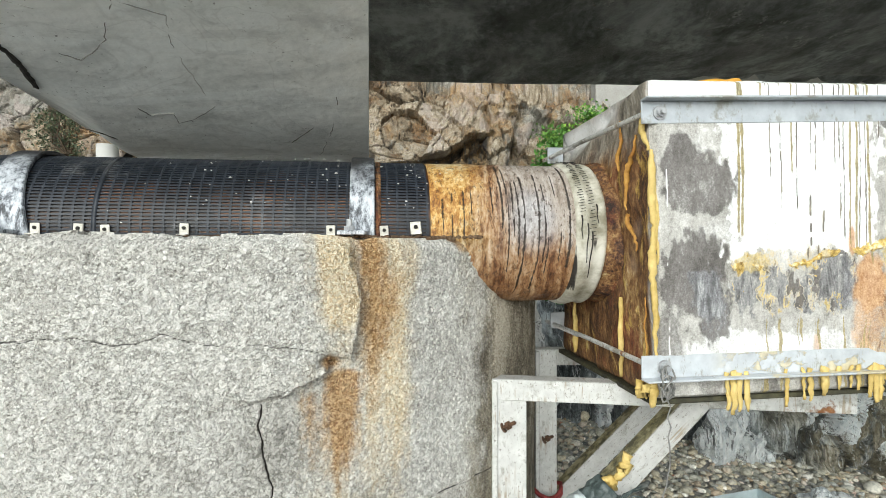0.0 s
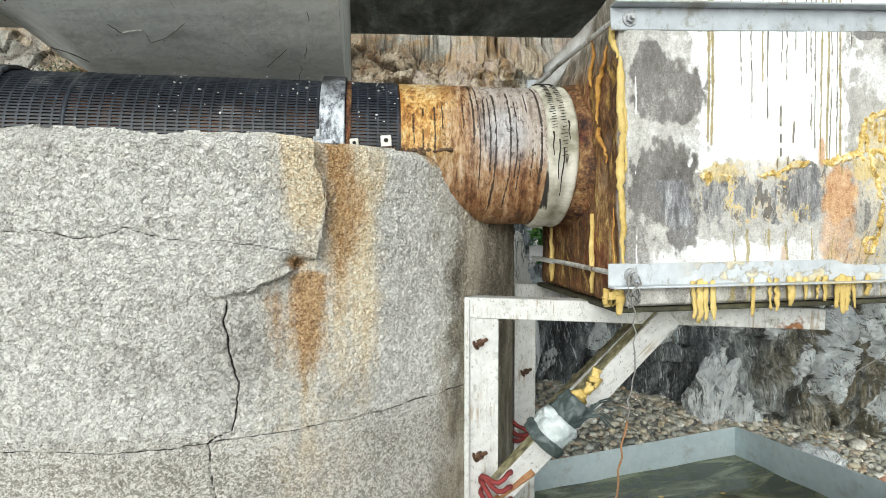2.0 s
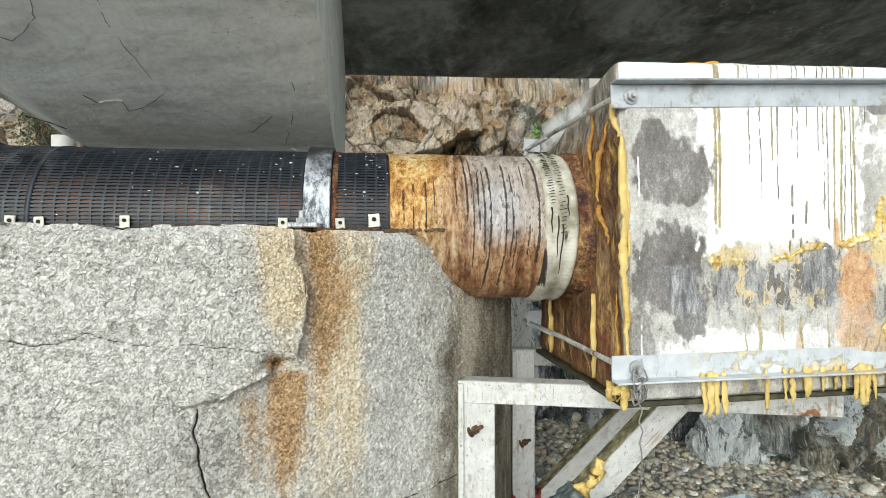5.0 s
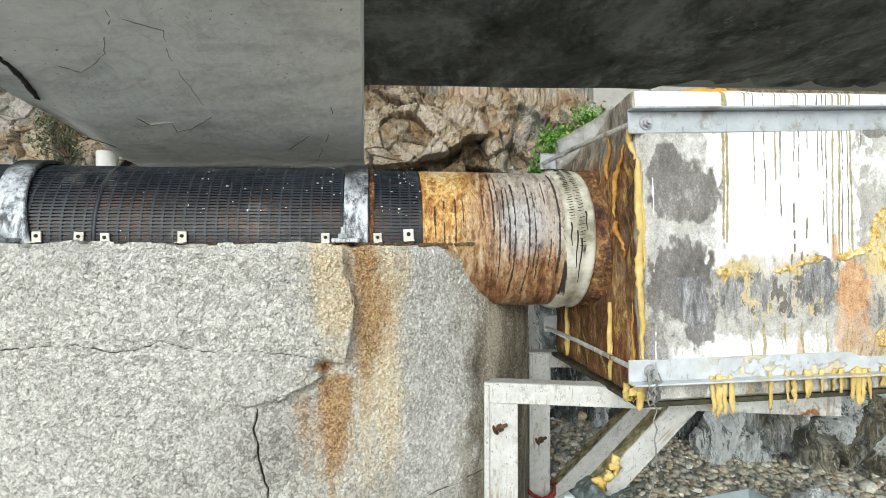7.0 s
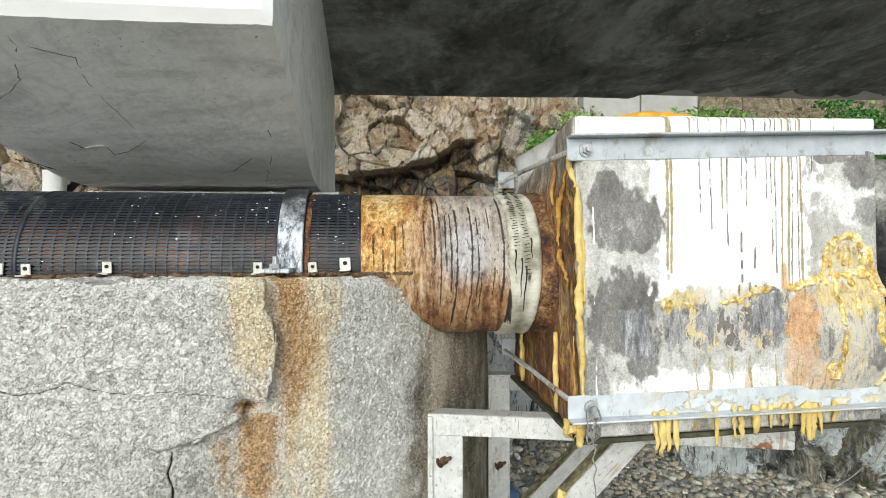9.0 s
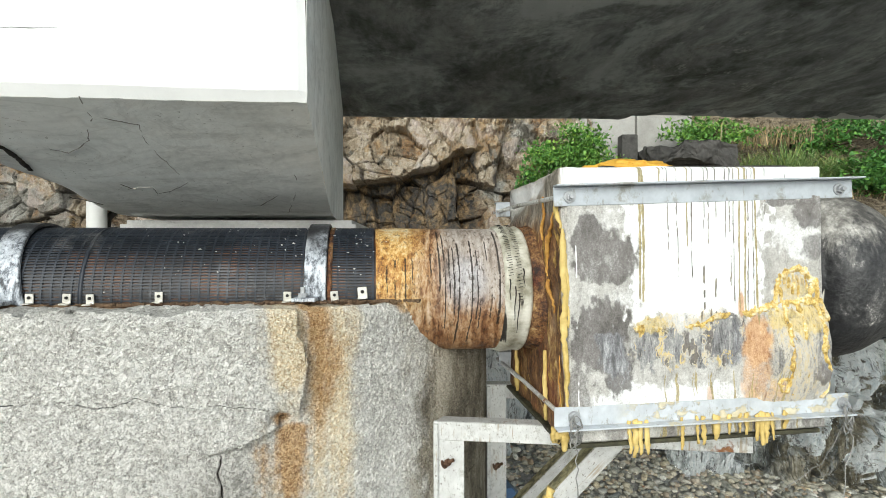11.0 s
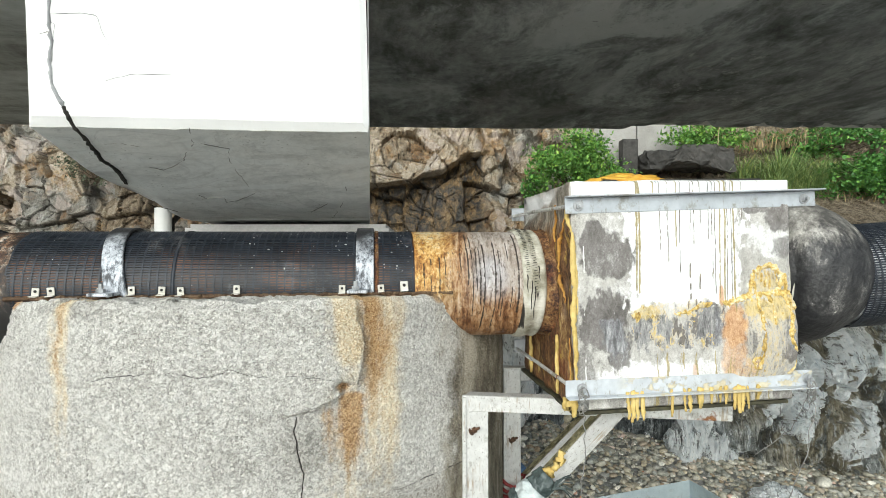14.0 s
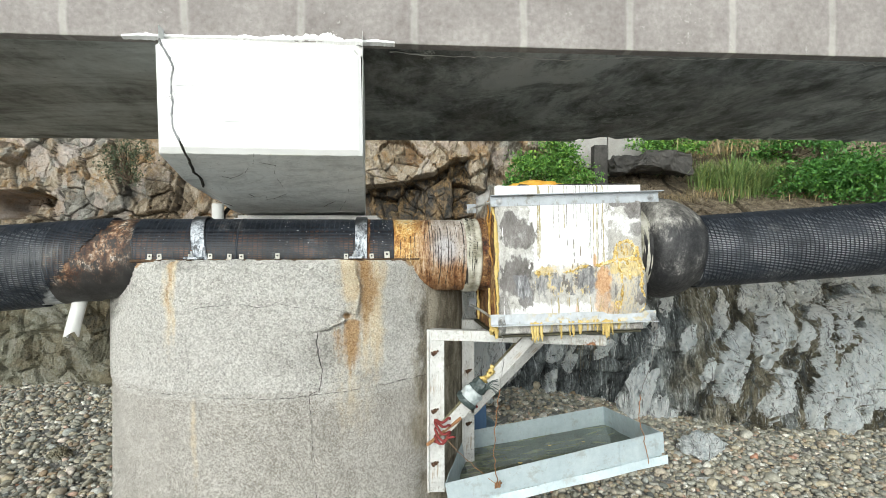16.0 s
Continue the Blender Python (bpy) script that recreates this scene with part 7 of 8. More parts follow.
    for cx, cy, ln in ((-0.01, 0.0, 0.07), (-0.035, 0.03, 0.05), (-0.03, 0.0, 0.035)):
        blob("foam_drip", [(cx, cy, 0.05), (cx, cy - 0.004, 0.02), (cx, cy, 0.05 - ln)], [0.012, 0.018, 0.01], FOAM, 8, "yellow foam drip")
    # foam hump on top
    b = bmesh.new()
    bmesh.ops.create_icosphere(b, subdivisions=4, radius=1)
    for v in b.verts:
        p = v.co.copy()
        r = 1 + 0.35 * noise.noise(p * 2.5) + 0.12 * noise.noise(p * 7)
        v.co = Vector((0.33 + p.x * r * 0.17, 0.2 + p.y * r * 0.12, BH + 0.008 + max(p.z, -0.1) * r * 0.042))
    part("foam_hump", b, simple("orange_foam", (0.62, 0.30, 0.03), (0.80, 0.48, 0.07), 25, 0.6, 0, 0.006), ob, "orange foam hump", True)


def build_rail(y, z, x0, x1, flange_up, tilt, label):
    """An angle section clamped across the box."""
    m = BOXM @ pose(0, y, z, 0, tilt, 0)
    out = -1 if y < 0.4 else 1
    ob = thing("clamp_rail", label, "steel angle", "rails round the box", m=m)
    bm = bmesh.new()
    y0, y1 = sorted((0.0, 0.007 * out))
    add_box(bm, x0, y0, -0.033, x1, y1, 0.033, 0.002)
    zf = 0.033 if flange_up else -0.033
    y0, y1 = sorted((0.0, 0.045 * out))
    add_box(bm, x0, y0, min(zf, zf + (0.006 if flange_up else -0.006)), x1 + (0.02 if flange_up else 0), y1, max(zf, zf + (0.006 if flange_up else -0.006)), 0.0015)
    part("angle", bm, ZINC if flange_up else ZINC_FOAM, ob)
    for x in (0.022, 1.03):
        bm = bmesh.new()
        q = pose(x, 0.008 * out, -0.002, 90 if out < 0 else -90)
        add_disc(bm, q, 0.022, 0.004)
        add_hex(bm, q @ pose(0, 0, 0.004), 0.0145, 0.011)
        add_disc(bm, q @ pose(0, 0, 0.015), 0.008, 0.012, 12)
        part("bolt", bm, BOLT_ZINC, ob, "zinc nut and washer")


def build_rod(x, z, kinked=False):
    bm = bmesh.new()
    a, b = Vector((x, -0.004, z)), Vector((x + (0.03 if x > 0.5 else -0.02), BD + 0.10, z + 0.01))
    add_tube(bm, [a, a.lerp(b, 0.5) + Vector((0, 0, 0.004)), b], 0.0085, 10)
    for t in np.linspace(0.6, 0.98, 34):
        add_disc(bm, along(a.lerp(b, t), b), 0.0098, 0.004, 8)
    ob = solo("tie_rod", bm, ZINC_OLD, "threaded steel tie rod beside the box", "rod", "rods through the rails", m=BOXM)
    return ob


# ---- bracket under the box ----
def angle_bm(length, w, t=0.008, side=1):
    """An angle section along z: one leg faces the front, one goes back."""
    bm = bmesh.new()
    add_box(bm, 0, 0, 0, w, t, length, 0.002)
    x0, x1 = (0, t) if side > 0 else (w - t, w)
    add_box(bm, x0, t, 0, x1, w, length, 0.0015)
    return bm


def build_bracket(front, label):
    ob = thing("support_bracket", label, "steel bracket", "brackets on the pier")
    if front:
        px, py, pw, z0, z1 = 0.168, 1.868, 0.12, 0.94, 2.045
    else:
        px, py, pw, z0, z1 = 0.425, 2.5, 0.10, 0.9, 2.03
    post = part("post", angle_bm(z1 - z0, pw), ZINC_OLD, ob, m=pose(px, py, z0, 0, 0, 0))
    part("lip", box_bm(0, -0.014, 0, 0.018, -0.0005, z1 - z0, bevel=0.002), ZINC_OLD, post)
    # top beam: a face and a flange that lies back
    xe, ye = (1.375, 1.80) if front else (1.6, 2.62)
    d = Vector((xe - px, ye - py, -0.03))
    bm = bmesh.new()
    L = d.length
    add_box(bm, 0, 0, -0.072, L, 0.008, 0, 0.002)
    add_box(bm, 0, 0.008, -0.008, L, 0.075, 0, 0.002)
    part("beam", bm, ZINC_OLD, ob, m=pose(px, py - 0.004, z1 + 0.008, 0, math.degrees(math.atan2(0.03, L)), math.degrees(math.atan2(d.y, d.x))))
    # brace
    a, b = ((0.285, 1.80, 1.385), (0.86, 1.778, 2.0)) if front else ((0.5, 2.5, 1.30), (1.15, 2.54, 1.965))
    v = Vector(b) - Vector(a)
    bm = bmesh.new()
    add_box(bm, -0.04, 0, 0, 0.04, 0.008, v.length, 0.002)
    add_box(bm, -0.04, 0.008, 0, -0.032, 0.08, v.length, 0.0015)
    part("brace", bm, ZINC_MOSS, ob, m=Matrix.Translation(a) @ Euler((0, math.atan2(v.x, v.z), 0)).to_matrix().to_4x4())
    for z in ((1.885, 1.49, 1.13) if front else (1.62, 1.2)):
        bm = bmesh.new()
        q = pose(px + 0.04, py - 0.002, z, 0, 60, -30)
        add_disc(bm, q, 0.007, 0.05, 10)
        add_hex(bm, q @ pose(0, 0, 0.015), 0.015, 0.012)
        add_disc(bm, q @ pose(0, 0, 0.0), 0.018, 0.004, 12)
        part("bolt", bm, BOLT, ob, "rusty anchor bolt")
    return ob


def build_wrap():
    """Plastic sheeting tied round the brace, with red rope at its foot."""
    a, v = Vector((0.285, 1.80, 1.385)), Vector((0.575, -0.022, 0.615))
    ob = thing("sheet_bundle", "crumpled grey plastic sheet tied round the brace", "plastic sheet")
    o, d, side, up = axis_frame(a + v * 0.27, a + v * 0.52)
    ang = np.linspace(0, 2 * np.pi, 40, endpoint=False)
    for name, t0, t1, r, mat, sd in (("sheet", 0.02, 0.12, 0.068, CLOTH, 1), ("sheet", 0.10, 0.2, 0.055, CLOTH_DARK, 2), ("tape", 0.0, 0.045, 0.072, CLOTH_DARK, 3)):
        rows = []
        for t in np.linspace(t0, t1, 22):
            s = max(0.0, math.sin(math.pi * (t - t0) / (t1 - t0))) ** 0.35
            rr = r * (0.75 + 0.25 * s) + 0.04 * (fbm(np.cos(ang) * 3 + 4, np.sin(ang) * 3 + 4, t * 30, sd) - 0.5)
            rows.append(o + d * t + 0.03 * up + rr[:, None] * (np.cos(ang)[:, None] * side + np.sin(ang)[:, None] * up))
        part(name, grid_mesh(name, np.stack(rows), True, True), mat, ob, smooth=True)
    for i in range(9):
        bm = bmesh.new()
        p = Vector(o + d * 0.17)
        q = p + Vector((random.uniform(-0.02, 0.1), -0.05, random.uniform(-0.05, 0.07)))
        add_tube(bm, [p + Vector((0, -0.05, 0)), (p + q) / 2 + Vector((0, -0.05, 0.03)), q], 0.003, 5)
        part("tie", bm, CLOTH_DARK, ob)
    bm = bmesh.new()
    w = Vector((-0.1, 0, 0.1)).normalized() * 0.05
    for k in range(5):
        c = a + v * (0.5 + 0.03 * k) + w + Vector((0, 0.01, 0))
        add_tube(bm, [c + Vector((random.gauss(0, 0.012), 0.02 * random.random() - 0.02, random.gauss(0, 0.012))) for _ in range(4)], [0.01, 0.016, 0.014, 0.006], 7)
    part("foam_lump", bm, FOAM, ob, "yellow foam crumbs", True)
    rope = thing("red_rope", "dark red rope knotted round the post and brace", "rope")
    for k in range(6):
        c = Vector((0.275, 1.83, 1.33 + 0.022 * k))
        pts = []
        for j in range(17):
            t = 2 * math.pi * j / 16
            pts.append(c + Vector((0.052 * math.cos(t), -0.075 * math.sin(t) - 0.01, 0.03 * math.cos(t + k) + 0.014 * math.sin(3 * t))))
        part("coil", tube_bm(pts, 0.0085, 7), ROPE_R, rope, smooth=True)
    part("tail", tube_bm([(0.31, 1.75, 1.35), (0.34, 1.75, 1.36), (0.36, 1.76, 1.35)], [0.008, 0.008, 0.006], 7), ROPE_R, rope, smooth=True)
    part("stick", tube_bm([(0.17, 1.82, 1.28), (0.40, 1.80, 1.47)], 0.012, 7), ROPE_O, rope, "rusty rod end")
    back = thing("red_rope", "dark red rope knotted round the rear post", "rope")
    for k in range(3):
        c = Vector((0.475, 2.52, 1.33 + 0.03 * k))
        part("coil", tube_bm([c + Vector((0.075 * math.cos(2 * math.pi * j / 12), -0.07 * math.sin(2 * math.pi * j / 12), 0.02 * math.sin(j + k))) for j in range(13)], 0.01, 7), ROPE_R, back, smooth=True)


# ---- drip tray ----
def build_tray():
    ob = thing("drip_tray", "tilted pale blue sheet-steel drip tray with green stagnant water", "tray")
    FL, FR, BR, BL = (Vector(p) for p in ((0.29, 1.60, 1.115), (1.687, 1.68, 1.417), (1.66, 2.86, 1.238), (0.47, 2.82, 1.035)))
    down = Vector((0.03, 0.05, -0.185))
    t = 0.004

    def panel(name, a, b, inward, drop, label="", lip=0.0, mat=TRAY):
        bm = bmesh.new()
        n = 14
        inn = Vector(inward).normalized() * t
        rows = []
        for i in range(n + 1):
            p = a.lerp(b, i / n)
            w = Vector(inward).normalized() * 0.006 * math.sin(i * 1.3 + a.x * 5)
            rows.append((p + w * 0.3, p + drop + w))
        outer = [[bm.verts.new(q) for q in r] for r in rows]
        inner = [[bm.verts.new(q + inn) for q in r] for r in rows]
        for i in range(n):
            for g, fl in ((outer, 0), (inner, 1)):
                bm.faces.new((g[i][0], g[i + 1][0], g[i + 1][1], g[i][1]))
            bm.faces.new((outer[i][0], inner[i][0], inner[i + 1][0], outer[i + 1][0]))
            bm.faces.new((outer[i][1], outer[i + 1][1], inner[i + 1][1], inner[i][1]))
        for i in (0, n):
            bm.faces.new((outer[i][0], outer[i][1], inner[i][1], inner[i][0]))
        return part(name, bm, mat, ob, label)

    mid = (FL + FR + BR + BL) / 4
    for name, a, b in (("front_wall", FL, FR), ("right_wall", FR, BR), ("rear_wall", BR, BL), ("left_wall", BL, FL)):
        panel(name, a, b, mid - (a + b) / 2, down * (1.0 if name != "front_wall" else 0.95))
    # folded foot and lap joint on the front
    out = Vector((0.05, -1, 0.1)).normalized()
    fa, fb = FL + down * 0.95 + out * 0.002, FR + down * 0.95 + out * 0.002
    panel("folded_foot", fa + out * 0.007 + Vector((0, 0, 0.012)), fb + out * 0.007 + Vector((0.03, 0, 0.012)), out, Vector((0, -0.006, -0.055)), "folded lower flange")
    la = FL.lerp(FR, 0.80) + out * 0.006
    panel("lap_plate", la, FR + out * 0.006 + Vector((0.012, 0, 0.0)), out, down * 0.8, "overlapping corner plate")
    bm = bmesh.new()
    vs = [bm.verts.new(p + down * 0.92) for p in (FL, FR, BR, BL)]
    bm.faces.new(vs)
    vs2 = [bm.verts.new(p + down * 0.92 - Vector((0, 0, 0.004))) for p in (FL, FR, BR, BL)]
    bm.faces.new(vs2[::-1])
    bmesh.ops.subdivide_edges(bm, edges=bm.edges, cuts=12, use_grid_fill=True)
    part("floor_sheet", bm, TRAY_FLOOR, ob, "algae-covered floor under shallow water")
    # white deposits and yellow leaves that lie in the tray
    for u, w, sx in ((0.35, 0.45, 0.02), (0.55, 0.7, 0.015), (0.2, 0.3, 0.025), (0.24, 0.36, 0.018), (0.75, 0.62, 0.014)):
        p = FL.lerp(FR, u).lerp(BL.lerp(BR, u), w) + down * 0.92 + Vector((0, 0, 0.004))
        bm = bmesh.new()
        bmesh.ops.create_circle(bm, cap_ends=True, segments=7, radius=sx, matrix=Matrix.Translation(p) @ pose(0, 0, 0, 5, 8, 30) @ Matrix.Diagonal((1.4, 0.6, 1, 1)))
        solo("fallen_leaf", bm, FOAM, "small yellow leaf lying in the tray", "leaf", "leaves in the tray")
    # hangers
    knot = FL.lerp(FR, 0.24) + out * 0.01

    def line(name, pts, r, mat, label):
        fine = []
        for i in range(len(pts) - 1):
            for j in range(6):
                q = Vector(pts[i]).lerp(Vector(pts[i + 1]), j / 6)
                fine.append(q + Vector((random.gauss(0, 0.004), random.gauss(0, 0.003), 0)))
        fine.append(Vector(pts[-1]))
        return solo(name, tube_bm(fine, r, 6), mat, label, "wire" if mat is WIRE else "twine", smooth=True)

    line("hanging_wire", [(0.65, 1.57, 2.16), (0.655, 1.565, 2.07), (0.655, 1.575, 1.9), (0.64, 1.58, 1.72)], 0.0022, WIRE, "grey wire hanging from the lower rail bolt")
    line("twine", [(0.64, 1.58, 1.72), (0.61, 1.58, 1.5), (0.60, 1.57, 1.3), knot - Vector((0, 0, 0.07))], 0.003, ROPE_O, "orange twine holding up the tray")
    line("twine", [(0.29, 1.74, 1.36), (0.42, 1.66, 1.25), knot - Vector((0.01, 0, 0.08))], 0.002, ROPE_O, "orange twine from the post to the tray")
    bm = bmesh.new()
    for k in range(6):
        c = knot - Vector((0, 0.008, 0.085))
        add_tube(bm, [c + Vector((random.gauss(0, 0.012), random.gauss(0, 0.006), random.gauss(0, 0.014))) for _ in range(5)], 0.005, 6)
    solo("twine_knot", bm, ROPE_O, "knot of orange twine on the tray", "knot", smooth=True)
    line("hanging_wire", [(1.665, 1.70, 2.16), (1.66, 1.69, 2.05), (1.63, 1.68, 1.85), (1.56, 1.70, 1.65)], 0.0022, WIRE, "grey wire hanging from the lower rail bolt")
    line("hanging_wire", [(1.66, 1.70, 2.12), (1.62, 1.78, 1.92), (1.5, 1.85, 1.78)], 0.0016, WIRE, "loose end of grey wire")
    line("twine", [(1.56, 1.70, 1.65), (1.55, 1.68, 1.5), (1.58, 1.66, 1.33), (1.60, 1.65, 1.22)], 0.0028, ROPE_O, "orange twine holding up the tray")
    for c in (Vector((0.652, 1.57, 2.125)), Vector((1.655, 1.69, 2.13))):
        bm = bmesh.new()
        for k in range(5):
            add_tube(bm, [c + Vector((0.022 * math.cos(j * 0.7 + k), 0.012 * math.sin(j + k), 0.035 * math.sin(j * 0.7) - 0.02 * k * 0.4)) for j in range(10)], 0.0028, 5)
        solo("wire_coil", bm, WIRE, "coil of grey tie wire on the rail bolt", "wire", smooth=True)


def build_drum():
    x, y = 0.72, 4.25
    z = float(ground_z(x, y))
    ob = thing("plastic_drum", "grey-blue plastic drum lying open on the shingle", "drum", m=pose(x, y, z + 0.27, 90, 0, 8))
    prof = [(0.0, 0.20), (0.0, 0.235), (0.01, 0.275), (0.03, 0.28), (0.04, 0.265), (0.2, 0.275), (0.22, 0.285), (0.24, 0.275), (0.45, 0.28), (0.6, 0.25), (0.62, 0.0)]
    a = np.linspace(0, 2 * np.pi, 40, endpoint=False)
    rows = [np.stack([r * np.cos(a), r * np.sin(a), np.full_like(a, -t)], -1) for t, r in prof]
    part("shell", grid_mesh("shell", np.stack(rows), True, True), DRUM, ob)
    rows = [np.stack([r * np.cos(a), r * np.sin(a), np.full_like(a, -t)], -1) for t, r in ((0.0, 0.235), (0.03, 0.25), (0.5, 0.26), (0.55, 0.0))]
    part("inside", grid_mesh("inside", np.stack(rows), True, True), CLOTH_DARK, ob, "dark inside")
    bm = bmesh.new()
    add_box(bm, 0, 0, 0, 0.13, 0.2, 0.34, 0.02, 2)
    solo("blue_crate", bm, BLUE, "faded blue plastic can behind the tray", "can", m=pose(0.56, 3.3, float(ground_z(0.56, 3.3)) + 0.0, 0, 0, 12) @ Matrix.Diagonal((1, 1, 3.4, 1)))


def build_bed():
    """Rusty mortar and grit along the foot of the pipe on the pier."""
    bm = bmesh.new()
    xs = np.linspace(-1.66, 0.04, 300)
    lay = [0.008 + 0.030 * (noise.noise(Vector((x * 9, 0, 3))) + 0.4 * noise.noise(Vector((x * 40, 0, 7)))) for x in xs]
    add_tube(bm, [(x, pipe_y(x) - PIPE_R - 0.004 - max(d, -0.004), TOP_Z - 0.003) for x, d in zip(xs, lay)], [0.004 + 0.010 * max(0.0, 0.5 + noise.noise(Vector((x * 30, 4, 0)))) for x in xs], 7)
    for _ in range(110):
        x = random.uniform(-1.4, 0.12) if random.random() < 0.5 else random.uniform(-0.35, 0.12)
        r = random.uniform(0.003, 0.010)
        bmesh.ops.create_icosphere(bm, subdivisions=1, radius=r, matrix=pose(x, pipe_y(x) - PIPE_R - random.uniform(0.01, 0.07), TOP_Z + 0.3 * r, 0, 0, random.uniform(0, 90)) @ Matrix.Diagonal((1.3, 0.9, 0.7, 1)))
    solo("mortar_bed", bm, BED, "rust-stained mortar and grit along the pipe foot", "mortar", smooth=True)


build_bed()
build_pipeline()
build_strap(-0.287, 0.078)
build_strap(-1.335, 0.082, -0.055)
build_tabs()
build_spout()
build_flecks()
build_box()
build_rail(-0.004, 0.847, -0.034, 1.087, True, -1.0, "galvanised steel angle bolted across the box near its top")
build_rail(-0.004, 0.098, -0.047, 1.055, False, 0.4, "galvanised steel angle with yellow foam across the box foot")
build_rail(BD + 0.004, 0.86, -0.05, 1.08, True, 0, "galvanised steel angle behind the box near its top")
build_rail(BD + 0.004, 0.13, -0.05, 1.08, False, 0, "galvanised steel angle behind the foot of the box")
for x, z in ((-0.02, 0.845), (-0.018, 0.1), (1.03, 0.86), (1.03, 0.1)):
    build_rod(x, z)
build_bracket(True, "weathered galvanised steel bracket under the box, bolted to the pier")
build_bracket(False, "weathered galvanised steel rear bracket with a moss-stained brace")
build_wrap()
build_tray()
build_drum()


# ---- plants and the bank ----
def leaf_cloud(name, label, centre, size, count, leaf, mat, seed, drape=0.0):
    """A bush: thin stems and many separate folded leaves."""
    rng = np.random.default_rng(seed)
    ob = thing(name, label, "bush")
    c, s = np.array(centre), np.array(size)
    clumps = rng.normal(0, 1, (44, 3))
    clumps /= np.linalg.norm(clumps, axis=1)[:, None]
    clumps = c + clumps * s * rng.uniform(0.35, 1.2, (44, 1))
    which = (rng.random(count) ** 1.4 * 44).astype(int)
    p = clumps[which] + rng.normal(0, 1, (count, 3)) * s * 0.16
    ax = rng.normal(0, 1, (count, 3)) + np.array([0, -0.8, -0.2])
    ax /= np.linalg.norm(ax, axis=1)[:, None]
    sd = np.cross(ax, rng.normal(0, 1, (count, 3)) + np.array([0, 0, 2.0]))
    sd /= np.linalg.norm(sd, axis=1)[:, None]
    nm = np.cross(ax, sd)
    L = leaf * rng.uniform(0.6, 1.25, (count, 1))
    W = L * 0.3
    v = np.stack([p, p + ax * L * 0.45 + sd * W + nm * L * 0.1, p + ax * L, p + ax * L * 0.45 - sd * W + nm * L * 0.1, p + ax * L * 0.5], 1)
    base = np.array([[0, 1, 4], [1, 2, 4], [2, 3, 4], [3, 0, 4]])
    f = base[None] + (np.arange(count) * 5)[:, None, None]
    part("foliage", raw_mesh("foliage", v.reshape(-1, 3), f.reshape(-1, 3)), mat, ob)
    bm = bmesh.new()
    root = c + np.array([0, s[1] * 0.6, -s[2] * 0.9])
    for q in clumps[:16]:
        mid = (root + q) / 2 + rng.normal(0, 0.06, 3)
        add_tube(bm, [root, mid, q], [0.018, 0.011, 0.004], 5)
    part("stems", bm, TWIG, ob)


def grass_tuft(centre, r, h, count, seed, mat=None, label="tuft of long arching green grass on the bank"):
    rng = np.random.default_rng(seed)
    bx = np.array(centre) + np.stack([rng.normal(0, r, count), rng.normal(0, r * 0.6, count), np.zeros(count)], -1)
    a = rng.uniform(0, 2 * np.pi, count)
    lean = np.stack([np.cos(a), np.sin(a) * 0.7 - 0.2, np.zeros(count)], -1) * rng.uniform(0.15, 1.1, (count, 1)) ** 0.7
    hh = h * rng.uniform(0.5, 1.1, (count, 1))
    side = np.stack([-np.sin(a), np.cos(a), np.zeros(count)], -1) * 0.006
    up = np.array([0, 0, 1.0])
    m1, m2, tip = bx + up * hh * 0.5 + lean * hh * 0.25, bx + up * hh * (0.92 - 0.3 * np.linalg.norm(lean, axis=1)[:, None]) + lean * hh * 0.7, bx + up * hh * (1.0 - 0.62 * np.linalg.norm(lean, axis=1)[:, None]) + lean * hh * 1.15
    v = np.stack([bx - side, bx + side, m1 + side, m1 - side, m2 + side * 0.7, m2 - side * 0.7, tip + side * 0.1, tip - side * 0.1], 1)
    q = np.array([[0, 1, 2, 3], [3, 2, 4, 5], [5, 4, 6, 7]])
    f = q[None] + (np.arange(count) * 8)[:, None, None]
    ob = part("grass_tuft", raw_mesh("grass_tuft", v.reshape(-1, 3), f.reshape(-1, 4)), mat or GRASS, None)
    tagged(ob, label, "grass", "grass on the bank", "stuff")


leaf_cloud("bush", "leafy green bush in a cleft of the cliff", (2.35, 8.6, 4.15), (0.72, 0.35, 0.5), 6500, 0.075, LEAF_LIGHT, 1)
leaf_cloud("bush", "leafy green bush hanging over the dark ledge", (4.8, 9.1, 4.7), (0.75, 0.3, 0.2), 1800, 0.08, LEAF_LIGHT, 2)
leaf_cloud("bush", "dense dark green bush on the bank", (8.1, 8.8, 4.0), (1.25, 0.5, 0.55), 9500, 0.085, LEAF, 3)
leaf_cloud("bush", "small dark green bush on the bank", (7.4, 9.6, 4.85), (1.1, 0.4, 0.3), 2200, 0.09, LEAF, 4)
leaf_cloud("creeper", "green creeper trailing down the brown rock", (1.55, 8.5, 3.75), (0.16, 0.12, 0.55), 420, 0.085, LEAF, 5)
leaf_cloud("creeper", "low grey-green creeper on the rock face", (-5.1, 7.3, 4.15), (0.38, 0.12, 0.42), 1700, 0.045, LEAF_GREY, 6)
leaf_cloud("bush", "leafy green sprig low on the rock behind the box", (1.4, 6.3, 2.15), (0.25, 0.15, 0.22), 260, 0.12, LEAF, 7)
for i, (x, y, z, h) in enumerate(((6.05, 9.0, 3.4, 1.05), (6.5, 9.1, 3.45, 1.0), (5.6, 9.3, 3.75, 0.7), (6.25, 9.3, 3.65, 1.0), (7.0, 9.2, 3.7, 0.7))):
    grass_tuft((x, y, z), 0.12, h * 1.1, 240, 20 + i)

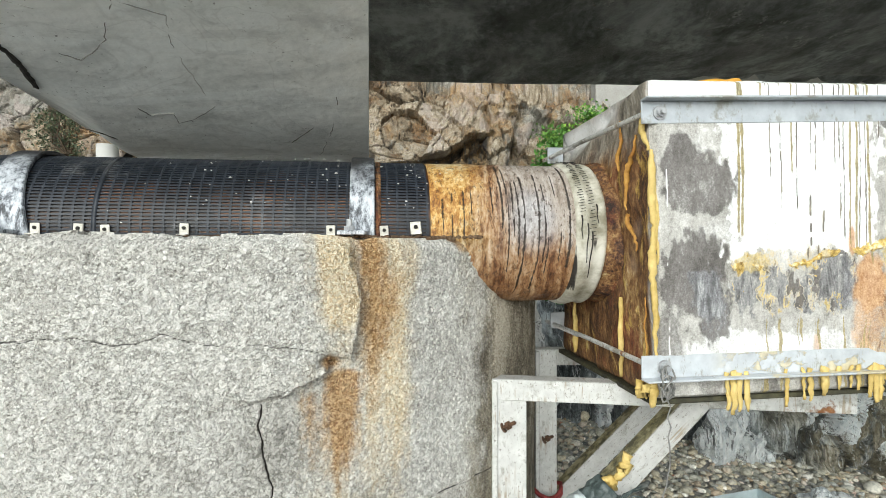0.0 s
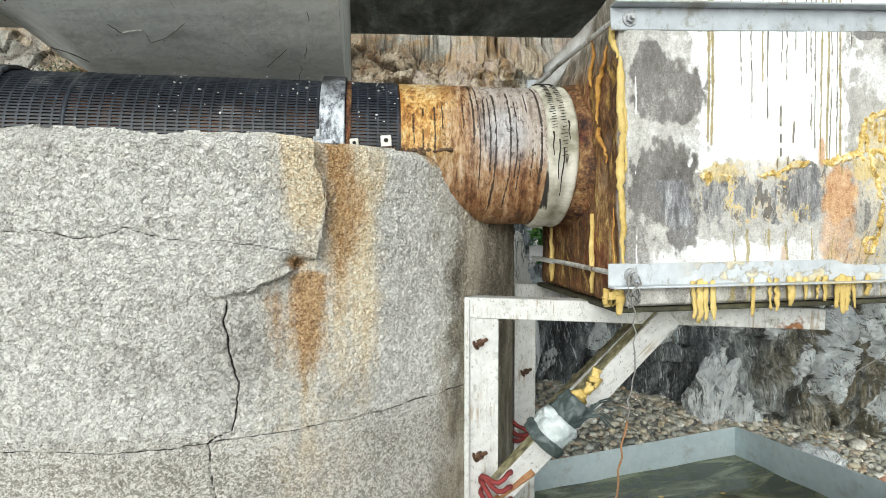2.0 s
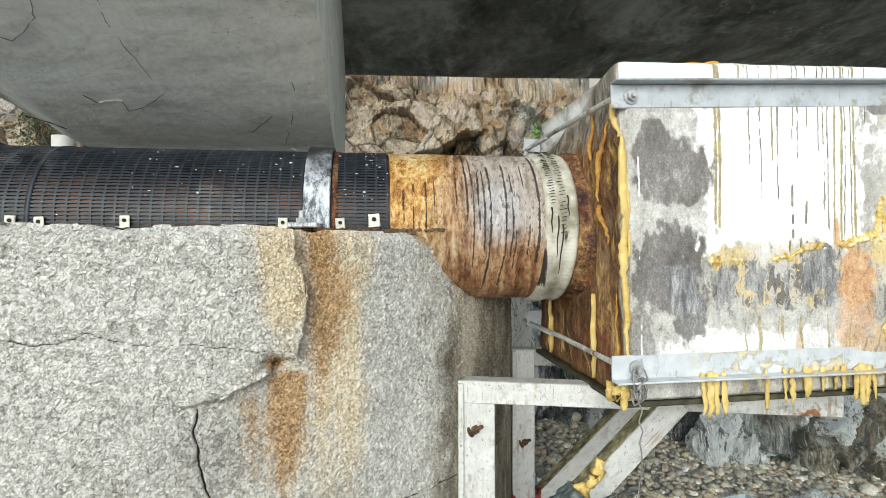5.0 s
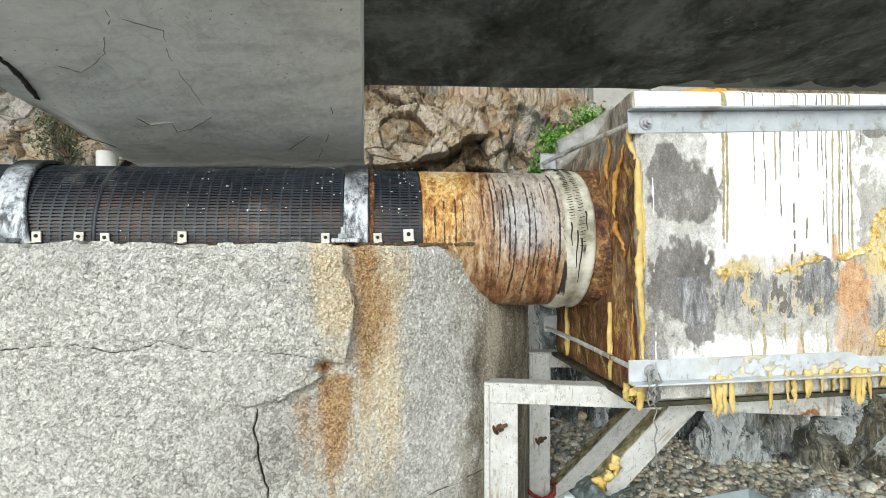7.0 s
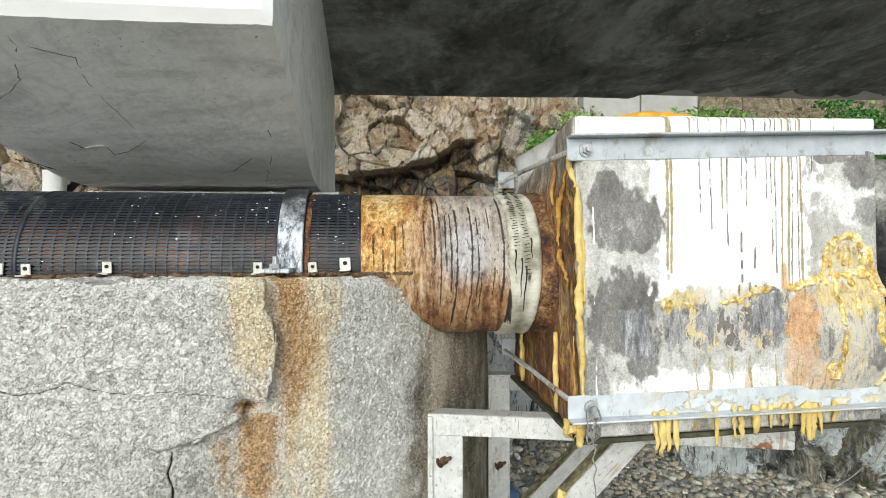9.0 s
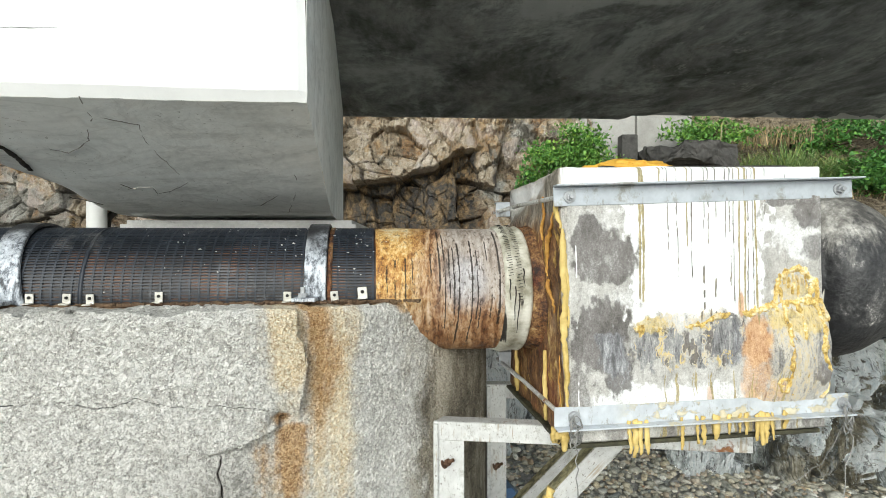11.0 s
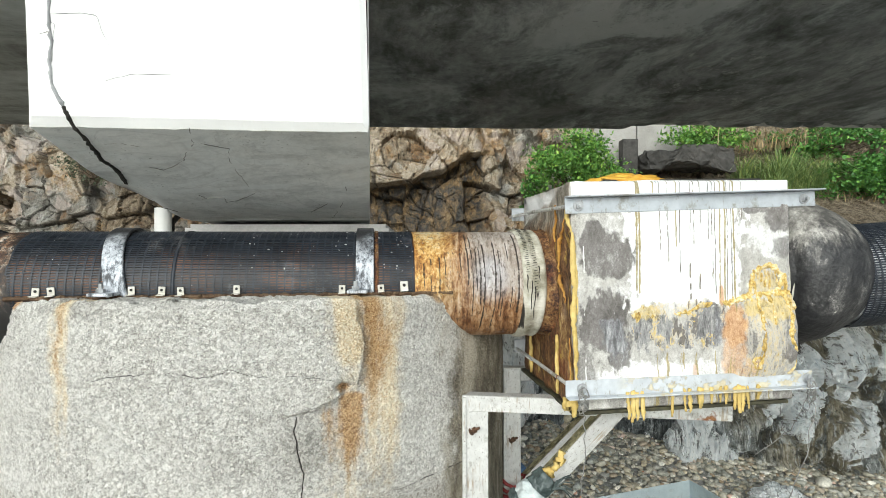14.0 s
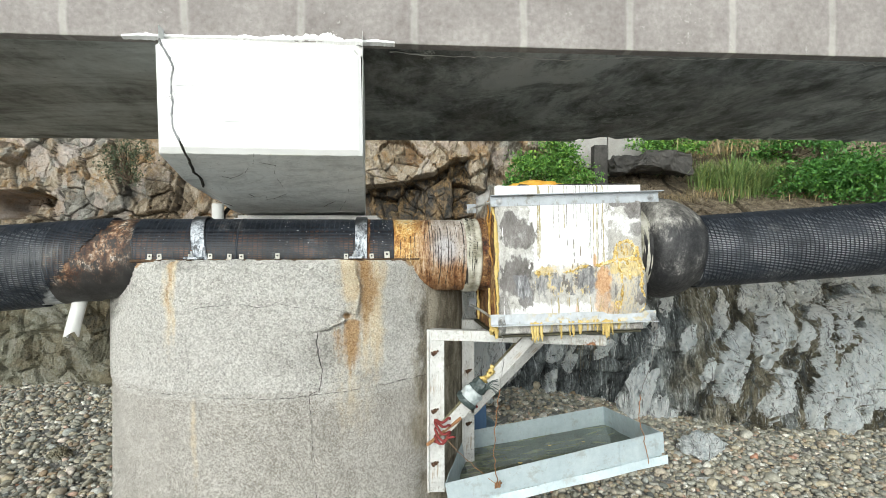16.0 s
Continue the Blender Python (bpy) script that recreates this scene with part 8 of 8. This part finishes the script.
for i, (x, y, z, h) in enumerate(((5.2, 9.4, 4.5, 0.6), (5.9, 9.6, 4.55, 0.6), (6.6, 9.6, 4.6, 0.55), (5.6, 9.0, 3.6, 0.35), (7.2, 8.9, 3.5, 0.4), (4.9, 8.8, 3.5, 0.3))):
    grass_tuft((x, y, z), 0.3, h * 0.8, 130, 40 + i, HAY, "tuft of dry brown grass on the bank")


def build_bank_wall():
    bm = bmesh.new()
    for i in range(2):
        add_box(bm, 2.7 + i * 1.02, 9.6, 4.3, 2.7 + i * 1.02 + 1.0, 9.9, 6.4, 0.02, 2)
    solo("retaining_wall", bm, DAMP_WALL, "stained concrete retaining wall on the bank", "wall", kind="structure")
    bm = bmesh.new()
    add_box(bm, 3.3, 9.15, 3.8, 3.58, 9.4, 4.7, 0.02, 2)
    solo("stump_post", bm, MORTAR, "black-stained short concrete post on the bank", "post")
    bm = bmesh.new()
    add_box(bm, -0.75, -0.35, -0.16, 0.75, 0.35, 0.16)
    bmesh.ops.subdivide_edges(bm, edges=bm.edges, cuts=23, use_grid_fill=True)
    for v in bm.verts:
        v.co.z += 0.09 * math.sin(v.co.x * 2.2 + 0.6) - 0.16 * max(0, v.co.x - 0.3)
        v.co += Vector((noise.noise(v.co * 3), noise.noise(v.co * 3 + Vector((9, 0, 0))), noise.noise(v.co * 3 + Vector((0, 9, 0))))) * 0.12
        v.co += Vector((noise.noise(v.co * 11), noise.noise(v.co * 11 + Vector((9, 0, 0))), noise.noise(v.co * 11 + Vector((0, 9, 0))))) * 0.045
    solo("broken_slab", bm, MORTAR, "black-stained broken concrete slab on the bank", "slab", m=pose(4.35, 9.15, 4.28, 0, 3, 4))


build_bank_wall()
build_boulder(2.95, 5.75, 0.29, 0.50, 41, "pale blue-grey boulder among the pebbles", lean=0.35)
build_boulder(3.28, 5.72, 0.12, 0.26, 49, "small pale boulder leaning on a larger one", lean=0.4)
build_boulder(3.4, 4.8, 0.34, 0.17, 43, "low blue-grey boulder among the pebbles")
build_boulder(0.62, 5.9, 0.55, 1.4, 45, "tall pale rock behind the bracket")
build_boulder(-4.5, 4.9, 0.16, 0.1, 47, "small flat boulder on the shingle")
bm = bmesh.new()
add_box(bm, -0.09, -0.035, -0.025, 0.09, 0.035, 0.025, 0.012, 3)
solo("stone_block", bm, PVC, "small white weathered block lying on the shingle", "block", m=pose(3.15, 4.15, float(ground_z(3.15, 4.15)) + 0.03, 6, -8, -25))


def hanging_roots(x0, x1, y, z, count, seed):
    """Dry rootlets that trail down the rock."""
    rng = np.random.default_rng(seed)
    bm = bmesh.new()
    for _ in range(count):
        x, zt = rng.uniform(x0, x1), z + rng.normal(0, 0.25)
        ln, dx = rng.uniform(0.25, 0.8), rng.normal(-0.06, 0.06)
        pts = [(x + dx * t + rng.normal(0, 0.008), y - 0.10 * math.sin(2.2 * t) - 0.28 * t * ln + rng.normal(0, 0.006), zt - ln * t) for t in (0, 0.25, 0.5, 0.75, 1.0)]
        add_tube(bm, pts, [0.004, 0.0035, 0.003, 0.002, 0.001], 3)
    tagged(part("dry_roots", bm, HAY, None), "dry brown rootlets trailing down the wet rock", "roots", kind="stuff")


hanging_roots(2.05, 2.75, 6.35, 2.0, 150, 71)
build_pebbles()
